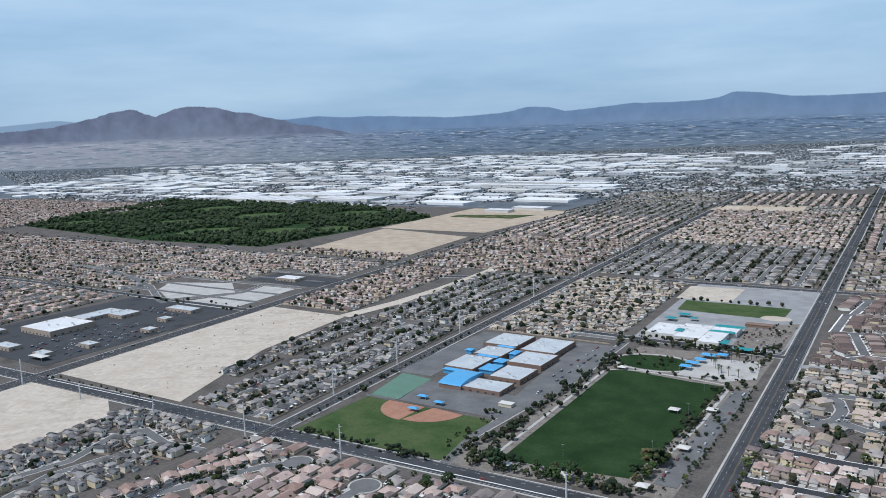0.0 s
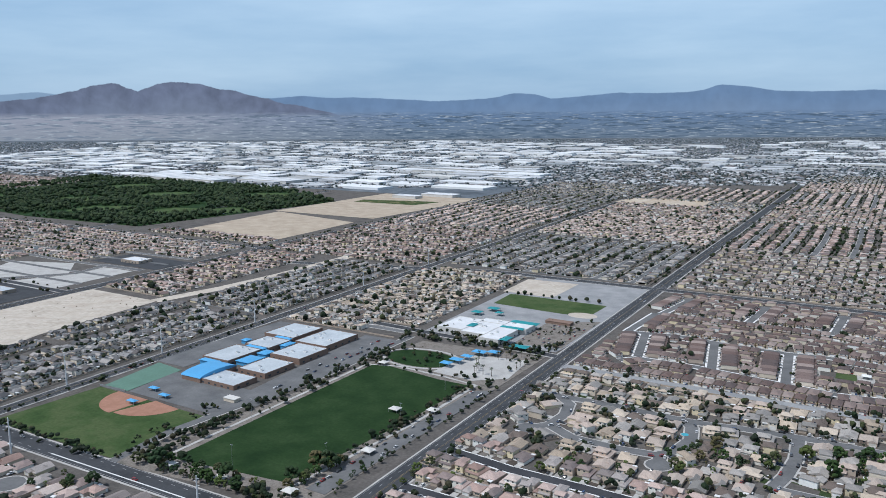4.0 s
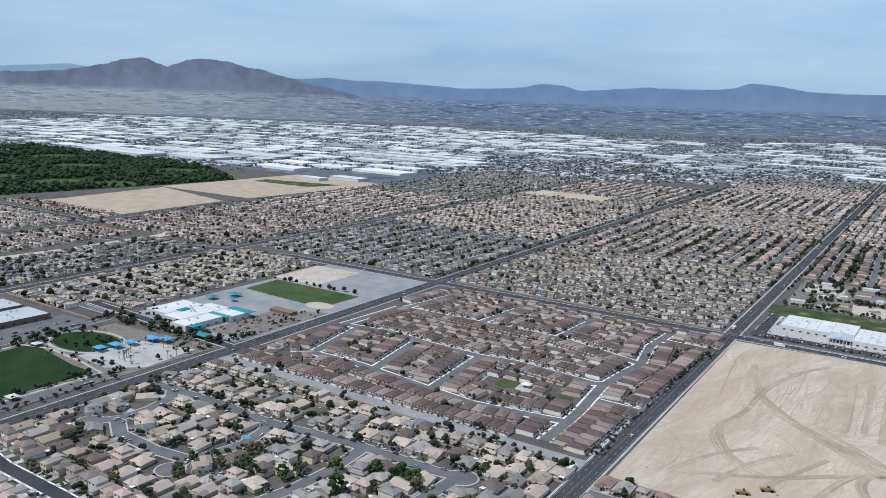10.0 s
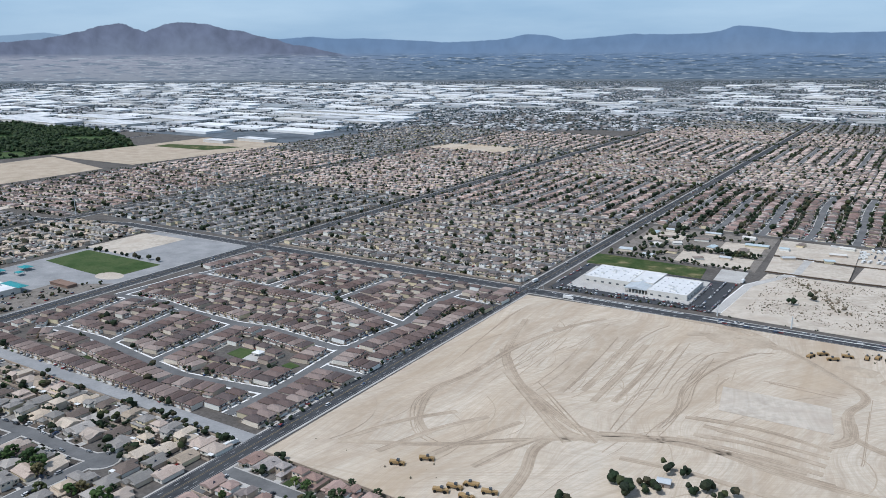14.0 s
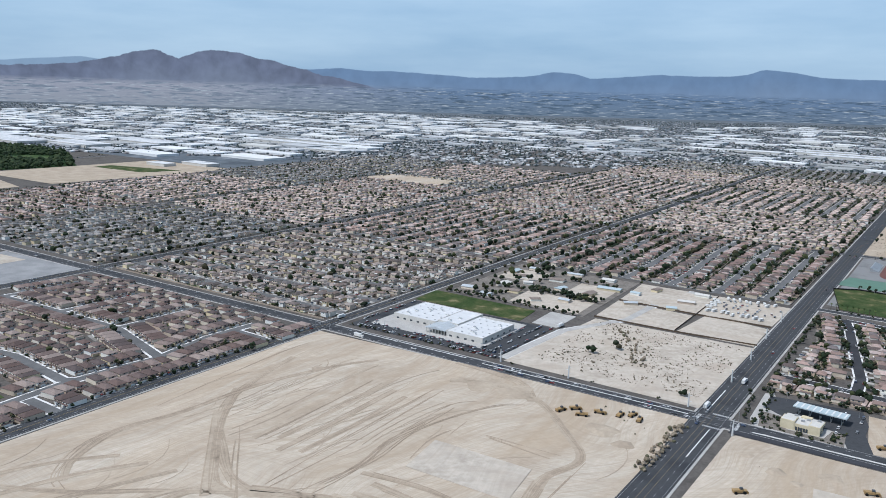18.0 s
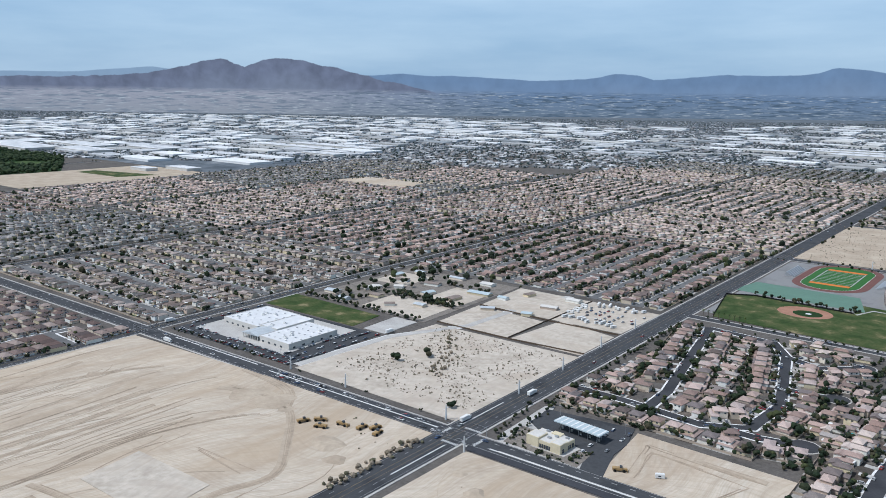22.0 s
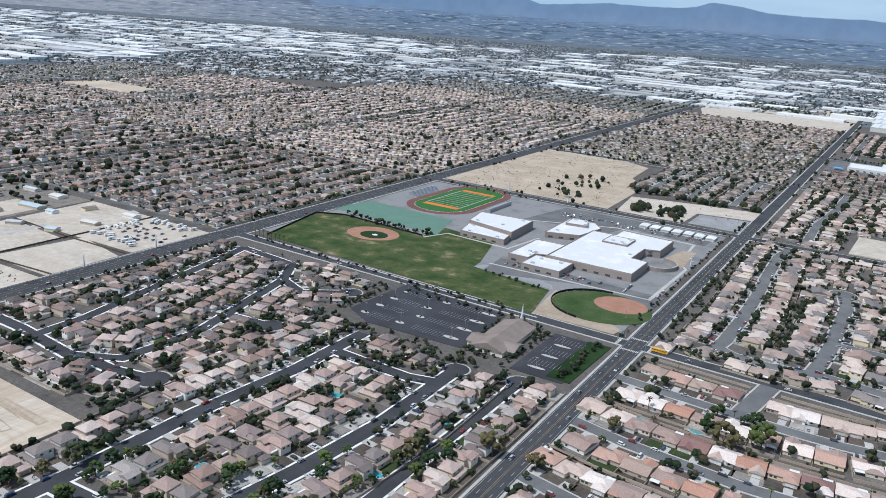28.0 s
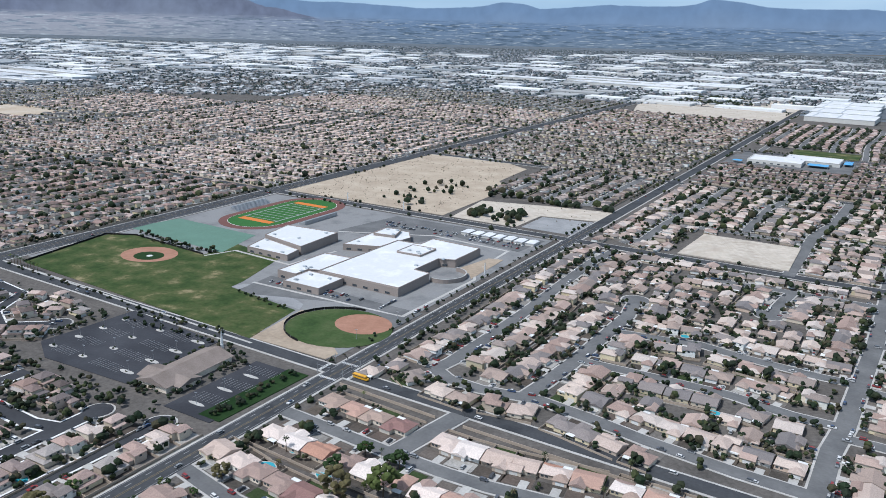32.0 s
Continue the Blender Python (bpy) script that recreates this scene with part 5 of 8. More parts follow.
far_cache = {}
for (roof, ring), recs in far_house.items():
    vs, fs, ids = [], [], []
    n = 0
    for x, y, face, kind, w, dp, flip in recs:
        near_by = ring == 0
        if (kind, w, dp, flip, near_by) not in far_cache:
            if near_by:
                a, b, gar, wins, extra = house_geo(kind, w, dp, flip)
                bits = [(a, 0), (b, 1), (gar, 3)] + [(g, 2) for g in wins] + [(g, 3) for nm, g, m in extra if m == "chalk"]
            else:
                bits = list(zip(small_house(kind, w, dp, flip), (0, 1)))
            vv, ff, ii = [], [], []
            for g, mi in bits:
                ff += [tuple(q + len(vv) for q in f) for f in g.f]
                vv += g.v
                ii += [mi] * len(g.f)
            far_cache[(kind, w, dp, flip, near_by)] = (np.array(vv), ff, ii)
        V, F, I = far_cache[(kind, w, dp, flip, near_by)]
        c, s = math.cos(radians(face)), math.sin(radians(face))
        z = 0.0
        vs.append(np.c_[V[:, 0] * c - V[:, 1] * s + x, V[:, 0] * s + V[:, 1] * c + y, V[:, 2] + z])
        fs.extend([tuple(q + n for q in f) for f in F])
        ids.extend(I)
        n += len(V)
    me = mesh_of("distant_houses", np.concatenate(vs).tolist(), fs, [M["stucco_far"], M["roof_far_" + roof], M["glass"], M["chalk"]], ids)
    tagged(new("distant_houses", me), "rows of stucco houses with %s tile roofs" % TONE[roof], "houses", kind="stuff")


# ---- trees ----
def blob(r, rng, sub=1, squash=0.8):
    bm = bmesh.new()
    bmesh.ops.create_icosphere(bm, subdivisions=sub, radius=r)
    for v in bm.verts:
        v.co *= rng.uniform(0.72, 1.22)
        v.co.z *= squash
    vs, fs = [tuple(v.co) for v in bm.verts], [tuple(v.index for v in f.verts) for f in bm.faces]
    bm.free()
    return vs, fs


def tree_meshes(seed, height, spread, clumps):
    """Tapered trunk with limbs, and a crown of many small clumps with gaps."""
    rng = random.Random(seed)
    t, c = Geo(), Geo()
    t.tube(0, 0, -0.3, height * 0.45, 0.22, 0.13, 7)
    for k in range(4):
        a = rng.uniform(0, 6.28)
        r = spread * 0.3
        n = len(t.v)
        x, y, z = math.cos(a) * r, math.sin(a) * r, height * 0.72
        t.add([(0.09, 0, height * 0.35), (-0.06, 0.08, height * 0.35), (-0.06, -0.08, height * 0.35), (x, y, z)], [(0, 1, 3), (1, 2, 3), (2, 0, 3)])
    for k in range(clumps):
        a, u = rng.uniform(0, 6.28), rng.uniform(-0.75, 1)
        rr = spread * 0.5 * math.sqrt(max(0.05, 1 - u * u * 0.9)) * rng.uniform(0.45, 1.0)
        vs, fs = blob(spread * rng.uniform(0.10, 0.19), rng, 1, 0.75)
        cx, cy, cz = math.cos(a) * rr, math.sin(a) * rr, height * 0.64 + u * height * 0.33
        c.add([(x + cx, y + cy, z + cz) for x, y, z in vs], fs)
    return t.mesh("trunk", M["bark"]), c.mesh("crown", M["leaf"])


TREE = [tree_meshes(20 + k, h, s, n) for k, (h, s, n) in enumerate(((5.2, 5.0, 26), (6.4, 6.0, 30), (4.2, 4.2, 22), (7.5, 6.5, 32), (5.0, 3.2, 20)))]


def tree(x, y, size):
    TREES.append((x, y, size, nearest(x, y)))


def grow(x, y, size):
    k = rnd.randrange(len(TREE))
    ob = empty("tree", pose(x, y, 0.02, 0, 0, rnd.uniform(0, 360)) @ Matrix.Scale(size, 4), TREE_LABEL[k], "tree", "trees")
    part("trunk", TREE[k][0], ob)
    part("crown", TREE[k][1], ob)


TREE_LABEL = ("leafy dark green shade tree with an uneven crown", "broad dark green shade tree with gaps in its crown", "small round green garden tree", "tall spreading dark green tree", "slim upright green garden tree")
far_tree = [blob(2.4, random.Random(50 + k), 1, 0.85) for k in range(6)]
far_tree = [(np.array(v), f) for v, f in far_tree]
speck = [(np.array([(2.4, 0, 0), (0, 2.4, 0.3), (-2.2, 0, 0), (0, -2.4, -0.2), (0.3, 0.2, 2.2), (0, 0, -1.6)]) * np.array([1 + 0.2 * k, 1.2 - 0.15 * k, 0.9 + 0.1 * k]), [(0, 1, 4), (1, 2, 4), (2, 3, 4), (3, 0, 4), (1, 0, 5), (2, 1, 5), (3, 2, 5), (0, 3, 5)]) for k in range(3)]


def tree_mass(name, spots, label, lumps=2, mat="leaf_far", shapes=far_tree):
    """Trees too far or too many to count, as one mesh; lumps: clumps of leaves to a crown."""
    vs, fs, n = [], [], 0
    rg = random.Random(len(spots))
    for x, y, s, z in spots:
        for q in range(lumps):
            V, F = shapes[rg.randrange(len(shapes))]
            big = 1.0 if lumps == 1 else 0.8 if lumps == 2 else 0.55
            far = 0 if lumps == 1 else 1.3 if lumps == 2 else 1.7
            vs.append(V * s * big * rg.uniform(0.8, 1.2) + np.array([x + rg.uniform(-far, far) * s, y + rg.uniform(-far, far) * s, z + (1.9 + rg.uniform(-0.5, 1.4)) * s]))
            fs.extend([tuple(a + n for a in f) for f in F])
            n += len(V)
    tagged(new(name, mesh_of(name, np.concatenate(vs).tolist(), fs, [M[mat]])), label, "trees", kind="stuff")


# ---- open ground ----
PATCHES = []


def patch(name, pts, mat, label, z=0.15, category=""):
    PATCHES.append(z)
    return lay(name, Geo().slab(pts, -0.5, 2 * z + 0.0015 * (len(PATCHES) % 6)), M[mat], label, category or name.replace("_", " "))


def ring(cx, cy, rx, ry, n=24, a0=0.0, a1=360.0):
    return [(cx + rx * math.cos(radians(a0 + (a1 - a0) * k / n)), cy + ry * math.sin(radians(a0 + (a1 - a0) * k / n))) for k in range(n + (a1 - a0 < 360))]


patch("dirt_lot", [(-909, 516), (-922, 701), (-934, 894), (-764, 892), (-742, 700), (-674, 516)], "desert", "bare pale graded dirt lot beside the avenue")
patch("dirt_lot", [(-890, 260), (-905, 486), (-760, 490), (-705, 455), (-715, 260)], "desert", "bare pale dirt lot south of the crossing")
patch("dirt_lot", [(-1310, 1410), (-1358, 1772), (-1040, 1700), (-1007, 1335)], "groove", "brown dirt lot at the edge of the golf course")
patch("dirt_lot", [(-640, 2445), (-630, 2600), (-385, 2600), (-380, 2450)], "dirt", "tan vacant lot among the houses", 0.6)
patch("dirt_field", [(268, 912), (255, 1325), (450, 1336), (640, 1338), (646, 1100), (642, 912)], "dirt", "wide graded pale dirt building site")
patch("dirt_lot", [(451, 1366), (460, 1556), (633, 1560), (640, 1366)], "desert", "pale desert lot with scattered scrub")
patch("dirt_lot", [(760, 1356), (751, 1436), (866, 1432), (864, 1356)], "dirt", "graded pale dirt pad beside the filling station")
patch("dirt_field", [(672, 1000), (672, 1330), (860, 1332), (1070, 1335), (1072, 1000)], "dirt", "pale bare building site south of the avenue")
patch("sand_yard", [(455, 1566), (449, 1648), (546, 1640), (546, 1566)], "desert", "bare pale sandy yard")
patch("sand_yard", [(549, 1566), (556, 1656), (628, 1640), (630, 1566)], "desert", "bare pale sandy yard with a fence")
patch("sand_yard", [(449, 1652), (440, 1752), (628, 1752), (628, 1655)], "desert", "trampled sandy yard full of parked vehicles")
patch("desert_lot", [(632, 2196), (620, 2590), (800, 2592), (850, 2560), (860, 2440), (898, 2385), (905, 2196)], "groove", "vacant desert land with scrub beyond the stadium")
patch("dirt_lot", [(918, 2196), (905, 2300), (1000, 2326), (1078, 2340), (1080, 2282), (1008, 2266), (1006, 2196)], "desert", "pale vacant corner lot with a few trees", 0.2)
patch("concrete_pad", [(1012, 2200), (1012, 2262), (1075, 2273), (1076, 2200)], "asphalt_pale", "bleached empty asphalt lot at the corner", 0.2)
patch("school_grounds", [(1112, 2856), (1112, 3020), (1312, 3020), (1312, 2856)], "asphalt_old", "grey asphalt grounds of a far school", 0.2)
patch("school_lawn", [(1190, 3030), (1190, 3110), (1312, 3110), (1312, 3030)], "grass_dry", "dry green school playing field", 0.6)
patch("dirt_lot", [(1200, 2196), (1204, 2296), (1310, 2296), (1312, 2196)], "desert", "vacant pale dirt lot among houses", 0.6)
patch("desert_lot", [(690, 3610), (640, 3800), (600, 4300), (1080, 4300), (1080, 3610)], "desert", "scrubby vacant desert land")
patch("rural_yard", [(262, 1552), (256, 1752), (436, 1752), (446, 1552)], "yard", "dusty yards of a few old houses")
for pts in ([(345, 1560), (340, 1620), (432, 1616), (436, 1560)], [(380, 1630), (376, 1700), (430, 1700), (434, 1630)], [(268, 1660), (264, 1720), (318, 1722), (322, 1662)], [(470, 1660), (466, 1742), (536, 1744), (538, 1656)]):
    patch("sand_yard", pts, "desert", "bare sandy yard behind an old house", 0.2)
lane([(446, 1372), (452, 1490), (490, 1576), (492, 1660), (510, 1756)], 9, 0, "sand")

corridor = Geo().strip([(-766, 890), (-748, 1000), (-742, 1120), (-748, 1290), (-772, 1520), (-802, 1800), (-845, 2230)], 24, -0.4, 0.62)
lay("bare_corridor", corridor, M["desert"], "long bare strip of tan earth between the houses", "bare strip")
# the worn marks on the big field: broad haul roads and graded benches
marks = Geo()
bands = Geo()


LAYER = [0]


def layer():
    """Each mark lies a few millimetres over the last."""
    LAYER[0] += 1
    return 0.37 + 0.004 * (LAYER[0] % 40)


def haul(pts, width, z=0.2):
    """Wheel ruts of many passes along one bent way."""
    line = []
    for k in range(len(pts) - 1):
        p, a, b, q = (pts[min(max(k + d, 0), len(pts) - 1)] for d in (-1, 0, 1, 2))
        for s in range(5):
            t = s / 5
            line.append(tuple(0.5 * (2 * a[i] + (b[i] - p[i]) * t + (2 * p[i] - 5 * a[i] + 4 * b[i] - q[i]) * t * t + (3 * a[i] - p[i] - 3 * b[i] + q[i]) * t ** 3) for i in (0, 1)))
    line.append(pts[-1])
    if width > 5:
        bands.strip(line, width * 0.55, 0.0, layer())
        bands.strip(line, width * 0.9, 0.0, layer() - 0.05)
    for k in range(max(2, int(width / 1.3))):
        off, ph, am = rnd.uniform(-0.5, 0.5) * width, rnd.uniform(0, 6), rnd.uniform(0.2, 1.0)
        i0 = rnd.randrange(max(1, len(line) // 3))
        i1 = len(line) - rnd.randrange(max(1, len(line) // 3))
        out = []
        for i in range(i0, i1):
            a, b = line[max(i - 1, 0)], line[min(i + 1, len(line) - 1)]
            l = math.hypot(b[0] - a[0], b[1] - a[1]) or 1
            o = off + am * math.sin(i * 0.5 + ph)
            out.append((line[i][0] - (b[1] - a[1]) / l * o, line[i][1] + (b[0] - a[0]) / l * o))
        if len(out) > 1:
            marks.strip(out, rnd.uniform(0.35, 1.1), 0.0, layer())


def curve(a, b, c, d, n=14):
    """Points on a bent line through four guides."""
    return [tuple((1 - t) ** 3 * p + 3 * (1 - t) ** 2 * t * q + 3 * (1 - t) * t * t * r + t ** 3 * s for p, q, r, s in zip(a, b, c, d)) for t in (k / n for k in range(n + 1))]


haul([(451, 1053), (424, 1059), (388, 1084), (353, 1111), (323, 1150), (307, 1194), (292, 1250)], 8)
haul([(440, 1049), (405, 1066), (370, 1094), (335, 1130)], 4, 0.215)
haul([(427, 1050), (419, 1014), (428, 979), (432, 940)], 9, 0.21)
haul([(452, 1050), (477, 1063), (507, 1076), (562, 1065), (642, 1062)], 9, 0.22)
haul([(452, 1050), (403, 1016), (364, 984), (300, 950)], 6, 0.23)
haul([(479, 1065), (486, 1132), (481, 1193), (500, 1262), (530, 1290)], 5, 0.225)
haul([(472, 1030), (515, 1035), (565, 1032), (642, 1028)], 6, 0.205)
haul([(309, 1080), (309, 1033), (336, 992), (360, 982)], 4, 0.235)
haul([(461, 1316), (520, 1300), (570, 1255), (598, 1220), (590, 1180), (600, 1140), (642, 1120)], 8, 0.24)
haul([(420, 1334), (488, 1326), (521, 1293)], 9, 0.245)
haul([(348, 990), (326, 1011), (309, 1057), (317, 1106), (320, 1178), (337, 1250), (358, 1293)], 6)
haul([(337, 1122), (401, 1062), (434, 1032)], 7)
haul([(371, 1114), (422, 1065), (450, 1040)], 4)
haul([(440, 1292), (471, 1303), (520, 1297)], 9)
haul([(455, 1054), (449, 1128), (446, 1199), (444, 1266)], 5)
haul([(312, 1165), (350, 1115), (396, 1070), (424, 1046), (451, 1044)], 9)
haul([(312, 1165), (348, 1117), (394, 1072), (430, 1046)], 4)
haul([(448, 1055), (477, 1067), (525, 1073), (579, 1073)], 9)
haul([(480, 1068), (482, 1118), (475, 1160), (477, 1195), (476, 1242)], 4)
haul([(482, 1066), (484, 1118), (477, 1160), (479, 1195), (478, 1242)], 2)
haul([(444, 1299), (480, 1304), (525, 1299)], 9)
haul([(520, 1213), (556, 1215), (585, 1217)], 1.5)
haul([(606, 1100), (606, 1124), (602, 1235)], 2)
haul([(584, 1120), (596, 1140), (590, 1180)], 9)
for k in range(4):
    haul([(500 + rnd.uniform(-10, 10), 1078 + k * 13 + rnd.uniform(-4, 4)), (540, 1080 + k * 13 + rnd.uniform(-3, 3)), (588, 1078 + k * 12)], 5.5)
for k in range(4):
    haul([(395 + k * 14, 1110 + rnd.uniform(-15, 15)), (392 + k * 15, 1170), (385 + k * 16, 1240 + rnd.uniform(-10, 25))], 6)
for k in range(4):
    haul([(300 + k * 32, 960 + rnd.uniform(-10, 10)), (320 + k * 28, 1000), (345 + k * 24, 1040 + rnd.uniform(-10, 5))], 5.5)
haul([(449, 1268), (457, 1136), (456, 1062)], 2.0, 0.26)
haul([(494, 1269), (472, 1245), (475, 1164), (483, 1129), (477, 1083), (477, 1063)], 1.6, 0.265)
haul([(499, 1205), (497, 1178), (507, 1134)], 1.3, 0.27)
haul([(520, 1212), (580, 1208)], 1.4, 0.275)
haul([(274, 1290), (274, 1250), (282, 1177), (300, 1060)], 3, 0.255)
haul([(781, 1366), (777, 1390), (774, 1409), (778, 1412), (810, 1409), (842, 1405)], 3)
haul([(776, 1364), (768, 1414), (774, 1420), (846, 1414)], 3)
haul([(781, 1366), (777, 1390), (774, 1409), (778, 1411), (810, 1408), (842, 1404)], 2)
haul([(800, 1420), (850, 1418)], 7)
haul([(842, 1404), (832, 1372), (822, 1358)], 4)
haul(curve((700, 1020), (790, 1120), (720, 1230), (790, 1310)), 6, 0.2)
haul(curve((860, 1010), (850, 1180), (900, 1240), (930, 1300)), 5, 0.2)
grooves = Geo()
for k in range(70):
    x = rnd.uniform(330, 470) if k < 46 else rnd.uniform(280, 620)
    y, l = (rnd.uniform(1090, 1200), rnd.uniform(40, 110)) if k < 46 else (rnd.uniform(940, 1240), rnd.uniform(25, 70))
    bow = rnd.uniform(-6, 10)
    lean = (x - 380) * 0.10 + rnd.uniform(-8, 8) + (0 if k < 46 else rnd.uniform(-30, 30))
    grooves.strip(curve((x, y), (x + bow, y + l * 0.3), (x + bow, y + l * 0.7), (x + lean, y + l), 6), rnd.uniform(0.3, 1.0), 0, layer())
for k in range(24):
    x, y = rnd.uniform(690, 1050), rnd.uniform(1020, 1290)
    grooves.strip(curve((x, y), (x + rnd.uniform(-15, 15), y + 15), (x + rnd.uniform(-25, 25), y + 25), (x + rnd.uniform(-30, 30), y + 45), 6), rnd.uniform(0.4, 1.1), 0, layer())
lay("worn_band", bands, M["groove"], "broad worn bands where the lorries pass", "track")
lay("grader_groove", grooves, M["groove"], "shallow curved grooves left by graders", "groove")
lay("haul_track", marks, M["dirt_track"], "brown wheel tracks worn into the graded dirt", "track")
heaps = Geo()
for x, y, r, h in ((712, 1286, 7, 2.2), (728, 1276, 5, 1.6), (745, 1300, 9, 1.4), (690, 1300, 6, 1.2), (820, 1290, 8, 1.6), (800, 1262, 6, 1.2), (590, 1276, 14, 2.4), (612, 1262, 9, 1.8), (470, 1298, 16, 1.6), (500, 1304, 18, 1.8), (332, 1240, 8, 1.4), (850, 1240, 7, 1.5)):
    outer, inner = [(r * (1 + 0.25 * math.sin(3 * a + x)) * math.cos(a), r * (1 + 0.2 * math.cos(2 * a + y)) * math.sin(a)) for a in [k * math.pi / 6 for k in range(12)]], 0.45
    heaps.add([(x + a, y + b, 0.1) for a, b in outer] + [(x + a * inner, y + b * inner, h * 0.6) for a, b in outer], [(k, (k + 1) % 12, 12 + (k + 1) % 12, 12 + k) for k in range(12)] + [tuple(range(12, 24))])
lay("earth_heap", heaps, M["groove"], "low heaps of brown spoil on the building sites", "heap")
pads = Geo()
pads.slab([(742, 1246), (738, 1276), (786, 1280), (790, 1250)], 0, 0.6)
pads.slab([(690, 1190), (688, 1222), (740, 1226), (742, 1192)], 0, 0.6)
pads.slab([(508, 1138), (500, 1184), (578, 1186), (586, 1140)], 0, 0.62)
lay("graded_pad", pads, M["desert"], "pale levelled building pads", "pad")

# ---- middle school ----
patch("school_field", [(-511, 515), (-508, 620), (-359, 619), (-352, 520)], "grass_mid", "mown green baseball outfield of a school")
for hx, hy, a0 in ((-440, 618, 176), (-431, 620, 262)):
    patch("infield", [(hx + 4, hy + 2)] + ring(hx, hy, 40, 38, 12, a0, a0 + 96), "clay", "reddish clay fan-shaped baseball infield", 0.22)
patch("sports_court", [(-508, 624), (-522, 702), (-480, 697), (-474, 626)], "court", "faded green hard court")
patch("school_yard", [(-472, 626), (-480, 690), (-340, 690), (-352, 626)], "asphalt_old", "grey asphalt school yard")
patch("car_park", [(-372, 690), (-396, 905), (-345, 905), (-335, 660), (-350, 660)], "asphalt_old", "grey asphalt car park of the school", 0.18)
patch("car_park", [(-535, 705), (-530, 900), (-488, 900), (-486, 705)], "asphalt_old", "worn asphalt strip behind the school", 0.18)
lane([(-345, 508), (-356, 580), (-350, 660), (-340, 760), (-345, 930)], 9)


def flat_building(name, label, category, blocks, wall, roof, group=""):
    """A flat-roofed building: each block has its walls with a parapet, its roof and some rooftop units."""
    b = empty(name, pose(blocks[0][0], blocks[0][2], 0), label, category, group)
    ox, oy = blocks[0][0], blocks[0][2]
    for x0, x1, y0, y1, z in blocks:
        g = Geo().box(x0 - ox, x1 - ox, y0 - oy, y1 - oy, -0.4, z)
        for a, c, e, f in ((x0, x1, y0, y0 + 0.5), (x0, x1, y1 - 0.5, y1), (x0, x0 + 0.5, y0 + 0.5, y1 - 0.5), (x1 - 0.5, x1, y0 + 0.5, y1 - 0.5)):
            g.box(a - ox, c - ox, e - oy, f - oy, z, z + 0.7)
        part("wall", g.mesh("wall", M[wall]), b)
        part("roof", Geo().box(x0 + 0.55 - ox, x1 - 0.55 - ox, y0 + 0.55 - oy, y1 - 0.55 - oy, z, z + 0.3).mesh("roof", M[roof]), b)
        rg = random.Random(int(x0 * 7 + y0))
        for _ in range(max(1, min(6, int((x1 - x0) * (y1 - y0) / 500)))):
            ux, uy = rg.uniform(x0 + 4, x1 - 6) - ox, rg.uniform(y0 + 4, y1 - 6) - oy
            unit = part("rooftop_unit", Geo().box(ux, ux + 4.2, uy, uy + 2.4, z + 0.25, z + 1.5).mesh("rooftop_unit", M["chalk"]), b)
            part("fan_cowl", Geo().tube(ux + 1.2, uy + 1.2, z + 1.45, z + 1.9, 0.8, 0.7, 10).tube(ux + 3.0, uy + 1.2, z + 1.45, z + 1.9, 0.8, 0.7, 10).mesh("fan_cowl", M["steel"]), unit, "grey steel fan cowls")
        for s in range(int((x1 - x0) // 9)):
            wx = x0 + 4 + s * 9 - ox
            part("window", Geo().box(wx, wx + 3.2, y0 - oy - 0.08, y0 - oy + 0.05, 1.0, 2.8).mesh("window", M["glass"]), b)
        for s in range(int((y1 - y0) // 12)):
            wy = y0 + 5 + s * 12 - oy
            part("window", Geo().box(x1 - ox - 0.05, x1 - ox + 0.08, wy, wy + 3.2, 1.0, 2.8).mesh("window", M["glass"]), b)
    return b


ms = flat_building("school_building", "brown brick middle school with grey flat roofs and blue metal", "school", [(-452, -385, 680, 712, 4.5), (-487, -448, 732, 782, 5.5), (-422, -384, 722, 766, 5), (-428, -385, 775, 822, 6), (-438, -392, 826, 886, 6), (-492, -446, 832, 885, 6.5), (-482, -444, 790, 826, 5.5)], "brick_wall", "grey_roof")
ox, oy = -452, 680
vault = Geo()
arc = [(703 - 25 * math.cos(math.pi * k / 14) - oy, 4.8 + 4 * math.sin(math.pi * k / 14)) for k in range(15)]
vault.add([(x, y, z) for x in (-6, 22) for y, z in arc], [(k, k + 15, k + 16, k + 1) for k in range(14)] + [tuple(range(15)), tuple(range(29, 14, -1)), (0, 14, 29, 15)])
part("vaulted_roof", vault.mesh("vaulted_roof", M["blue_metal"]), ms, "bright blue curved metal roof")
part("vault_wall", Geo().box(-5.5, 21.5, -1.5, 47.5, -0.3, 4.8).mesh("vault_wall", M["brick_wall"]), ms)
for x0, x1, y0, y1, z in ((-482, -456, 722, 731, 4.6), (-446, -426, 740, 764, 4.4), (-444, -430, 770, 786, 5.2), (-474, -446, 783, 790, 5.6), (-442, -432, 804, 822, 5.8), (-470, -446, 826, 831, 6.2), (-500, -490, 800, 810, 4.5)):
    part("blue_canopy", Geo().hip(x0 - ox, x1 - ox, y0 - oy, y1 - oy, z, 1.5).box(x0 - ox + 1, x1 - ox - 1, y0 - oy + 1, y1 - oy - 1, -0.3, z).mesh("blue_canopy", M["blue_metal"]), ms, "blue metal canopy roof")


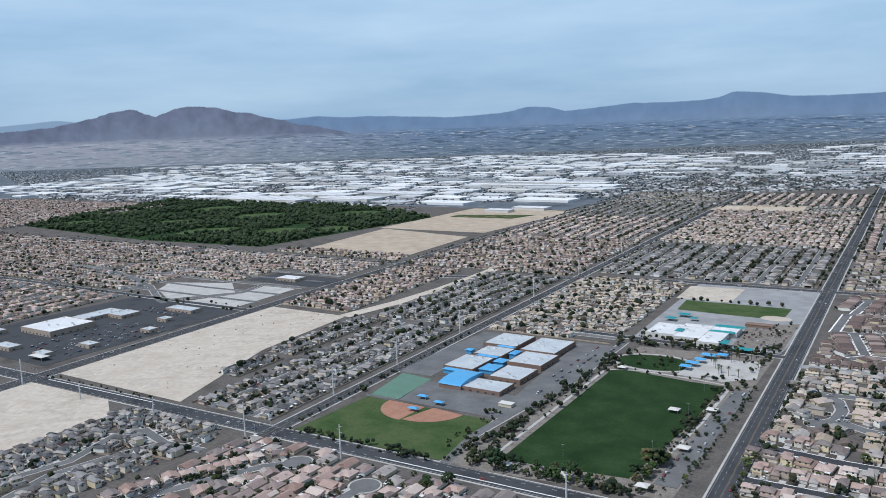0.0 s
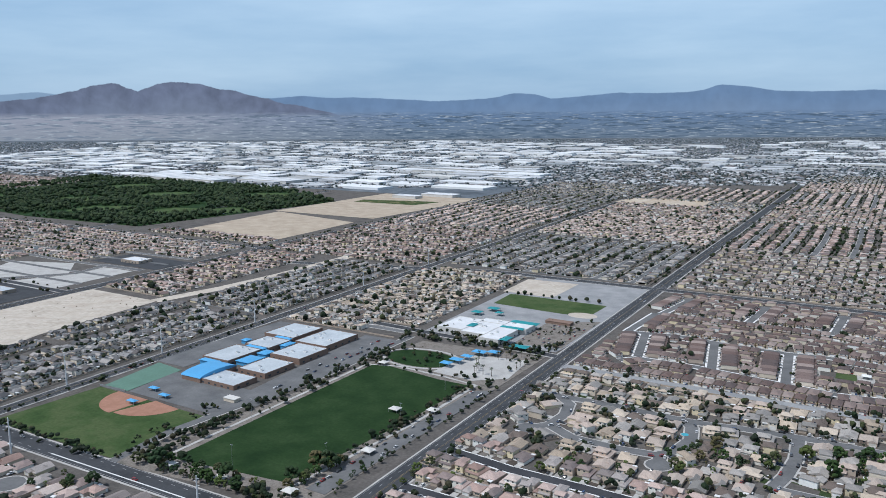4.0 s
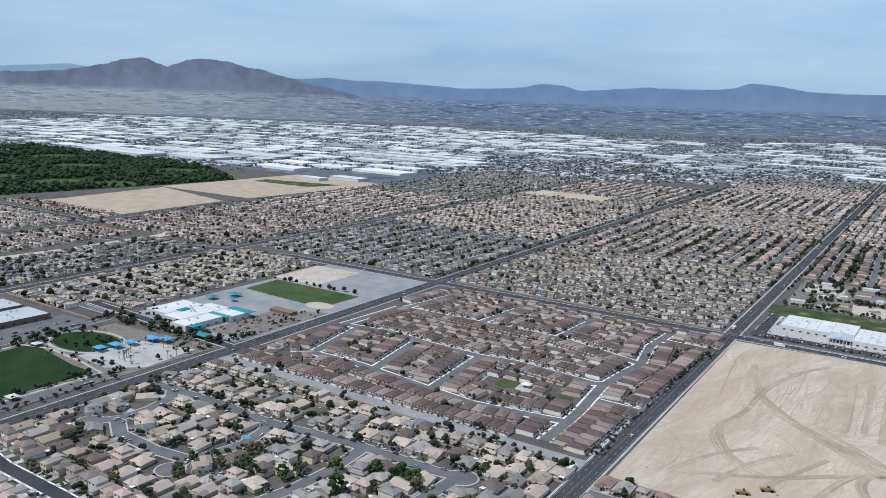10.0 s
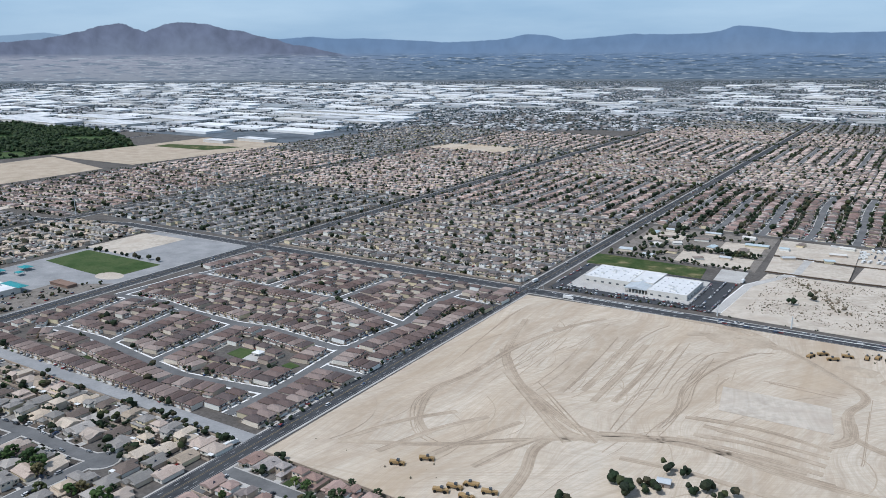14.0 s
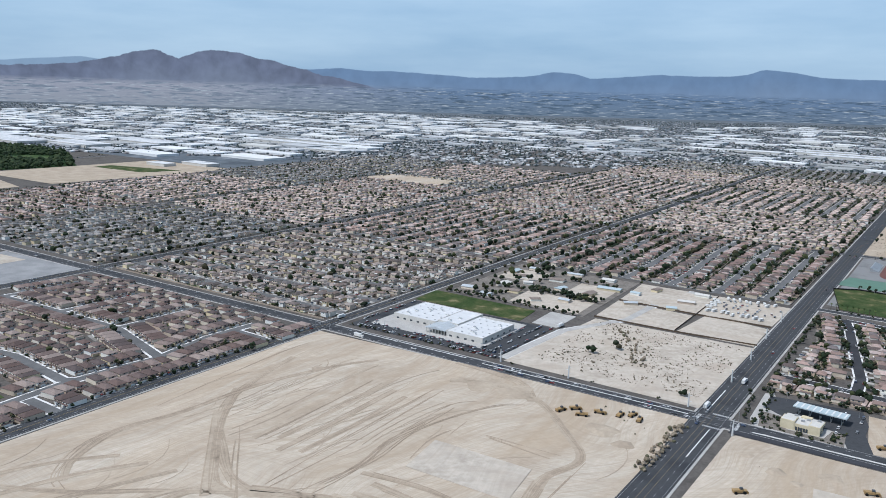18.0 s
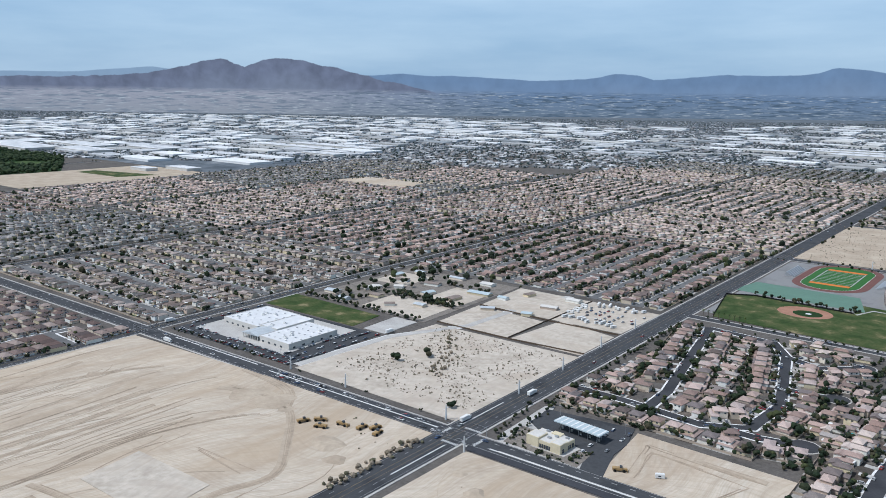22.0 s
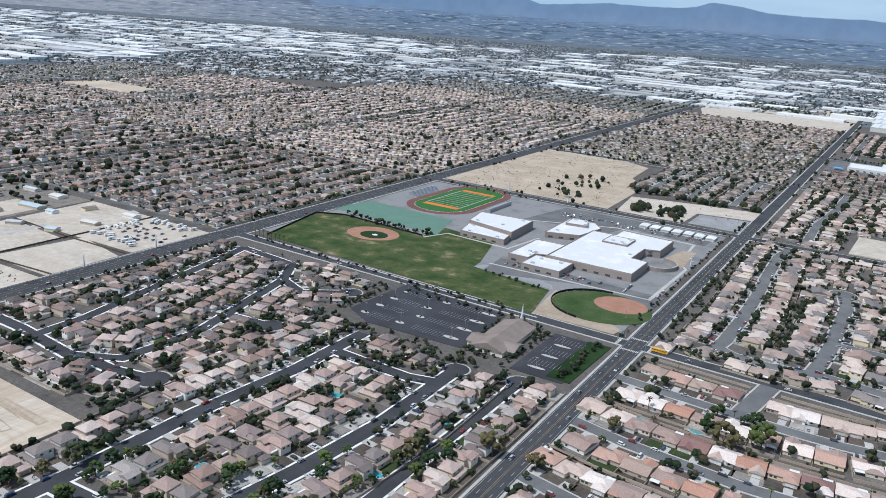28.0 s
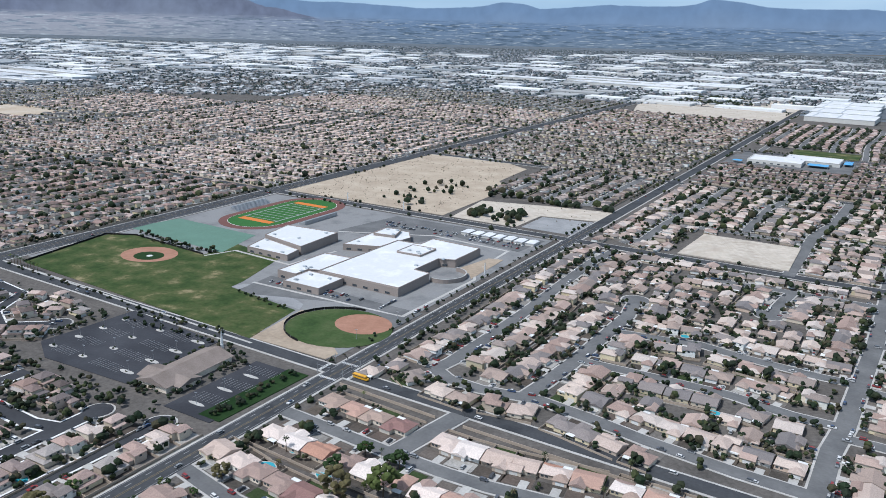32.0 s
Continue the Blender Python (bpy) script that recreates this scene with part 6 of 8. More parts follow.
def outline_building(name, label, category, blocks, wall, roof, units=4):
    """A flat-roofed building on bent outlines: walls with a raised rim, the roof sunk inside it, rooftop units, ribbon windows."""
    ox, oy = blocks[0][0][0]
    b = empty(name, pose(ox, oy, 0), label, category)
    for pts, z in blocks:
        area = sum(p[0] * q[1] - q[0] * p[1] for p, q in zip(pts, pts[1:] + pts[:1]))
        pts = [(x - ox, y - oy) for x, y in (pts if area > 0 else pts[::-1])]
        cx, cy = sum(p[0] for p in pts) / len(pts), sum(p[1] for p in pts) / len(pts)
        w = Geo().slab(pts, -0.4, z)
        for p, q in zip(pts, pts[1:] + pts[:1]):
            w.strip([(p[0] + (cx - p[0]) * 0.012, p[1] + (cy - p[1]) * 0.012), (q[0] + (cx - q[0]) * 0.012, q[1] + (cy - q[1]) * 0.012)], 0.7, z - 0.1, z + 0.8)
        body = part("wall", w.mesh("wall", M[wall]), b)
        part("roof", Geo().slab([(x + (cx - x) * 0.03, y + (cy - y) * 0.03) for x, y in pts], z - 0.1, z + 0.3).mesh("roof", M[roof]), b)
        for p, q in zip(pts, pts[1:] + pts[:1]):
            l = math.hypot(q[0] - p[0], q[1] - p[1])
            dx, dy = (q[0] - p[0]) / l, (q[1] - p[1]) / l
            if l > 14 and dx - dy > -0.2:
                for k in range(int(l // 12)):
                    t = 4 + k * 12
                    part("window", Geo().strip([(p[0] + dx * t + dy * 0.08, p[1] + dy * t - dx * 0.08), (p[0] + dx * (t + 5) + dy * 0.08, p[1] + dy * (t + 5) - dx * 0.08)], 0.2, 1.2, 3.2).mesh("window", M["glass"]), body)
        rg = random.Random(int(cx * 7 + cy + z))
        for k in range(units):
            p, q = rg.choice(pts), rg.uniform(0.25, 0.75)
            ux, uy = p[0] + (cx - p[0]) * q, p[1] + (cy - p[1]) * q
            part("rooftop_unit", Geo().box(ux - 1.6, ux + 1.6, uy - 1.2, uy + 1.2, z + 0.25, z + 1.5).tube(ux, uy, z + 1.5, z + 1.8, 0.8, 0.7, 8).mesh("rooftop_unit", M["grey_roof"]), b)
    return b


def canopy(x, y, w, d, mat, label, name="shade_shelter", z=3.2):
    s = empty(name, pose(x, y, 0.1), label, "shelter", "shelters")
    part("roof", Geo().hip(-w / 2, w / 2, -d / 2, d / 2, z, 1.4).mesh("roof", M[mat]), s)
    for a in (-1, 1):
        for e in (-1, 1):
            part("post", Geo().tube(a * (w / 2 - 0.5), e * (d / 2 - 0.5), -0.2, z + 0.1, 0.16, 0.16).mesh("post", M["steel"]), s)
    return s


for x, y in ((-440, 606), (-427, 632), (-452, 640)):
    canopy(x, y, 11, 6, "blue_metal", "blue metal dugout shelter beside the infield")
shed = empty("storage_shed", pose(-366, 660, 0), "pale tan block storage shed in the school yard", "shed")
part("wall", Geo().box(-7, 7, -4, 4, -0.3, 3.2).mesh("wall", M["stucco"]), shed)
part("roof", Geo().box(-7.4, 7.4, -4.4, 4.4, 3.2, 3.6).mesh("roof", M["wall_white"]), shed)

# ---- park ----
patch("park_ground", [(-352, 512), (-332, 660), (-322, 920), (-170, 935), (-166, 540)], "yard", "tan gravel planting beds round the park", 0.13)
patch("park_lawn", [(-310, 545), (-318, 815), (-300, 822), (-230, 812), (-196, 812), (-196, 700), (-205, 560)], "grass", "large mown dark green playing field")
patch("park_lawn", ring(-285, 862, 42, 28), "grass", "small round lawn in the park", 0.16)
paths = Geo()
paths.strip([(-318, 540), (-324, 815)], 3, -0.4, 0.44)
paths.strip(ring(-285, 862, 46, 32), 3.5, -0.4, 0.46)
paths.strip([(-324, 815), (-290, 826), (-230, 822), (-190, 816), (-188, 700), (-196, 560)], 3, -0.4, 0.45)
paths.slab([(-250, 830), (-245, 900), (-180, 915), (-172, 850), (-200, 826)], -0.4, 0.40)
lay("footpath", paths, M["concrete"], "pale concrete footpaths through the park", "path")
patch("car_park", [(-186, 560), (-184, 800), (-168, 812), (-168, 560)], "asphalt_old", "narrow asphalt car park along the park", 0.27)
for x, y in ((-218, 717), (-184, 632), (-248, 537), (-190, 548), (-299, 533), (-308, 822), (-187, 732)):
    canopy(x, y, 10, 9, "wall_white", "pale hipped picnic shelter on steel posts")
for x, y, w, d in ((-247, 852, 12, 10), (-244, 868, 14, 10), (-240, 884, 12, 9), (-236, 905, 16, 11), (-222, 912, 12, 10)):
    canopy(x, y, w, d, "blue_metal", "bright blue playground shade canopy", "shade_canopy", 4.5)

# ---- primary school ----
patch("school_grounds", [(-345, 962), (-362, 1320), (-176, 1325), (-166, 985), (-168, 958)], "asphalt_pale", "pale worn asphalt grounds of the primary school", 0.14)
patch("school_lawn", [(-340, 1130), (-346, 1195), (-196, 1195), (-196, 1122), (-260, 1124)], "grass_mid", "green school playing field", 0.2)
patch("sand_play_area", [(-364, 1205), (-370, 1304), (-285, 1308), (-282, 1203)], "desert", "pale sandy play ground", 0.2)
patch("infield", ring(-205, 1128, 20, 14), "desert", "pale sandy infield", 0.2)
patch("gravel_bed", [(-225, 965), (-230, 1070), (-172, 1110), (-168, 975)], "yard", "gravel planting bed beside the school", 0.18)
el = flat_building("school_building", "white flat-roofed primary school with teal metal trim", "school", [(-332, -296, 968, 1022, 6), (-296, -262, 962, 1015, 6), (-262, -236, 948, 1000, 6.5), (-262, -228, 1004, 1032, 6.5), (-300, -262, 1015, 1035, 5)], "wall_white", "white_roof")
for x0, x1, y0, y1 in ((-262, -230, 1000, 1008), (-300, -290, 985, 1000), (-262, -225, 1028, 1040), (-236, -226, 950, 968)):
    part("teal_roof", Geo().hip(x0 + 332, x1 + 332, y0 - 968, y1 - 968, 6.8, 1.6).mesh("teal_roof", M["teal_metal"]), el, "dark teal metal roof")
for x, y, w, d in ((-207, 946, 22, 12), (-328, 1062, 14, 12), (-318, 1090, 16, 12), (-300, 1072, 10, 8)):
    canopy(x, y, w, d, "teal_metal", "teal shade canopy in the school grounds", "shade_canopy", 4.2)
low = empty("school_annex", pose(-215, 1075, 0), "low brown brick annex beside the school field", "building")
part("wall", Geo().box(-17, 17, -6, 6, -0.3, 3.4).mesh("wall", M["brick_wall"]), low)
part("roof", Geo().box(-17.4, 17.4, -6.4, 6.4, 3.4, 3.8).mesh("roof", M["brick_wall"]), low)

# ---- white school on the corner ----
patch("car_park", [(262, 1362), (258, 1486), (440, 1490), (444, 1368)], "asphalt", "dark asphalt car park round the white school", 0.18)
patch("footway", [(276, 1382), (272, 1482), (412, 1482), (416, 1382)], "concrete", "pale concrete apron round the white school", 0.24)
patch("school_lawn", [(254, 1492), (249, 1544), (392, 1540), (398, 1492)], "grass_dry", "yellowing green school lawn", 0.2)
patch("concrete_pad", [(412, 1494), (408, 1548), (440, 1548), (442, 1494)], "concrete", "bare pale concrete pad", 0.2)
wsb = flat_building("school_building", "long white school hall with skylights on a flat roof", "school", [(284, 340, 1412, 1470, 6), (340, 366, 1416, 1466, 7.2), (366, 410, 1394, 1458, 6)], "wall_white", "white_roof")
part("porch_roof", Geo().hip(340 - 284, 366 - 284, 1392 - 1412, 1420 - 1412, 5.4, 2.6, 0, True).mesh("porch_roof", M["grey_roof"]), wsb, "grey gabled entrance porch")
for k in range(7):
    part("column", Geo().tube(58 + k * 3.7, -19, -0.3, 5.5, 0.5, 0.5).mesh("column", M["wall_white"]), wsb)
for i in range(5):
    for j in range(5):
        for bx, by in ((290 + i * 11, 1418 + j * 11), (372 + i * 8.5, 1400 + j * 12)):
            part("skylight", Geo().box(bx - 284, bx - 282.6, by - 1412, by - 1410.4, 6.25, 6.7).mesh("skylight", M["steel"]), wsb)

# ---- filling station ----
patch("footway", [(680, 1355), (674, 1372), (671, 1436), (678, 1440), (690, 1400), (742, 1388), (748, 1354)], "concrete", "pale concrete footway round the filling station", 0.16)
patch("forecourt", [(694, 1392), (679, 1402), (676, 1432), (746, 1442), (754, 1412), (754, 1392), (764, 1356), (747, 1355), (738, 1384)], "asphalt", "dark asphalt forecourt", 0.2)
patch("planting_bed", [(683, 1360), (678, 1392), (694, 1391), (697, 1390), (702, 1366), (729, 1366), (732, 1384), (742, 1382), (744, 1358)], "yard", "planted gravel bed beside the shop", 0.23)
shop = empty("petrol_station_shop", pose(712, 1377, 0, 0, 0, -3), "cream stucco filling station shop with a stepped parapet roof", "shop")
part("wall", Geo().box(-14, 14, -9, 9.5, -0.3, 6.0).box(-14.4, -4, -9.4, 2, -0.3, 7.6).box(6, 14.4, -9.4, 0, -0.3, 7.2).box(-3, 5, 5, 9.9, -0.3, 7.0).mesh("wall", M["cream"]), shop)
part("roof", Geo().box(-13.5, 13.5, -8.5, 9, 6.0, 6.25).box(-13.8, -4.6, -8.8, 1.4, 7.6, 7.75).box(6.6, 13.8, -8.8, -0.6, 7.2, 7.35).mesh("roof", M["wall_white"]), shop, "pale flat roof")
for ux, uy in ((-1, -3), (2, 2), (-8, 6), (9, 5)):
    part("rooftop_unit", Geo().box(ux, ux + 2.6, uy, uy + 1.8, 6.2, 7.3).box(ux + 0.3, ux + 2.3, uy + 0.3, uy + 1.5, 7.3, 7.5).mesh("rooftop_unit", M["steel"]), shop)
for k in range(5):
    part("window", Geo().box(-3.4 + k * 1.9, -1.8 + k * 1.9, -9.15, -8.9, 0.6, 3.6).mesh("window", M["glass"]), shop)
    part("window", Geo().box(13.9, 14.15 if k else 14.55, -7 + k * 3.2, -4.6 + k * 3.2, 0.6, 3.6).mesh("window", M["glass"]), shop)
pumps = empty("petrol_station_canopy", pose(720, 1406, 0, 0, 0, -5), "long flat pale blue canopy over the fuel pumps", "canopy")
part("roof", Geo().box(-20, 20, -6.2, 6.2, 6.6, 7.5).mesh("roof", M["canopy_blue"]), pumps)
for k in range(9):
    part("roof_rib", Geo().box(-19.2 + k * 4.6, -18.0 + k * 4.6, -5.8, 5.8, 7.5, 7.62).mesh("roof_rib", M["chalk"]), pumps)
for k in range(5):
    for e in (-3, 3):
        part("post", Geo().tube(-16 + 8 * k, e, -0.2, 6.7, 0.3, 0.3).mesh("post", M["steel"]), pumps)
    part("fuel_pump", Geo().box(-16.6 + 8 * k, -15.4 + 8 * k, -0.5, 0.5, -0.1, 2.2).box(-17.2 + 8 * k, -14.8 + 8 * k, -1.6, 1.6, -0.1, 0.35).mesh("fuel_pump", M["wall_white"]), pumps)
for k in range(11):
    tree(680 + rnd.uniform(-2, 3), 1360 + k * 7 + rnd.uniform(-2, 2), rnd.uniform(0.7, 1.2))
for k in range(22):
    tree(rnd.uniform(684, 742), 1360 + rnd.uniform(-3, 4), rnd.uniform(0.4, 0.9))
for k in range(16):
    tree(rnd.uniform(733, 742), rnd.uniform(1360, 1384), rnd.uniform(0.4, 0.9))
    tree(rnd.uniform(684, 698), rnd.uniform(1364, 1390), rnd.uniform(0.4, 0.8))
for k in range(30):
    tree(rnd.uniform(676, 752), 1444 + rnd.uniform(-2, 2), rnd.uniform(0.5, 1.0))
for k in range(12):
    tree(rnd.uniform(668, 676), rnd.uniform(1436, 1480), rnd.uniform(0.6, 1.1))

# ---- high school ----
patch("school_grounds", [(845, 1790), (660, 1800), (655, 2165), (1068, 2165), (1068, 1775)], "asphalt_grey", "grey asphalt grounds of the high school", 0.12)
patch("car_park", [(905, 1835), (900, 1890), (1072, 1885), (1070, 1800), (1010, 1872)], "asphalt_old", "grey asphalt drop-off and car park", 0.2)
patch("car_park", [(846, 2060), (862, 2158), (1062, 2158), (1056, 2100), (960, 2116), (950, 2070)], "asphalt_old", "grey asphalt car park behind the high school", 0.2)
patch("pocket_park", [(171, 1029), (172, 1039), (185, 1037), (183, 1027)], "grass_mid", "tiny green lawn among the brown houses", 0.2)
patch("footway", [(130, 1022), (128, 1044), (144, 1044), (146, 1024)], "concrete", "pale paved corner of the pocket park", 0.19)
canopy(137, 1036, 9, 8, "chalk", "white fabric shade canopy in the pocket park", "shade_canopy")
patch("pocket_park", [(110, 1024), (109, 1041), (127, 1043), (131, 1022)], "grass_mid", "small green pocket park among the brown houses", 0.2)
patch("school_field", [(676, 1786), (652, 1896), (682, 1912), (797, 1902), (796, 1951), (868, 1937), (891, 1862), (893, 1845), (980, 1832), (992, 1766)], "grass_dry", "worn green playing fields with dry patches", 0.2)
patch("infield", ring(752, 1872, 30, 26), "clay", "reddish clay baseball infield", 0.26)
patch("infield_grass", ring(756, 1868, 16, 14), "grass", "small green infield diamond", 0.3)
patch("home_plate_circle", ring(757, 1868, 3.2, 3), "chalk", "pale round mound at the infield", 0.34)
patch("dirt_path", [(992, 1768), (984, 1836), (1002, 1830), (1066, 1780), (1064, 1768)], "dirt_track", "brown bare earth between the fields", 0.22)
patch("softball_field", ring(1034, 1822, 44, 40), "grass_mid", "round green softball outfield", 0.26)
patch("infield", ring(1046, 1838, 24, 21), "clay", "reddish clay softball infield", 0.3)
patch("sports_court", [(649, 1930), (659, 1993), (786, 1988), (806, 1918)], "court", "faded green hard courts", 0.21)
patch("forecourt", [(893, 1846), (897, 1858), (925, 1867), (976, 1847), (982, 1835)], "asphalt_pale", "pale worn asphalt apron by the playing field", 0.19)
walks = Geo()
walks.strip([(900, 1866), (985, 1868), (1062, 1870), (1064, 1990), (1052, 2010), (1046, 2096)], 3.0, -0.4, 0.47)
walks.strip([(800, 1900), (812, 1932), (890, 1926), (898, 1990)], 3.0, -0.4, 0.46)
walks.strip([(668, 1776), (830, 1768), (1000, 1760)], 2.2, -0.4, 0.48)
walks.strip([(1048, 2096), (950, 2104), (850, 2056)], 3.0, -0.4, 0.46)
lay("footpath", walks, M["concrete"], "pale concrete footways of the high school", "path")
TC = (738, 2090, 90)
ca, sa = math.cos(radians(TC[2])), math.sin(radians(TC[2]))


def oval(straight, r, n=14):
    pts = []
    for c, a0 in ((straight, -90), (-straight, 90)):
        for k in range(n + 1):
            a = radians(a0 + 180 * k / n)
            pts.append((c + r * math.cos(a), r * math.sin(a)))
    return [(TC[0] + x * ca - y * sa, TC[1] + x * sa + y * ca) for x, y in pts]


def onfield(pts):
    return [(TC[0] + x * ca - y * sa, TC[1] + x * sa + y * ca) for x, y in pts]


def rect(x0, x1, y0, y1):
    return onfield([(x0, y0), (x1, y0), (x1, y1), (x0, y1)])


patch("running_track", oval(46, 47), "track_red", "dark red oval running track", 0.24)
patch("track_kerb", oval(46, 36.5), "chalk", "white inner edge of the running track", 0.28)
patch("football_turf", oval(46, 36), "turf", "green artificial football turf", 0.33)
for x0 in (-55, 45):
    patch("end_zone", rect(x0, x0 + 10, -25, 25), "end_orange", "orange painted end zone", 0.38)
fl = Geo()
fl.slab(rect(-45, 45, -25.6, -24.2), 0, 0.9)
fl.slab(rect(-45, 45, 24.2, 25.6), 0, 0.9)
for k in range(-4, 5):
    fl.slab(rect(k * 10 - 0.25, k * 10 + 0.25, -24, 24), 0, 0.92)
    for y in (-9, 9):
        fl.slab(rect(k * 10 - 0.8, k * 10 + 0.8, y - 0.5, y + 0.5), 0, 0.94)
lay("field_line", fl, M["paint"], "white painted yard lines and numbers", "field marking")
for x0, x1, y0, y1, lab in ((-30, 30, 50, 62, "long grey grandstand with rising benches"), (-35, 25, -63, -52, "long grey grandstand with rising benches")):
    st = empty("grandstand", pose(0, 0, 0), lab, "grandstand")
    for k in range(6):
        q = y0 + (y1 - y0) * k / 6 if y0 > 0 else y1 - (y1 - y0) * k / 6
        q2 = y0 + (y1 - y0) * (k + 1) / 6 if y0 > 0 else y1 - (y1 - y0) * (k + 1) / 6
        part("bench_row", Geo().slab(rect(x0, x1, min(q, q2), max(q, q2)), 0, 0.9 + k * 0.8).mesh("bench_row", M["steel"]), st)
outline_building("school_building", "large high school with white flat roofs and taupe walls", "school", [
    ([(942, 1908), (942, 2040), (970, 2041), (970, 2068), (1030, 2064), (1030, 2012), (1014, 2006), (1014, 1962), (1032, 1960), (1032, 1908)], 8.0),
    ([(908, 1890), (908, 1960), (941.4, 1962), (941.4, 1912), (930, 1908), (930, 1890)], 7.0), ([(931, 1872), (931, 1907.4), (972, 1907.4), (972, 1872)], 6.0), ([(968, 2000), (968, 2030), (996, 2031), (996, 2001)], 9.5)], "taupe_wall", "white_roof")
outline_building("school_gymnasium", "white-roofed gymnasium with taupe walls", "gymnasium", [([(816, 1972), (807, 2018), (874, 2024), (878, 1958)], 9.0), ([(826, 1935), (817, 1970), (877, 1956), (881, 1934)], 6.0)], "taupe_wall", "white_roof", 3)
outline_building("school_building", "low white-roofed school block with taupe walls", "school", [([(901, 1998), (898, 2078), (930, 2081), (945, 2061), (938, 2012)], 6.5), ([(906, 2046), (904, 2074), (923, 2075), (932, 2050)], 9.0)], "taupe_wall", "white_roof", 3)
court_wall = empty("courtyard_wall", pose(1038, 1982, 0), "curved taupe screen wall round the school's court", "wall")
part("wall", Geo().strip(ring(0, 0, 18, 21, 14, -110, 95), 0.8, -0.3, 4.2).mesh("wall", M["taupe_wall"]), court_wall)
part("coping", Geo().strip(ring(0, 0, 18, 21, 14, -110, 95), 1.1, 4.2, 4.5).mesh("coping", M["concrete"]), court_wall)
patch("planting_bed", [(1033, 2008), (1042, 2060), (1057, 2064), (1060, 1990), (1050, 2004)], "dirt_track", "reddish gravel planting bed beside the school", 0.26)
for k in range(7):
    pb = empty("portable_classroom", pose(975 + k * 13.5, 2136 - (k % 2), 0, 0, 0, 0), "small white portable classroom on the asphalt", "classroom", "portable classrooms")
    part("wall", Geo().box(-5, 5, -8, 8, -0.3, 3.0).mesh("wall", M["wall_white"]), pb)
    part("roof", Geo().hip(-5.4, 5.4, -8.4, 8.4, 3.0, 0.8, 0, True).mesh("roof", M["white_roof"]), pb)

far_school = outline_building("school_building", "far white-roofed school with blue canopies", "school", [([(1140, 2880), (1140, 2945), (1196, 2945), (1196, 2990), (1290, 2990), (1290, 2925), (1232, 2925), (1232, 2880)], 6.5)], "wall_white", "white_roof", 4)
for x0, y0, w, d in ((1118, 2862, 16, 14), (1240, 2890, 34, 24), (1294, 2940, 14, 40)):
    canopy(x0 + w / 2, y0 + d / 2, w, d, "blue_metal", "blue shade canopy beside the far school", "shade_canopy", 4.5)

# ---- church ----
patch("car_park", [(870, 1676), (873, 1757), (978, 1748), (982, 1664), (899, 1660)], "asphalt_new", "dark sealed asphalt church car park", 0.2)
patch("car_park", [(1026, 1656), (1026, 1738), (1068, 1738), (1066, 1656)], "asphalt_new", "dark sealed asphalt church car park", 0.2)
patch("lawn", [(1052, 1660), (1054, 1740), (1072, 1740), (1070, 1660)], "grass", "strip of lawn and hedge beside the church", 0.24)
church = empty("church", pose(1000, 1698, 0, 0, 0, 2), "long brown church with a shingled roof and a white spire", "church")
part("wall", Geo().box(-13, 13, -30, 30, -0.3, 4.0).box(-19, 19, -24, -6, -0.3, 3.6).mesh("wall", M["stucco"]), church)
part("roof", Geo().hip(-14, 14, -31, 31, 4.0, 4.5, 0, True).mesh("roof", M["shingle"]), church)
part("side_roof", Geo().hip(-20, 20, -25, -5, 3.6, 3.0, 0, True).mesh("side_roof", M["shingle"]), church)
sp = part("spire", Geo().tube(0, 34, -0.3, 9, 1.6, 1.5, 4).tube(0, 34, 9, 12, 1.1, 1.0, 6).tube(0, 34, 12, 21, 0.9, 0.05, 6).mesh("spire", M["chalk"]), church, "white pointed spire")
isl = Geo()
bays = Geo()
for i in range(4):
    y = 1676 + i * 21
    for x0, x1 in ((882, 888), (916 + 6 * (i % 2), 922 + 6 * (i % 2)), (960, 972)):
        isl.slab(ring((x0 + x1) / 2, y, (x1 - x0) / 2 + 1, 2.2, 10), 0, 0.6)
        if i % 2 < 1 or x0 > 900:
            tree((x0 + x1) / 2, y, rnd.uniform(0.4, 0.7))
    for k in range(26):
        x = 890 + k * 2.8
        if not 912 < x < 930:
            bays.slab([(x, y - 5), (x + 0.22, y - 5), (x + 0.22, y + 5), (x, y + 5)], 0, 0.52)
for k in range(3):
    isl.slab(ring(1041, 1669 + k * 24, 7, 1.6, 10), 0, 0.6)
    for n in range(9):
        bays.slab([(1032 + n * 2.8, 1674 + k * 24), (1032.2 + n * 2.8, 1674 + k * 24), (1032.2 + n * 2.8, 1684 + k * 24), (1032 + n * 2.8, 1684 + k * 24)], 0, 0.52)
lay("bay_line", bays, M["asphalt_pale"], "faded white parking bay lines", "road marking")
for k in range(60):
    a = rnd.random()
    x, y = rnd.choice(((rnd.uniform(866, 1020), 1652 + rnd.uniform(-6, 4)), (rnd.uniform(985, 1020), rnd.choice((rnd.uniform(1660, 1668), rnd.uniform(1730, 1745)))), (866 + rnd.uniform(-4, 2), rnd.uniform(1670, 1740))))
    tree(x, y, rnd.uniform(0.6, 1.2))
lay("kerb_island", isl, M["concrete"], "pale kerbed islands in the car parks", "kerb")


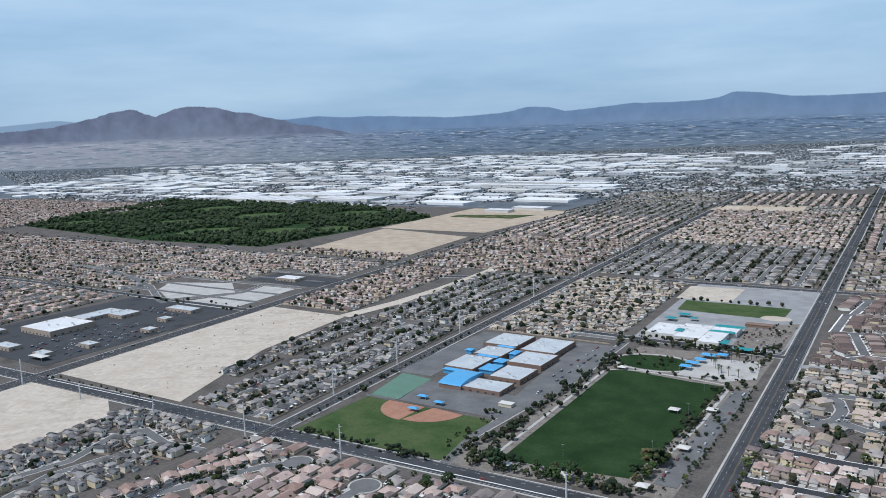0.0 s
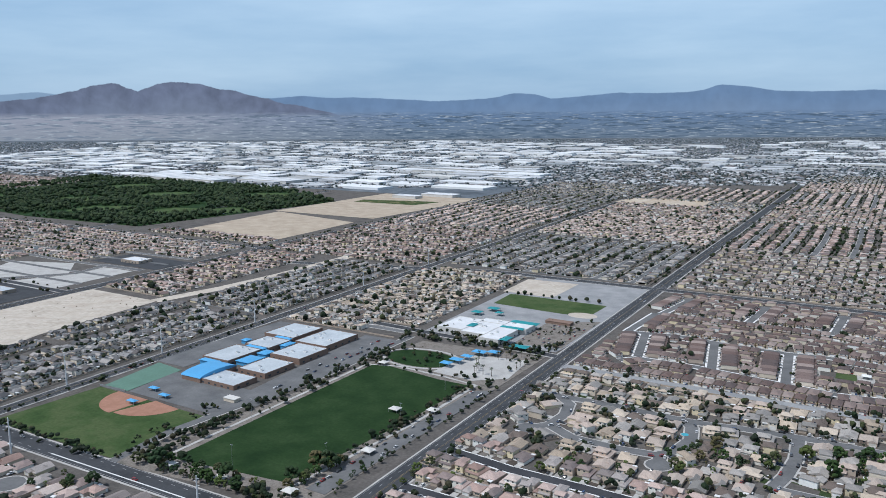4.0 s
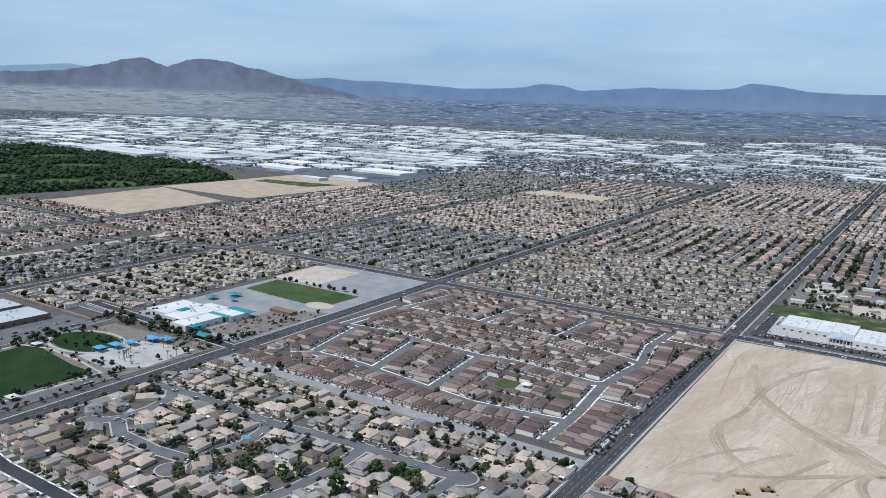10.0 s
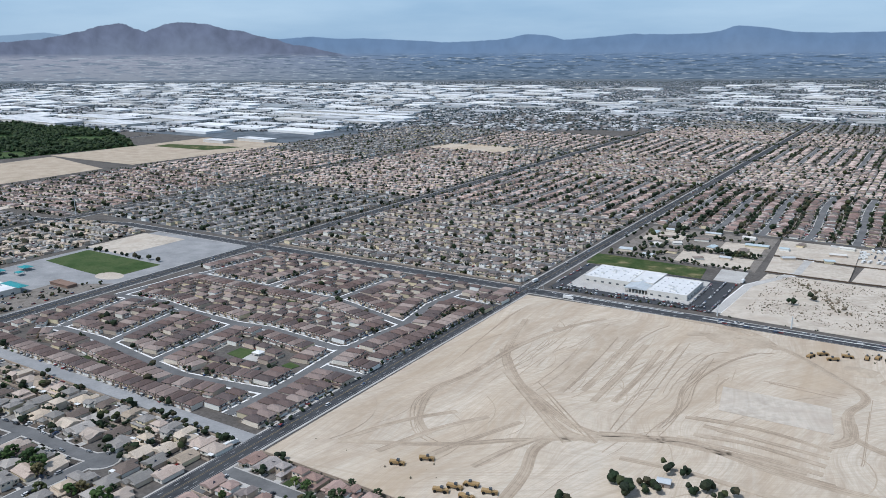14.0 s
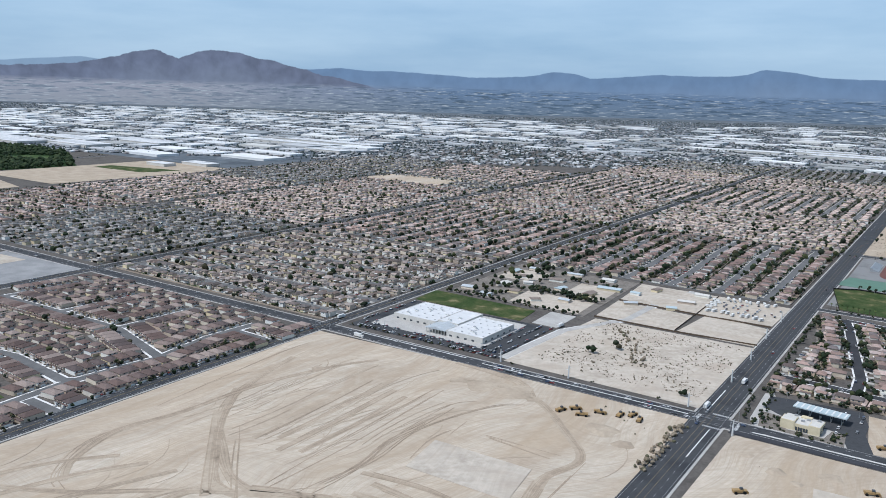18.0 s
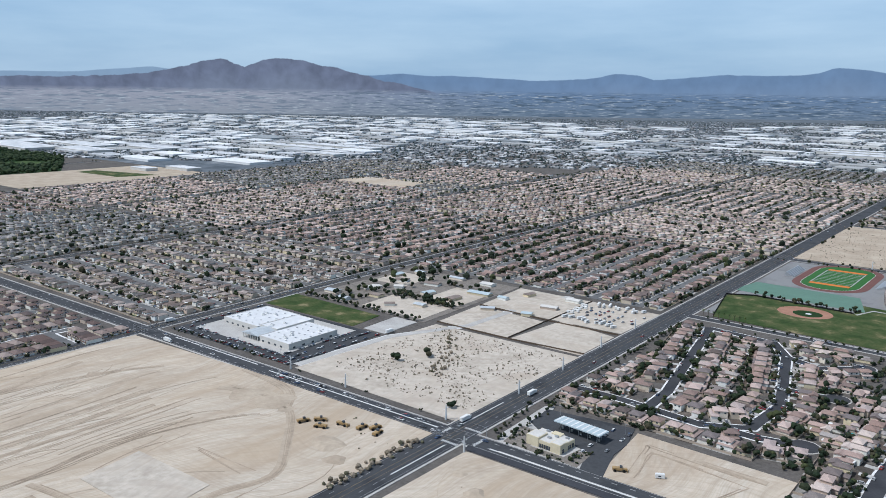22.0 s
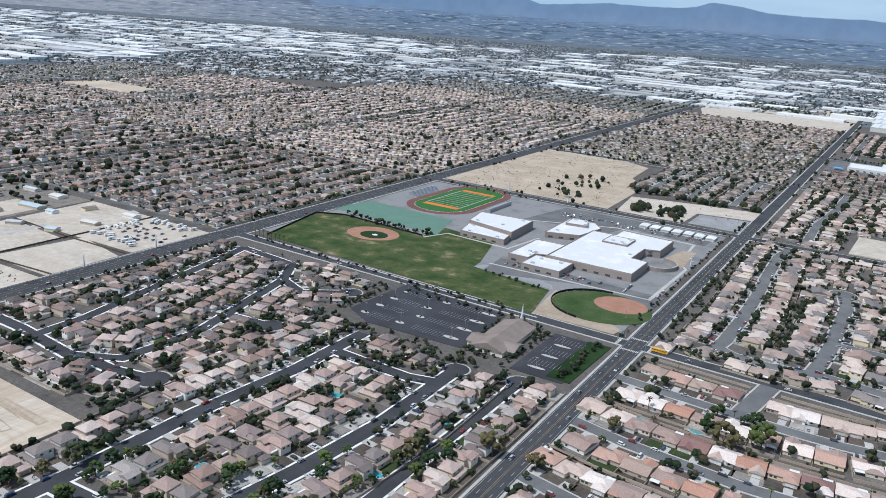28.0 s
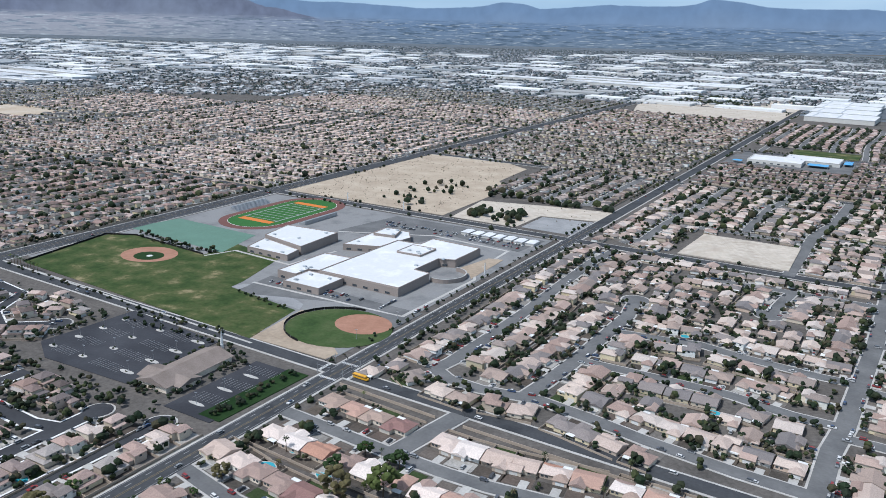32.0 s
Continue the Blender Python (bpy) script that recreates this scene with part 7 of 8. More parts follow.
def lamp(x, y, h=8.0, label="grey steel car park lamp on a tall pole", arms=2):
    l = empty("street_lamp", pose(x, y, 0.1, 0, 0, rnd.choice((0, 90))), label, "lamp", "lamp posts")
    part("pole", Geo().tube(0, 0, -0.3, h, 0.14, 0.09, 6).tube(0, 0, -0.3, 0.7, 0.35, 0.33, 8).mesh("pole", M["steel"]), l)
    for s in (-1, 1)[:arms]:
        part("lamp_head", Geo().box(min(s * 0.1, s * 1.3), max(s * 0.1, s * 1.3), -0.25, 0.25, h - 0.1, h + 0.12).mesh("lamp_head", M["steel"]), l)


for i in range(4):
    for x in (885, 919 + 6 * (i % 2), 966):
        lamp(x, 1677.5 + i * 21)
for k in range(3):
    lamp(1041, 1669 + k * 24)
for x, y in ((300, 1375), (360, 1373), (420, 1376), (428, 1430), (268, 1440), (690, 1428), (745, 1428), (1060, 1810), (1064, 1860), (900, 2110), (960, 2128)):
    lamp(x, y)
for x, y in ((-200, 600), (-200, 700), (-320, 640), (-320, 760), (-210, 790), (-260, 560)):
    lamp(x, y, 17, "tall grey floodlight pole at the playing field")


def pylon(x, y, h):
    p = empty("power_pole", pose(x, y, 0.1), "very tall slender grey steel power pole", "pole", "power poles")
    part("pole", Geo().tube(0, 0, -0.3, h, 0.85, 0.4, 10).mesh("pole", M["pale_steel"]), p)
    for k in range(3):
        part("arm", Geo().box(-2.6 if k % 2 else 0, 0 if k % 2 else 2.6, -0.12, 0.12, h - 2 - k * 2.6, h - 1.7 - k * 2.6).mesh("arm", M["pale_steel"]), p)


for x, y, h in ((-528, 470, 38), (-429, 484, 30), (-542, 606, 32), (-548, 727, 30), (-556, 880, 30), (-570, 1128, 32), (-580, 1330, 30), (-600, 1600, 30), (-656, 470, 22), (-780, 471, 18), (-890, 470, 30), (-230, 500, 24)):
    pylon(x, y, h)
for x, y in ((627, 1364), (640, 1445), (638, 1520), (634, 1600), (632, 1680), (520, 1362), (450, 1362), (672, 1328), (1064, 2010), (850, 2190), (760, 2190)):
    pylon(x, y, 12)

# ---- shops west of the wide avenue ----
patch("car_park", [(-1215, 520), (-1210, 850), (-946, 850), (-940, 525)], "asphalt", "dark asphalt shopping centre car park", 0.16)
flat_building("supermarket", "large white-roofed supermarket with tan walls", "supermarket", [(-1145, -1070, 612, 682, 8)], "tan_wall", "white_roof")
for x0, x1, y0, y1 in ((-1145, -1110, 690, 760), (-1110, -1075, 730, 765), (-1060, -1000, 800, 822), (-1190, -1160, 560, 600), (-985, -960, 600, 616), (-1000, -975, 545, 560), (-1010, -990, 745, 760), (-975, -955, 690, 706), (-1090, -1050, 542, 560)):
    flat_building("shop", "low tan shop with a pale flat roof", "shop", [(x0, x1, y0, y1, 5)], "tan_wall", "grey_roof", "shops")
canopy(-975, 540, 30, 12, "white_far", "long flat filling station canopy", "petrol_station_canopy", 5)
patch("dirt_lot", [(-1224, 912), (-1262, 968), (-1140, 1012), (-1066, 952), (-1135, 862)], "concrete", "pale vacant lot beside a new street", 0.16)
patch("dirt_lot", [(-1105, 834), (-985, 775), (-972, 880), (-985, 1018), (-1060, 1015), (-1044, 955)], "concrete", "pale grey vacant lot by the avenue", 0.16)
patch("car_park", [(-1140, 1045), (-1130, 1125), (-960, 1125), (-960, 1045)], "asphalt", "dark asphalt car park of a small shop", 0.16)
flat_building("shop", "small shop with a white flat roof", "shop", [(-1080, -1030, 1065, 1095, 5)], "tan_wall", "white_roof", "shops")

# ---- golf course and far fields ----
GOLF = [(-2643, 1461), (-2957, 2305), (-1859, 2295), (-1381, 2049), (-1415, 1692), (-1448, 1384), (-1882, 1363)]
patch("golf_course", GOLF, "grass", "dark green golf course", 0.2)
patch("sports_field", [(-1330, 2070), (-1340, 2130), (-1090, 2190), (-1120, 2080)], "grass_dry", "green sports field", 0.3)
patch("vacant_land", [(-1380, 1780), (-1390, 2320), (-1020, 2320), (-1040, 1780)], "groove", "dusty vacant land beside the golf course", 0.17)


def inside(x, y, poly):
    hit = False
    for (ax, ay), (bx, by) in zip(poly, poly[1:] + poly[:1]):
        if (ay > y) != (by > y) and x < (bx - ax) * (y - ay) / (by - ay) + ax:
            hit = not hit
    return hit


rg = random.Random(8)
spots = []
FAIRWAYS = [(-2500, 1580, 80, 70), (-2376, 2063, 90, 110), (-1839, 1570, 95, 75), (-1624, 1640, 80, 75), (-1999, 1924, 90, 100), (-1500, 1714, 60, 70), (-1700, 2080, 80, 80), (-2150, 1700, 90, 70), (-2650, 1850, 70, 100)]
for cx, cy, rx, ry in FAIRWAYS:
    patch("fairway", [(cx + (0.84 * rx * math.cos(a) - 0.54 * ry * math.sin(a)) * (1 + 0.15 * math.sin(3 * a + cx)), cy + (0.54 * rx * math.cos(a) + 0.84 * ry * math.sin(a)) * (1 + 0.15 * math.cos(2 * a + cy))) for a in [k * math.pi / 12 for k in range(24)]], "grass_mid", "paler green mown golf fairway", 0.3)
while len(spots) < 5200:
    x, y = rg.uniform(-2960, -1380), rg.uniform(1360, 2310)
    if not inside(x, y, GOLF) or noise.noise(Vector((x / 90, y / 190, 3.3))) < -0.34:
        continue
    if all(math.hypot((0.84 * (x - cx) + 0.54 * (y - cy)) / rx, (-0.54 * (x - cx) + 0.84 * (y - cy)) / ry) > 1.0 for cx, cy, rx, ry in FAIRWAYS):
        spots.append((x, y, rg.choice((1.4, 1.8, 2.3, 2.8, 3.3)), 0))
M["leaf_golf"] = make_mat("golf_tree_leaves", [(0.030, 0.050, 0.024), (0.044, 0.066, 0.030), (0.036, 0.052, 0.028), (0.054, 0.074, 0.034)], 0.8, "island", 0.8, 0.35, 0.02, 0.25)
tree_mass("golf_trees", spots, "dense dark green trees of a golf course", 2, "leaf_golf")
pond = Geo().slab(ring(-1490, 1660, 34, 20), -0.4, 0.6)
lay("pond", pond, M["pool"], "small grey-blue golf course pond", "pond")

far_floor = Geo()
for x0, x1, y0, y1 in ((-11000, -1060, 2330, 10500), (-1060, 5000, 3830, 10500), (-11000, -3950, 0, 2330)):
    nx_, ny_ = int((x1 - x0) // 260) + 1, int((y1 - y0) // 260) + 1
    for i in range(nx_):
        for j in range(ny_):
            a, e = x0 + (x1 - x0) * i / nx_, x0 + (x1 - x0) * (i + 1) / nx_
            c, f = y0 + (y1 - y0) * j / ny_, y0 + (y1 - y0) * (j + 1) / ny_
            far_floor.add([(a, c, 0.2), (e, c, 0.2), (e, f, 0.2), (a, f, 0.2)], [(0, 1, 2, 3)])
lay("urban_ground", far_floor, M["urban"], "grey paved ground of the far city, tinted blue for distance haze", "ground")

# ---- industrial sheds and the far city ----
sheds = Geo()


def shed_box(x, y, w, d, h, face=0.0):
    c, s = math.cos(radians(face)), math.sin(radians(face))
    z = 0.0
    v = []
    for k in (z - 3, z + h):
        for a, e in ((-w, -d), (w, -d), (w, d), (-w, d)):
            v.append((x + (a * c - e * s) / 2, y + (a * s + e * c) / 2, k))
    sheds.add(v, [(4, 5, 6, 7), (0, 1, 5, 4), (1, 2, 6, 5), (2, 3, 7, 6), (3, 0, 4, 7)])


for x, y, w, d, h in ((-2420, 2400, 420, 150, 11), (-2080, 2480, 300, 110, 11), (-2350, 2620, 380, 110, 11), (-1980, 2720, 260, 90, 11), (-2700, 2480, 170, 200, 10), (-1620, 3180, 460, 70, 12), (-1560, 3330, 520, 80, 12), (-1290, 3010, 190, 60, 10), (-1330, 3110, 120, 50, 10), (-1180, 2330, 120, 50, 8), (-1250, 2240, 90, 40, 8),
                      (-80, 4520, 230, 90, 12), (370, 4500, 430, 90, 12), (330, 4640, 520, 70, 12), (200, 4800, 200, 60, 12), (560, 5050, 120, 60, 10), (1215, 3770, 170, 130, 12), (1210, 3920, 170, 130, 12), (1205, 4070, 170, 130, 12), (1205, 4210, 170, 110, 12), (700, 4750, 160, 200, 10)):
    wh = empty("warehouse", pose(x, y, 0, 0, 0, -2.3), "large pale flat-roofed industrial warehouse with a long roof", "warehouse", "warehouses")
    part("wall", Geo().box(-w / 2, w / 2, -d / 2, d / 2, -3, h).mesh("wall", M["wall_white"]), wh)
    part("roof", Geo().box(-w / 2 - 0.6, w / 2 + 0.6, -d / 2 - 0.6, d / 2 + 0.6, h, h + 1.0).mesh("roof", M["white_roof"]), wh)
    for k in range(max(1, int(w // 60))):
        part("roof_light", Geo().box(-w / 2 + 18 + k * 60, -w / 2 + 22 + k * 60, -d * 0.38, d * 0.38, h + 1.0, h + 1.5).mesh("roof_light", M["grey_roof"]), wh)
rg = random.Random(12)


def shed_rows(x0, x1, y0, y1, cw, cd, fill):
    """Rows of sheds on an estate, each in its own yard."""
    y = y0
    while y < y1:
        x = x0 + rg.uniform(0, cw)
        depth = cd * rg.uniform(0.7, 1.3)
        while x < x1:
            w = cw * rg.uniform(0.4, 1.5)
            px, py = x + w / 2 + (x0 - 1085) / 2015 * 0.066 * (y - 900) * 0.3, y + depth / 2
            if rg.random() < fill and 2500 < ahead(px, py) < 7600 and not inside(px, py, GOLF):
                shed_box(px, py, w * rg.uniform(0.7, 0.94), depth * rg.uniform(0.45, 0.78), rg.uniform(6, 11), -2.3)
            x += w + rg.choice((6, 14, 40))
        y += depth + rg.choice((8, 20, 45))


shed_rows(-5200, -1250, 2380, 3700, 200, 110, 0.9)
shed_rows(-5400, -1000, 3700, 4700, 190, 110, 0.8)
shed_rows(-1000, 1800, 3850, 4500, 160, 95, 0.5)
shed_rows(-1000, 1800, 4500, 5300, 190, 110, 0.55)
shed_rows(-6500, -1000, 4700, 6600, 210, 130, 0.75)
shed_rows(-1000, 3000, 5300, 8200, 180, 170, 0.4)
shed_rows(-5600, -4000, 1500, 2400, 150, 95, 0.5)
lay("industrial_shed", sheds, M["white_far"], "large pale flat-roofed industrial sheds in the distance", "warehouses", "stuff")

# specks of far houses and trees that fill the valley floor
far_pts, far_trees = [], []
for _ in range(66000):
    d = rg.uniform(2900, 7900)
    l = rg.uniform(-0.62, 1.0) * d + 400
    x, y = -0.536 * d + 0.844 * l, 0.844 * d + 0.536 * l
    if (y < 3030 and -1050 < x < 2400) or (y < 3820 and -150 < x < 1500) or (y < 2200 and x > -4000) or inside(x, y, GOLF):
        continue
    if rg.random() < 0.62:
        far_trees.append((x, y, rg.uniform(0.8, 2.1) * (1.0 if d < 4300 else 0.9), 0))
    else:
        far_pts.append((x, y, 0))
spec = Geo()
for x, y, z in far_pts:
    q = 1 - 0.5 * min(max((ahead(x, y) - 4600) / 2800, 0), 1)
    w, d = rg.uniform(11, 22) * q, rg.uniform(11, 22) * q
    spec.add([(x - w / 2, y - d / 2, z - 1), (x + w / 2, y - d / 2, z - 1), (x + w / 2, y + d / 2, z - 1), (x - w / 2, y + d / 2, z - 1), (x - w / 2, y - d / 2, z + 4 * q), (x + w / 2, y - d / 2, z + 4 * q), (x + w / 2, y + d / 2, z + 4 * q), (x - w / 2, y + d / 2, z + 4 * q), (x, y, z + 6.2 * q)], [(0, 1, 5, 4), (1, 2, 6, 5), (2, 3, 7, 6), (3, 0, 4, 7), (4, 5, 8), (5, 6, 8), (6, 7, 8), (7, 4, 8)])
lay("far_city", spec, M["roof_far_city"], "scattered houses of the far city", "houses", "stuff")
tree_mass("far_trees", far_trees, "dark trees scattered through the far city, their green blued for distance haze", 1, "leaf_hazed", speck)

# crossing stripes and the planted strip in the middle of the avenue
stripes = Geo()
for x, y, along in ((1072, 1757, 0), (1098, 1756, 0), (1085, 1744, 1), (1085, 1770, 1), (640, 1347, 0), (671, 1347, 0), (655, 1333, 1), (655, 1361, 1)):
    for k in range(-5, 6):
        stripes.slab([(x - 1.3, y + k * 1.3 - 0.3), (x + 1.3, y + k * 1.3 - 0.3), (x + 1.3, y + k * 1.3 + 0.3), (x - 1.3, y + k * 1.3 + 0.3)] if not along else [(x + k * 1.3 - 0.3, y - 1.3), (x + k * 1.3 + 0.3, y - 1.3), (x + k * 1.3 + 0.3, y + 1.3), (x + k * 1.3 - 0.3, y + 1.3)], 0.4, 0.6)
lay("crossing_stripe", stripes, M["chalk"], "white crossing stripes at the junctions", "road marking")
lay("median", Geo().strip([(x, cross1345(x) - 4) for x in (690, 800, 900, 1060)], 2.0, 0.2, 0.75), M["concrete"], "narrow pale concrete median of the avenue", "median")
lay("wide_carriageway", Geo().strip([(x, cross1345(x) - 9) for x in (668, 800, 900, 1068)], 13, -0.4, 0.42), M["asphalt_new"], "dark asphalt second carriageway", "road")

# ---- scrub ----
scrub = []
for x0, x1, y0, y1, num in ((470, 628, 1385, 1550, 1900), (635, 890, 2200, 2580, 1800), (910, 1075, 2200, 2330, 120), (690, 1060, 1010, 1310, 60), (-930, -700, 520, 890, 160), (600, 1080, 3640, 4280, 200), (265, 640, 935, 960, 20), (560, 642, 1280, 1330, 25)):
    for _ in range(num):
        x, y = rg.uniform(x0, x1), rg.uniform(y0, y1)
        if noise.noise(Vector((x / 40, y / 40, 1.1))) > -0.25:
            scrub.append((x, y, rg.choice((0.1, 0.14, 0.18, 0.22, 0.34)), 0))
for _ in range(60):
    t = rg.random()
    scrub.append((500 + 60 * t + rg.uniform(-8, 8), 1530 - 90 * t + rg.uniform(-8, 8), rg.uniform(0.3, 0.8), 0))
    scrub.append((636 + rg.uniform(-5, 5), 1230 + 90 * t, rg.uniform(0.5, 0.9), 0))
M["scrub"] = make_mat("dry_scrub", [(0.19, 0.16, 0.115), (0.24, 0.20, 0.15), (0.12, 0.115, 0.075), (0.28, 0.235, 0.18)], 0.95, "island", 1.0, 0.3, 0.1, 0.2)
tree_mass("scrub", scrub, "scattered grey-green desert scrub", 1, "scrub")

# ---- trees along the streets and parks ----
lines = [([(-325, 520), (-335, 660), (-330, 800)], 9, 1.0), ([(-192, 560), (-192, 800)], 12, 0.75), ([(-165, 560), (-166, 820)], 12, 0.7), ([(-330, 930), (-170, 945)], 8, 1.0), ([(-345, 905), (-360, 960)], 7, 1.1), ([(-500, 516), (-360, 520)], 12, 1.0), ([(-350, 520), (-330, 640)], 8, 1.1),
         ([(-300, 525), (-190, 532)], 9, 1.0), ([(-360, 1200), (-200, 1202)], 14, 0.9), ([(-345, 975), (-250, 945)], 8, 1.0), ([(-222, 955), (-180, 960), (-172, 1000)], 9, 1.0), ([(678, 1920), (792, 1908)], 9, 0.9), ([(905, 1838), (985, 1826)], 9, 0.7), ([(672, 1772), (980, 1757)], 12, 0.6), ([(1062, 1660), (1062, 1740)], 6, 0.8),
         ([(880, 1740), (1000, 1744)], 10, 0.7), ([(1020, 1660), (1022, 1735)], 9, 0.8), ([(985, 1665), (978, 1735)], 10, 0.8), ([(262, 1362), (440, 1366)], 10, 0.55), ([(672, 1365), (660, 1440)], 7, 0.6), ([(668, 1480), (662, 1740)], 9, 0.8), ([(247, 930), (240, 1320)], 12, 0.7), ([(-130, 540), (-132, 900)], 10, 0.9), ([(1098, 1400), (1098, 1740)], 14, 0.7),
         ([(1070, 1760), (1070, 2150)], 14, 0.6), ([(-520, 520), (-545, 900)], 16, 0.7), ([(-900, 502), (-700, 508)], 14, 0.6), ([(1098, 1780), (1098, 2160)], 13, 0.8), ([(150, 912), (250, 905)], 8, 1.1), ([(262, 1550), (440, 1552)], 8, 1.0), ([(450, 1362), (640, 1364)], 40, 0.4)]
for line, step, size in lines:
    for (ax, ay), (bx, by) in zip(line, line[1:]):
        l = math.hypot(bx - ax, by - ay)
        for k in range(int(l / step)):
            t = (k + rnd.uniform(0.2, 0.8)) * step / l
            tree(ax + (bx - ax) * t + rnd.uniform(-2, 2), ay + (by - ay) * t + rnd.uniform(-2, 2), size * rnd.uniform(1.0, 1.8))
for x0, x1, y0, y1, num, big in ((-345, -318, 530, 900, 70, 1.1), (-202, -190, 548, 805, 60, 1.2), (-330, -180, 526, 548, 46, 1.3), (-186, -164, 540, 830, 34, 0.8), (-330, -250, 815, 900, 40, 0.9), (-250, -172, 820, 930, 46, 0.9), (-360, -170, 925, 960, 44, 1.2), (-345, -300, 960, 990, 14, 1.1), (-520, -350, 506, 518, 26, 0.9), (-372, -352, 520, 640, 18, 1.0),
                                (780, 850, 2210, 2400, 30, 1.2), (-225, -170, 960, 1100, 40, 0.7), (-540, -515, 620, 700, 10, 0.8), (690, 800, 1904, 1916, 14, 1.0), (860, 990, 1742, 1764, 18, 0.7), (980, 1022, 1655, 1740, 22, 0.8)):
    for _ in range(num):
        x, y = rnd.uniform(x0, x1), rnd.uniform(y0, y1)
        if not (-260 < x < -200 and 840 < y < 918) and not (984 < x < 1016 and 1665 < y < 1731):
            tree(x, y, big * rnd.choice((0.5, 0.8, 1.0, 1.3, 1.7)))
for _ in range(120):
    x, y = rnd.choice(((rnd.uniform(262, 345), rnd.uniform(1556, 1752)), (rnd.uniform(262, 440), rnd.choice((1556, 1622, 1704, 1750)) + rnd.uniform(-5, 5)), (rnd.uniform(345, 436), rnd.uniform(1612, 1632))))
    tree(x, y, rnd.uniform(0.9, 2.2))
for x, y in ((487, 996), (500, 995), (496, 1003), (503, 1028), (513, 1028), (532, 1020), (463, 961), (470, 958), (505, 1002), (524, 1012), (540, 1010), (488, 988), (495, 987), (501, 1005), (478, 998), (545, 1018), (615, 1385), (524, 1470), (505, 1440)):
    tree(x, y, rnd.uniform(1.5, 2.6))


def palm_meshes():
    t, c = Geo().tube(0, 0, -0.3, 8.5, 0.28, 0.2, 7), Geo()
    for k in range(14):
        a = 2 * math.pi * k / 14
        dz = (0.9, 0.1, -0.6)[k % 3]
        px, py = math.cos(a), math.sin(a)
        c.add([(0, 0, 8.5), (px * 1.3 - py * 0.35, py * 1.3 + px * 0.35, 8.9 + dz), (px * 1.3 + py * 0.35, py * 1.3 - px * 0.35, 8.9 + dz), (px * 2.7, py * 2.7, 8.0 + dz), (0, 0, 8.2)], [(0, 2, 1), (1, 2, 3), (4, 1, 2)])
    return t.mesh("trunk", M["bark"]), c.mesh("fronds", M["leaf"])


PALM = palm_meshes()


def palm(x, y, s=1.0):
    p = empty("palm_tree", pose(x, y, 0.1, 0, 0, rnd.uniform(0, 90)) @ Matrix.Scale(s, 4), "tall slim palm with drooping fronds", "palm", "palms")
    part("trunk", PALM[0], p)
    part("fronds", PALM[1], p)


for _ in range(16):
    palm(rnd.uniform(-232, -172), rnd.uniform(835, 925), rnd.uniform(0.8, 1.2))
for _ in range(14):
    palm(rnd.uniform(1100, 1400), rnd.uniform(1450, 1740), rnd.uniform(0.7, 1.0))
for k in range(9):
    palm(668 + k * 6, 1778 - k * 0.5, 0.9)


# planted verges of the avenues and cross streets beyond the near blocks
for u, w in AVES:
    v = 1360
    while v < min(far_v[u], 3900):
        for side in (-1, 1):
            if rnd.random() < 0.42 and noise.noise(Vector((u * 0.1 + side, v / 70, 2.0))) > -0.12:
                x = ave(u, v) + side * (w / 2 + rnd.uniform(3.5, 7.0))
                if not (632 < x < 1080 and v < 2190) and not (250 < x < 640 and v < 1770):
                    TREES.append((x, v, rnd.uniform(0.6, 1.4), max(1000, nearest(x, v))))
        v += rnd.uniform(5, 11)
for fn, xs, w in CROSS[4:]:
    x = xs[0]
    while x < xs[-1]:
        for side in (-1, 1):
            if rnd.random() < 0.42 and noise.noise(Vector((x / 70, side * 3.0, w * 0.7))) > -0.12:
                TREES.append((x, fn(x) + side * (w / 2 + rnd.uniform(3.5, 7.0)), rnd.uniform(0.6, 1.4), max(1000, nearest(x, fn(x)))))
        x += rnd.uniform(5, 11)
for x0, x1, y0, y1, num in ((930, 1000, 2205, 2262, 34), (880, 1075, 2330, 2356, 30), (680, 940, 3980, 4060, 60), (660, 900, 4180, 4230, 50), (1110, 1300, 3115, 3140, 26)):
    for _ in range(num):
        x, y = rnd.uniform(x0, x1), rnd.uniform(y0, y1)
        TREES.append((x, y, rnd.uniform(1.2, 2.6), max(1000, nearest(x, y))))
TREES.sort(key=lambda r: in_view(r[0], r[1]))
NEAR_TREES = 300
for x, y, s, d in TREES[:NEAR_TREES]:
    grow(x, y, s)
tree_mass("garden_trees", [(x, y, s, 0) for x, y, s, d in TREES[NEAR_TREES:] if d < 1000], "scattered dark green garden trees among the houses", 3)
tree_mass("distant_trees", [(x, y, s, 0) for x, y, s, d in TREES[NEAR_TREES:] if 1000 <= d < 1500], "scattered dark green garden trees among far houses", 1)
tree_mass("distant_trees", [(x, y, s, 0) for x, y, s, d in TREES[NEAR_TREES:] if d >= 1500], "dark green garden trees among the farthest houses", 1, "leaf_far", speck)


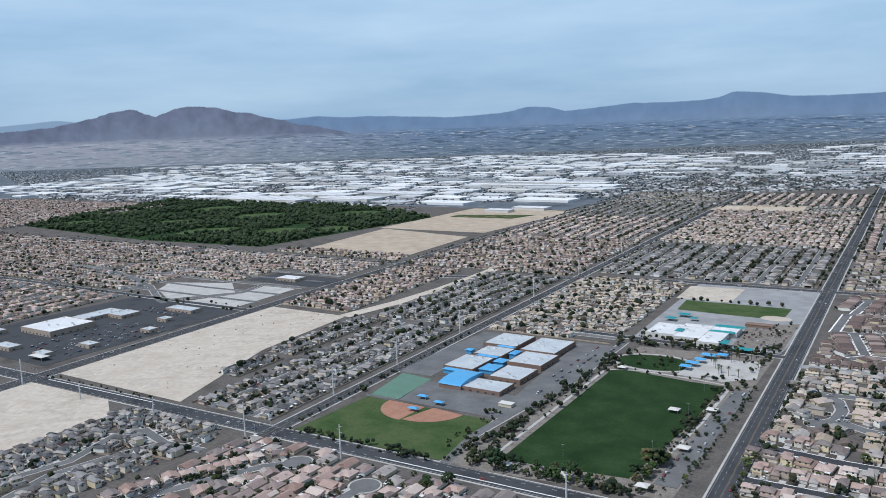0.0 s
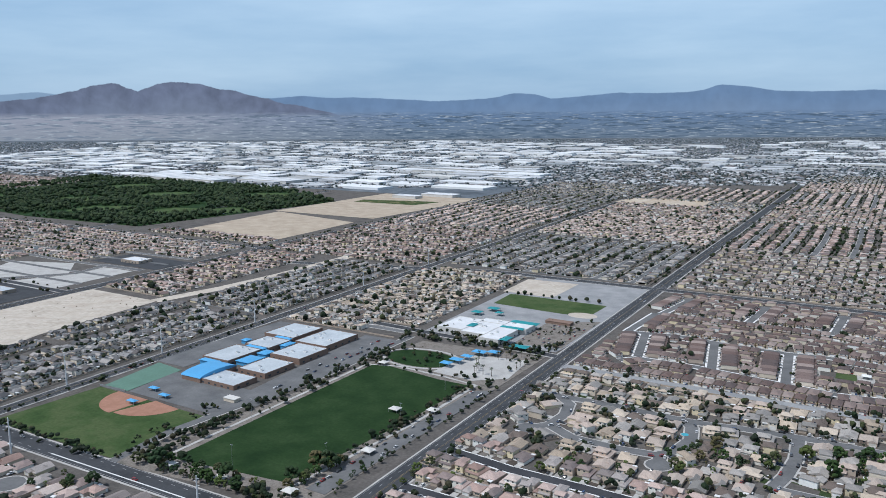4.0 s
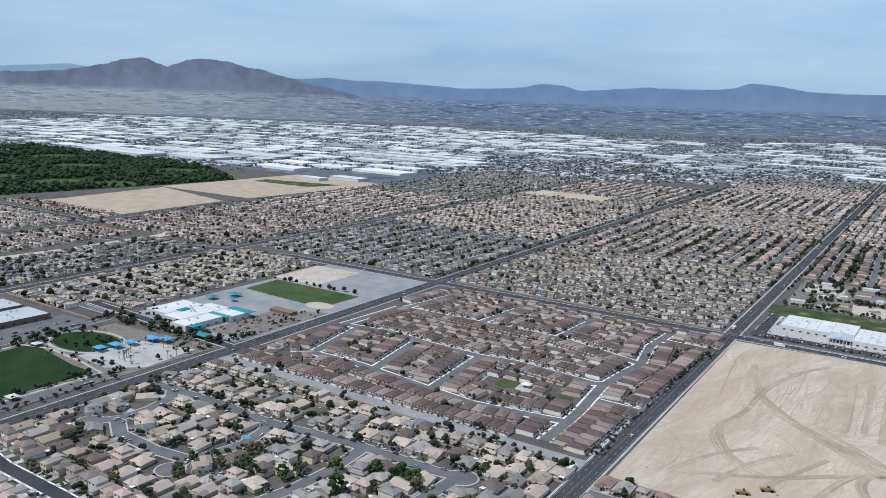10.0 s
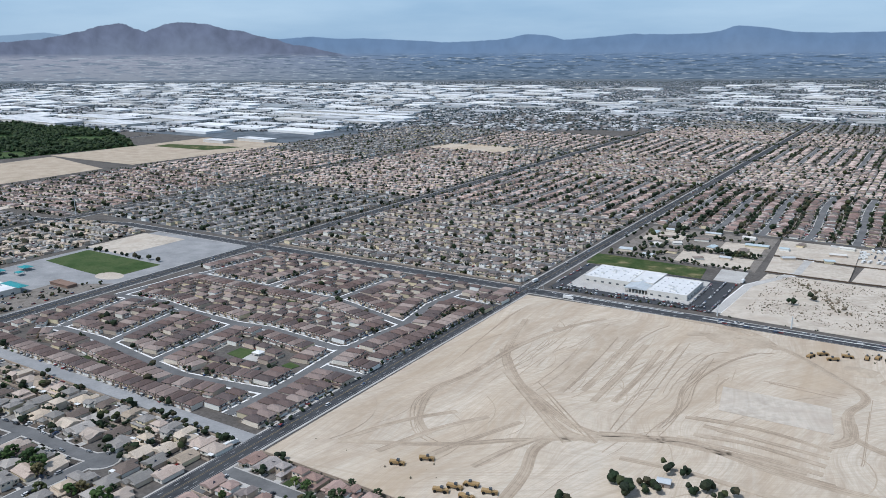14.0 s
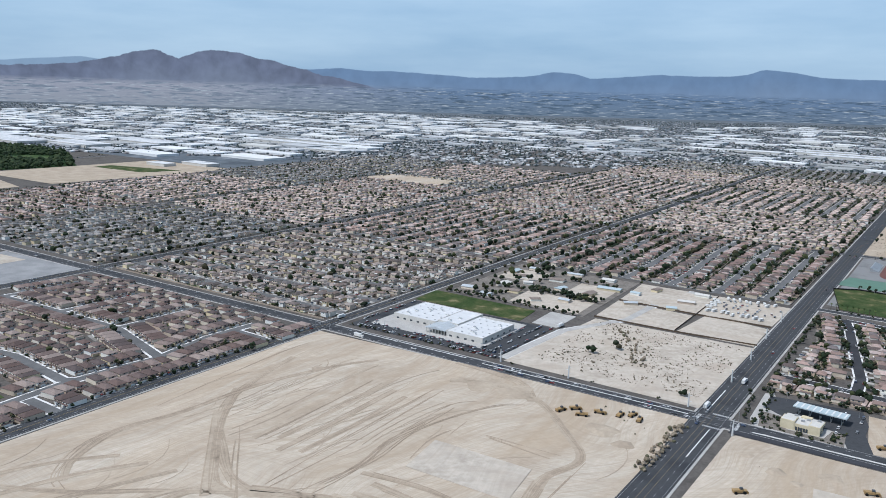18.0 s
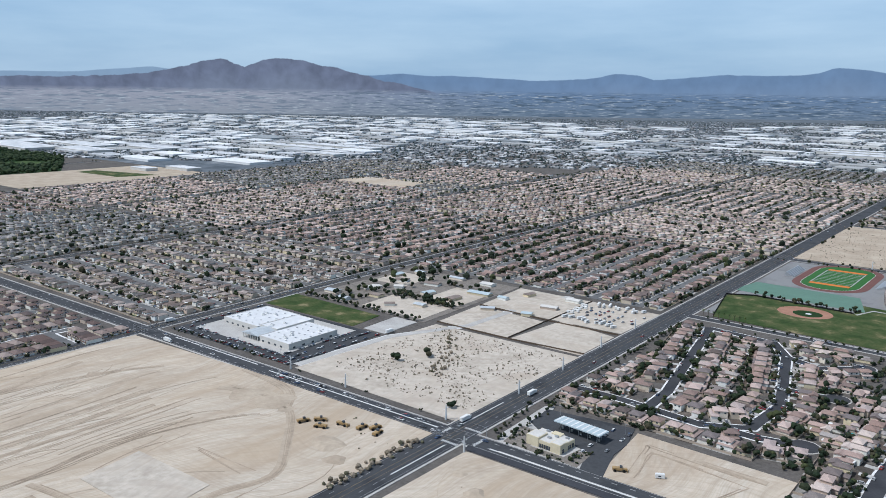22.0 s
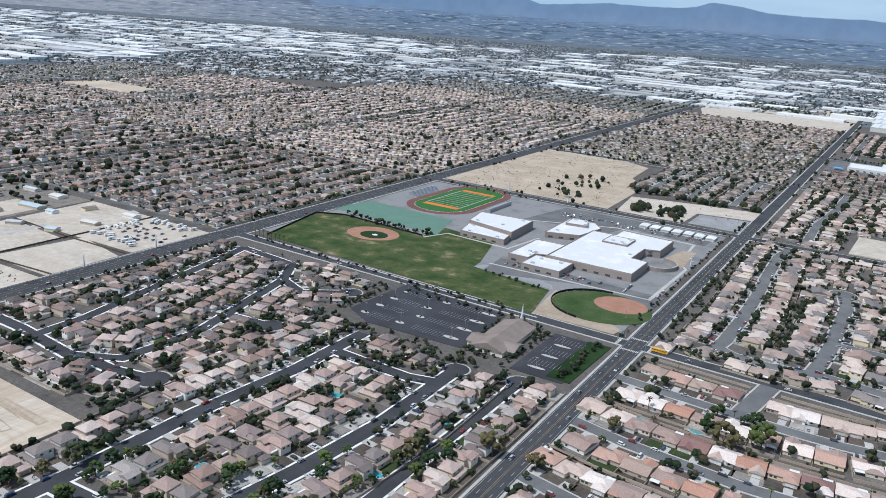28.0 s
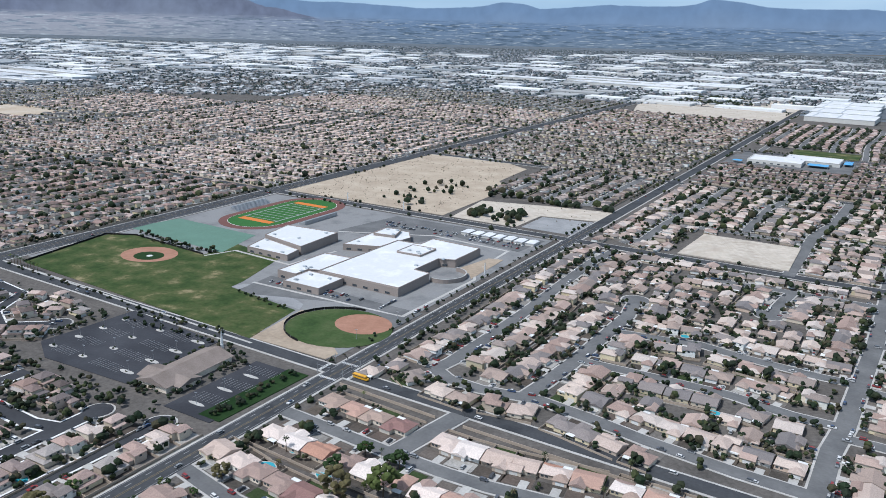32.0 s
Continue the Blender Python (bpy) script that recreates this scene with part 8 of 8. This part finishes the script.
# ---- cars ----
def car_meshes(kind):
    L, W, H, c0, c1 = ((4.6, 1.85, 0.85, -1.5, 1.2), (5.4, 2.0, 1.0, -0.7, 1.0), (4.8, 1.95, 1.0, -2.0, 1.0))[kind]
    top = (1.45, 1.85, 1.75)[kind]
    b, g, w = Geo(), Geo(), Geo()
    b.box(-L / 2, L / 2, -W / 2, W / 2, 0.35, H)
    v = [(c0 - 0.4, -W / 2 + 0.1, H), (c1 + 0.6, -W / 2 + 0.1, H), (c1 + 0.6, W / 2 - 0.1, H), (c0 - 0.4, W / 2 - 0.1, H), (c0, -W / 2 + 0.25, top), (c1, -W / 2 + 0.25, top), (c1, W / 2 - 0.25, top), (c0, W / 2 - 0.25, top)]
    g.add(v, [(0, 1, 5, 4), (1, 2, 6, 5), (2, 3, 7, 6), (3, 0, 4, 7)])
    b.add([(x, y, top + 0.02) for x, y, z in v[4:]] + [(x, y, top - 0.1) for x, y, z in v[4:]], [(0, 1, 2, 3), (4, 5, 1, 0), (5, 6, 2, 1), (6, 7, 3, 2), (7, 4, 0, 3)])
    n = 10
    ringv = [(0.34 * math.cos(2 * math.pi * k / n), y, 0.34 * math.sin(2 * math.pi * k / n)) for y in (-0.11, 0.11) for k in range(n)]
    w.add(ringv, [(k, (k + 1) % n, n + (k + 1) % n, n + k) for k in range(n)] + [tuple(range(n))[::-1], tuple(range(n, 2 * n))])
    return b.mesh("body", M["car"]), g.mesh("glazing", M["glass"]), w.mesh("wheel", M["tyre"]), L, W


CARS = [car_meshes(k) for k in range(3)]
CAR_LABEL = ("parked saloon car with dark windows", "parked pickup truck with an open bed", "parked van-like car with dark windows")


def car(x, y, face, z=0.4, moving=False):
    k = rnd.choice((0, 0, 1, 2, 2))
    b, g, w, L, W = CARS[k]
    c = empty("car", pose(x, y, z, 0, 0, face), CAR_LABEL[k].replace("parked ", "") + " on the road" if moving else CAR_LABEL[k], "car", "cars")
    part("body", b, c)
    part("glazing", g, c)
    for a in (-1, 1):
        for e in (-1, 1):
            o = part("wheel", w, c)
            o.location = (a * L * 0.31 * K, e * (W / 2 - 0.1) * K, 0.34 * K)


car_stuff = []
for k in range(26):
    car_stuff.append((rnd.uniform(450, 640), 1345 + rnd.choice((-4, 4)), 0))
for u, w in ((-150, 20), (256, 16), (655, 26), (1085, 20), (-548, 16), (-930, 24)):
    for _ in range(14):
        v = rnd.uniform(520, 2600)
        car_stuff.append((ave(u, v) + rnd.choice((-1, 1)) * w * 0.2, v, 90))
for fn, x0, x1 in ((cross500, -900, -150), (cross1345, -400, 1050), (cross1757, 700, 1450)):
    for _ in range(9):
        x = rnd.uniform(x0, x1)
        car_stuff.append((x, fn(x) + rnd.choice((-3.5, 3.5)), 0))
for x0, x1, y0, y1, cols, rows_, fill in ((268, 440, 1368, 1380, 46, 2, 0.6), (262, 278, 1385, 1480, 2, 24, 0.5), (416, 440, 1385, 1485, 3, 24, 0.55), (905, 1010, 1876, 1884, 26, 2, 0.45), (1036, 1066, 1868, 1900, 2, 9, 0.5), (870, 1050, 2112, 2124, 44, 2, 0.55), (-365, -345, 700, 890, 3, 30, 0.25), (-183, -172, 570, 800, 2, 40, 0.3), (-1060, -950, 570, 720, 22, 10, 0.35), (-1100, -1010, 770, 800, 20, 3, 0.3), (556, 622, 1684, 1734, 13, 6, 0.35), (-222, -175, 985, 1060, 8, 6, 0.4), (735, 748, 1370, 1428, 2, 6, 0.5)):
    for i in range(cols):
        for j in range(rows_):
            if rnd.random() < fill:
                car_stuff.append((x0 + (x1 - x0) * i / max(1, cols - 1), y0 + (y1 - y0) * j / max(1, rows_ - 1), rnd.choice((90, 90, 270))))
for line, w, bulb in STN + EAST + BEIGE + SOUTH_EAST[:3]:
    for (ax, ay), (bx, by) in zip(line, line[1:]):
        l = math.hypot(bx - ax, by - ay)
        for _ in range(int(l / 16)):
            t, s = rnd.random(), rnd.choice((-1, 1))
            car_stuff.append((ax + (bx - ax) * t - (by - ay) / l * s * (w / 2 - 1.1), ay + (by - ay) * t + (bx - ax) / l * s * (w / 2 - 1.1), math.degrees(math.atan2(by - ay, bx - ax))))
for x, y, face, kind, step, deep, roof, d, i in NEAR:
    if d < 1250 and rnd.random() < 0.45:
        c, s = math.cos(radians(face)), math.sin(radians(face))
        a, e = step * rnd.choice((0.16, 0.26)), -deep * 0.41
        car_stuff.append((x + a * c - e * s, y + a * s + e * c, face + 90 + rnd.choice((0, 180))))
car_stuff.sort(key=lambda r: in_view(r[0], r[1]))
for x, y, a in car_stuff[:220]:
    car(x, y, a, 0.5)
cv, cf, cn, ci = [], [], 0, []
for x, y, a in car_stuff[220:]:
    b, g, w, L, W = CARS[rnd.randrange(3)]
    for me, mi in ((b, 0), (g, 1)):
        V = np.array([v.co for v in me.vertices]) / K
        c, s = math.cos(radians(a)), math.sin(radians(a))
        cv.append(np.c_[V[:, 0] * c - V[:, 1] * s + x, V[:, 0] * s + V[:, 1] * c + y, V[:, 2] + 0.4])
        cf.extend([tuple(q + cn for q in p.vertices) for p in me.polygons])
        ci.extend([mi] * len(me.polygons))
        cn += len(V)
M["car_far"] = make_mat("car_paint_joined", [(0.62, 0.62, 0.62), (0.035, 0.036, 0.04), (0.25, 0.26, 0.27), (0.70, 0.70, 0.69), (0.10, 0.105, 0.12), (0.26, 0.03, 0.03), (0.04, 0.07, 0.15), (0.42, 0.42, 0.42)], 0.3, "island", 1, 0.03, 0.3, 0.03)
tagged(new("distant_cars", mesh_of("distant_cars", np.concatenate(cv).tolist(), cf, [M["car_far"], M["glass"]], ci)), "rows of parked cars in the car parks", "cars", kind="stuff")

bus = empty("school_bus", pose(1105, 1755, 0.5, 0, 0, -2), "long yellow school bus at the crossing", "bus")
part("body", Geo().box(-6, 4.8, -1.25, 1.25, 0.5, 3.0).box(4.8, 6.4, -1.1, 1.1, 0.5, 1.7).mesh("body", M["bus_yellow"]), bus)
part("roof", Geo().box(-6, 4.7, -1.15, 1.15, 3.0, 3.2).mesh("roof", M["bus_yellow"]), bus)
for s in (-1, 1):
    for k in range(8):
        part("window", Geo().box(-5.5 + k * 1.25, -4.5 + k * 1.25, s * 1.25 - 0.04, s * 1.25 + 0.04, 1.9, 2.7).mesh("window", M["glass"]), bus)
    for x in (-3.5, 4.6):
        o = part("wheel", CARS[0][2], bus)
        o.location = (x * K, s * 1.15 * K, 0.4 * K)


def lorry(x, y, face):
    t = empty("lorry", pose(x, y, 0.5, 0, 0, face), "white box lorry on the road", "lorry", "lorries")
    part("box", Geo().box(-6, 3, -1.3, 1.3, 1.0, 4.0).mesh("box", M["chalk"]), t)
    part("cab", Geo().box(3.2, 5.6, -1.2, 1.2, 0.6, 2.9).mesh("cab", M["chalk"]), t)
    part("windscreen", Geo().box(5.55, 5.66, -1.0, 1.0, 1.8, 2.7).mesh("windscreen", M["glass"]), t)
    for a in (-4, 4.2):
        for s in (-1, 1):
            o = part("wheel", CARS[0][2], t)
            o.location = (a * K, s * 1.1 * K, 0.4 * K)


for x, y, f in ((240, 1375, 90), (444, 1500, 90), (640, 1372, 90), (650, 1450, 90), (300, 1334, 0), (244, 905, 90)):
    lorry(x, y, f)


def digger(x, y, face):
    d = empty("earth_mover", pose(x, y, 0.2, 0, 0, face), "dusty yellow earth-moving machine on the dirt", "digger", "earth movers")
    M.setdefault("digger", make_mat("dusty_yellow_paint", [(0.36, 0.24, 0.11)], 0.7, "none", 1, 0.2, 0.3, 0.2))
    part("body", Geo().box(-4.5, 1.5, -1.5, 1.5, 1.2, 2.8).box(1.5, 4.8, -1.2, 1.2, 1.2, 2.3).mesh("body", M["digger"]), d)
    part("cab", Geo().box(0.2, 2.0, -0.9, 0.9, 2.8, 4.0).mesh("cab", M["glass"]), d)
    part("blade", Geo().box(5.0, 5.4, -2.0, 2.0, 0.1, 1.8).box(4.6, 5.0, -0.3, 0.3, 0.8, 1.4).mesh("blade", M["digger"]), d)
    for a in (-3, 3):
        for s in (-1, 1):
            g = Geo()
            n = 10
            g.add([(a + 1.0 * math.cos(2 * math.pi * k / n), s * 1.7 + y_, 0.95 + 1.0 * math.sin(2 * math.pi * k / n)) for y_ in (-0.35, 0.35) for k in range(n)], [(k, (k + 1) % n, n + (k + 1) % n, n + k) for k in range(n)] + [tuple(range(n))[::-1], tuple(range(n, 2 * n))])
            part("wheel", g.mesh("wheel", M["tyre"]), d)


for x, y, f in ((353, 945, 20), (366, 960, 25), (395, 932, 20), (400, 940, 10), (408, 948, 190), (421, 946, 20), (412, 934, 15), (548, 1290, 70), (556, 1300, 40), (566, 1292, 200), (575, 1305, 10), (590, 1310, 90), (598, 1316, 80), (606, 1310, 100), (768, 1372, 30), (700, 1240, 40), (770, 1290, 20)):
    digger(x, y, f)

def caravan(x, y, face, l=8.0):
    c = empty("caravan", pose(x, y, 0.35, 0, 0, face), "white caravan parked in a dusty yard", "caravan", "caravans")
    part("body", Geo().box(-l / 2, l / 2, -1.25, 1.25, 0.5, 3.0).box(-l / 2 + 0.3, l / 2 - 0.3, -1.1, 1.1, 3.0, 3.2).mesh("body", M["chalk"]), c)
    part("window", Geo().box(-1.2, 0.6, -1.32, -1.22, 1.5, 2.3).mesh("window", M["glass"]), c)
    for s in (-1, 1):
        o = part("wheel", CARS[0][2], c)
        o.location = (0.4 * K, s * 1.15 * K, 0.36 * K)


for k in range(9):
    caravan(552 + k * 7.5 + rnd.uniform(-2, 2), 1672 + rnd.uniform(-5, 5), 80 + rnd.uniform(-25, 25), rnd.uniform(5, 12))
    caravan(556 + k * 7.0 + rnd.uniform(-2, 2), 1742 + rnd.uniform(-5, 5), 95 + rnd.uniform(-25, 25), rnd.uniform(5, 12))
for k in range(5):
    caravan(545 + rnd.uniform(0, 5), 1690 + k * 9, rnd.uniform(-10, 10), 8)
caravan(793, 1380, 30, 6)


def traffic_light(x, y, face):
    t = empty("traffic_light", pose(x, y, 0.3, 0, 0, face), "grey traffic light pole with a long arm over the road", "traffic light", "traffic lights")
    part("pole", Geo().tube(0, 0, -0.3, 7.5, 0.2, 0.14).mesh("pole", M["steel"]), t)
    part("arm", Geo().box(0, 12, -0.1, 0.1, 6.3, 6.5).mesh("arm", M["steel"]), t)
    for k in (5, 8.5, 11.5):
        sh = part("signal_head", Geo().box(k - 0.2, k + 0.2, -0.18, 0.18, 5.5, 6.7).mesh("signal_head", M["tyre"]), t)
        part("visor", Geo().box(k - 0.18, k + 0.18, -0.42, -0.18, 6.05, 6.15).box(k - 0.18, k + 0.18, -0.42, -0.18, 6.45, 6.55).mesh("visor", M["steel"]), sh)


for cx, cy, r in ((655, 1347, 16), (1085, 1757, 13), (252, 1341, 12), (-152, 1336, 13), (-548, 500, 13), (-925, 489, 15)):
    for k in range(4):
        a = radians(45 + 90 * k)
        traffic_light(cx + r * 1.2 * math.cos(a), cy + r * 1.1 * math.sin(a), 180 + 90 * k)


def fence(line, h, label, mat="tyre", step=8.0):
    f = empty("fence", pose(0, 0, 0), label, "fence", "fences")
    part("mesh_panel", Geo().strip(line, 0.12, 0.2, h).mesh("mesh_panel", M[mat]), f)
    for (ax, ay), (bx, by) in zip(line, line[1:]):
        l = math.hypot(bx - ax, by - ay)
        for k in range(max(1, int(l / step))):
            t = k * step / l
            part("post", Geo().tube(ax + (bx - ax) * t, ay + (by - ay) * t, -0.2, h + 0.2, 0.09, 0.09, 5).mesh("post", M["steel"]), f)


fence(ring(1034, 1822, 45, 41, 14, 95, 260), 2.4, "dark chain-link fence round the softball field", "tyre", 12)
fence([(455, 1563), (547, 1563), (632, 1570)], 1.8, "low dark fence along the sandy yards", "bark", 16)
fence([(547, 1565), (545, 1650), (542, 1752)], 1.8, "low dark fence between the yards", "bark", 16)
fence([(449, 1651), (545, 1646), (628, 1648)], 1.8, "dark fence of the vehicle yard", "bark", 16)
fence([(-510, 621), (-474, 623)], 2.5, "chain-link fence between court and field", "steel", 9)
fence([(676, 1786), (652, 1896), (682, 1912), (797, 1902)], 2.2, "dark chain-link fence of the sports fields", "tyre", 18)

edge = Geo()
edge.strip([(x, cross1345(x) + 5.5) for x in (292, 360, 420)], 1.0, 0.3, 0.6)
edge.strip([(x, cross1345(x) + 1.5) for x in (440, 540, 632)], 1.1, 0.3, 0.6)
edge.strip([(x, cross1345(x) - 4.5) for x in (683, 763, 900, 1060)], 0.9, 0.3, 0.8)
edge.strip([(ave(655, v) - 6, v) for v in (1365, 1420)], 0.8, 0.3, 0.62)
edge.strip([(ave(655, v) + 6, v) for v in (1270, 1328)], 0.8, 0.3, 0.62)
edge.strip([(x, cross500(x) + 5) for x in (-880, -800, -700)], 1.1, 0.3, 0.6)
edge.strip([(x, cross500(x) - 5) for x in (-400, -300, -170)], 1.1, 0.3, 0.6)
lay("edge_line", edge, M["chalk"], "bold white painted road edge lines", "road marking")

# ---- hut on the dirt field ----
hut = empty("site_hut", pose(507, 1012, 0.1, 0, 0, 10), "small grey wooden hut among trees on the dirt field", "hut")
part("wall", Geo().box(-4, 4, -3.2, 3.2, -0.3, 3.0).mesh("wall", M["taupe_wall"]), hut)
part("roof", Geo().hip(-4.4, 4.4, -3.6, 3.6, 3.0, 1.3, 0, True).mesh("roof", M["grey_roof"]), hut)
part("door", Geo().box(-0.6, 0.6, -3.3, -3.15, 0.0, 2.1).mesh("door", M["bark"]), hut)

# ---- garden pools ----
for k, (x, y) in enumerate(((952, 1440), (940, 1464), (948, 1507), (959, 1518), (957, 1548), (1029, 1489), (873, 1541), (1018, 1455), (1030, 1420), (1022, 1530), (1160, 1648), (1128, 1640), (1270, 1960), (1190, 1900), (1320, 1840), (20, 800), (-60, 860), (880, 1440), (1130, 1660), (1030, 1560))):
    if k % 3:
        pts = [(x + 4 * math.cos(a * math.pi / 8) * (1.0 + 0.25 * math.cos(a * 0.8)), y + 3 * math.sin(a * math.pi / 8)) for a in range(16)]
    else:
        pts = ring(x, y, 3.2, 3.2, 16)
    p = empty("swimming_pool", pose(0, 0, 0), "turquoise garden swimming pool with a pale rim", "pool", "garden pools")
    part("rim", Geo().slab([(x + (a - x) * 1.2, y + (e - y) * 1.2) for a, e in pts], -0.3, 0.35).mesh("rim", M["concrete"]), p)
    part("water", Geo().slab(pts, -0.3, 0.42).mesh("water", M["pool"]), p)

# ---- old houses and sheds of the rural yards ----
for x, y, w, d, f in ((420, 1690, 30, 12, 5), (330, 1600, 16, 11, 0), (300, 1680, 18, 12, 20), (370, 1650, 16, 10, 80), (290, 1730, 14, 10, 0), (400, 1600, 14, 9, 0), (468, 1640, 16, 8, 30), (520, 1690, 20, 9, 10), (526, 1736, 18, 10, 0), (470, 1725, 14, 9, 80), (350, 1735, 22, 8, 2), (275, 1580, 18, 12, 5), (300, 1625, 20, 13, 95), (345, 1690, 20, 12, 10), (400, 1735, 18, 12, 0), (310, 1565, 14, 10, 0), (370, 1580, 12, 8, 40), (410, 1650, 18, 12, 85), (455, 1690, 12, 8, 0), (515, 1650, 12, 9, 20), (322, 1650, 12, 9, 30), (275, 1700, 16, 10, 90)):
    h = empty("farm_shed", pose(x, y, 0.05, 0, 0, f), "low old building with a gabled roof in a dusty yard", "shed", "yard sheds")
    part("wall", Geo().box(-w / 2, w / 2, -d / 2, d / 2, -0.3, 3).mesh("wall", M["stucco"]), h)
    part("roof", Geo().hip(-w / 2 - 0.4, w / 2 + 0.4, -d / 2 - 0.4, d / 2 + 0.4, 3, 1.3, 0, True).mesh("roof", M[rnd.choice(("wall_white", "grey_roof", "shingle", "canopy_blue", "shingle"))]), h)

# ---- streets ----
lay("road", roads, M["asphalt"], "grey asphalt avenues and cross streets", "road")
lay("pavement", kerbs, M["concrete"], "pale concrete pavements and kerbs beside the roads", "pavement")
lay("pale_street", wall_lane, M["asphalt_pale"], "broad bleached asphalt street along the garden walls", "road")
lay("side_street", streets, M["asphalt_old"], "worn grey asphalt streets between the houses", "road")
lay("dirt_lane", sand_lane, M["concrete"], "pale dusty lane between the yards", "road")
lay("dark_street", dark_streets, M["asphalt_mid"], "freshly sealed dark asphalt side streets", "road")
lay("pale_kerb", kerb_pale, M["kerb_white"], "broad pale concrete kerbs of the new streets", "kerb")
lay("kerb", street_kerb, M["concrete"], "pale concrete kerbs of the side streets", "kerb")
lay("driveway", drives, M["concrete"], "pale concrete driveways before the houses", "driveway")
lay("garden_plot", plots, M["plot"], "gravel, earth and lawn of the gardens", "garden", "stuff")
lay("garden_wall", walls, M["tan_wall"], "tan block walls between the gardens", "wall")
lay("lane_line", paint, M["paint"], "white painted lane lines", "road marking")
lay("centre_line", paint_y, M["paint_yellow"], "yellow painted centre lines", "road marking")
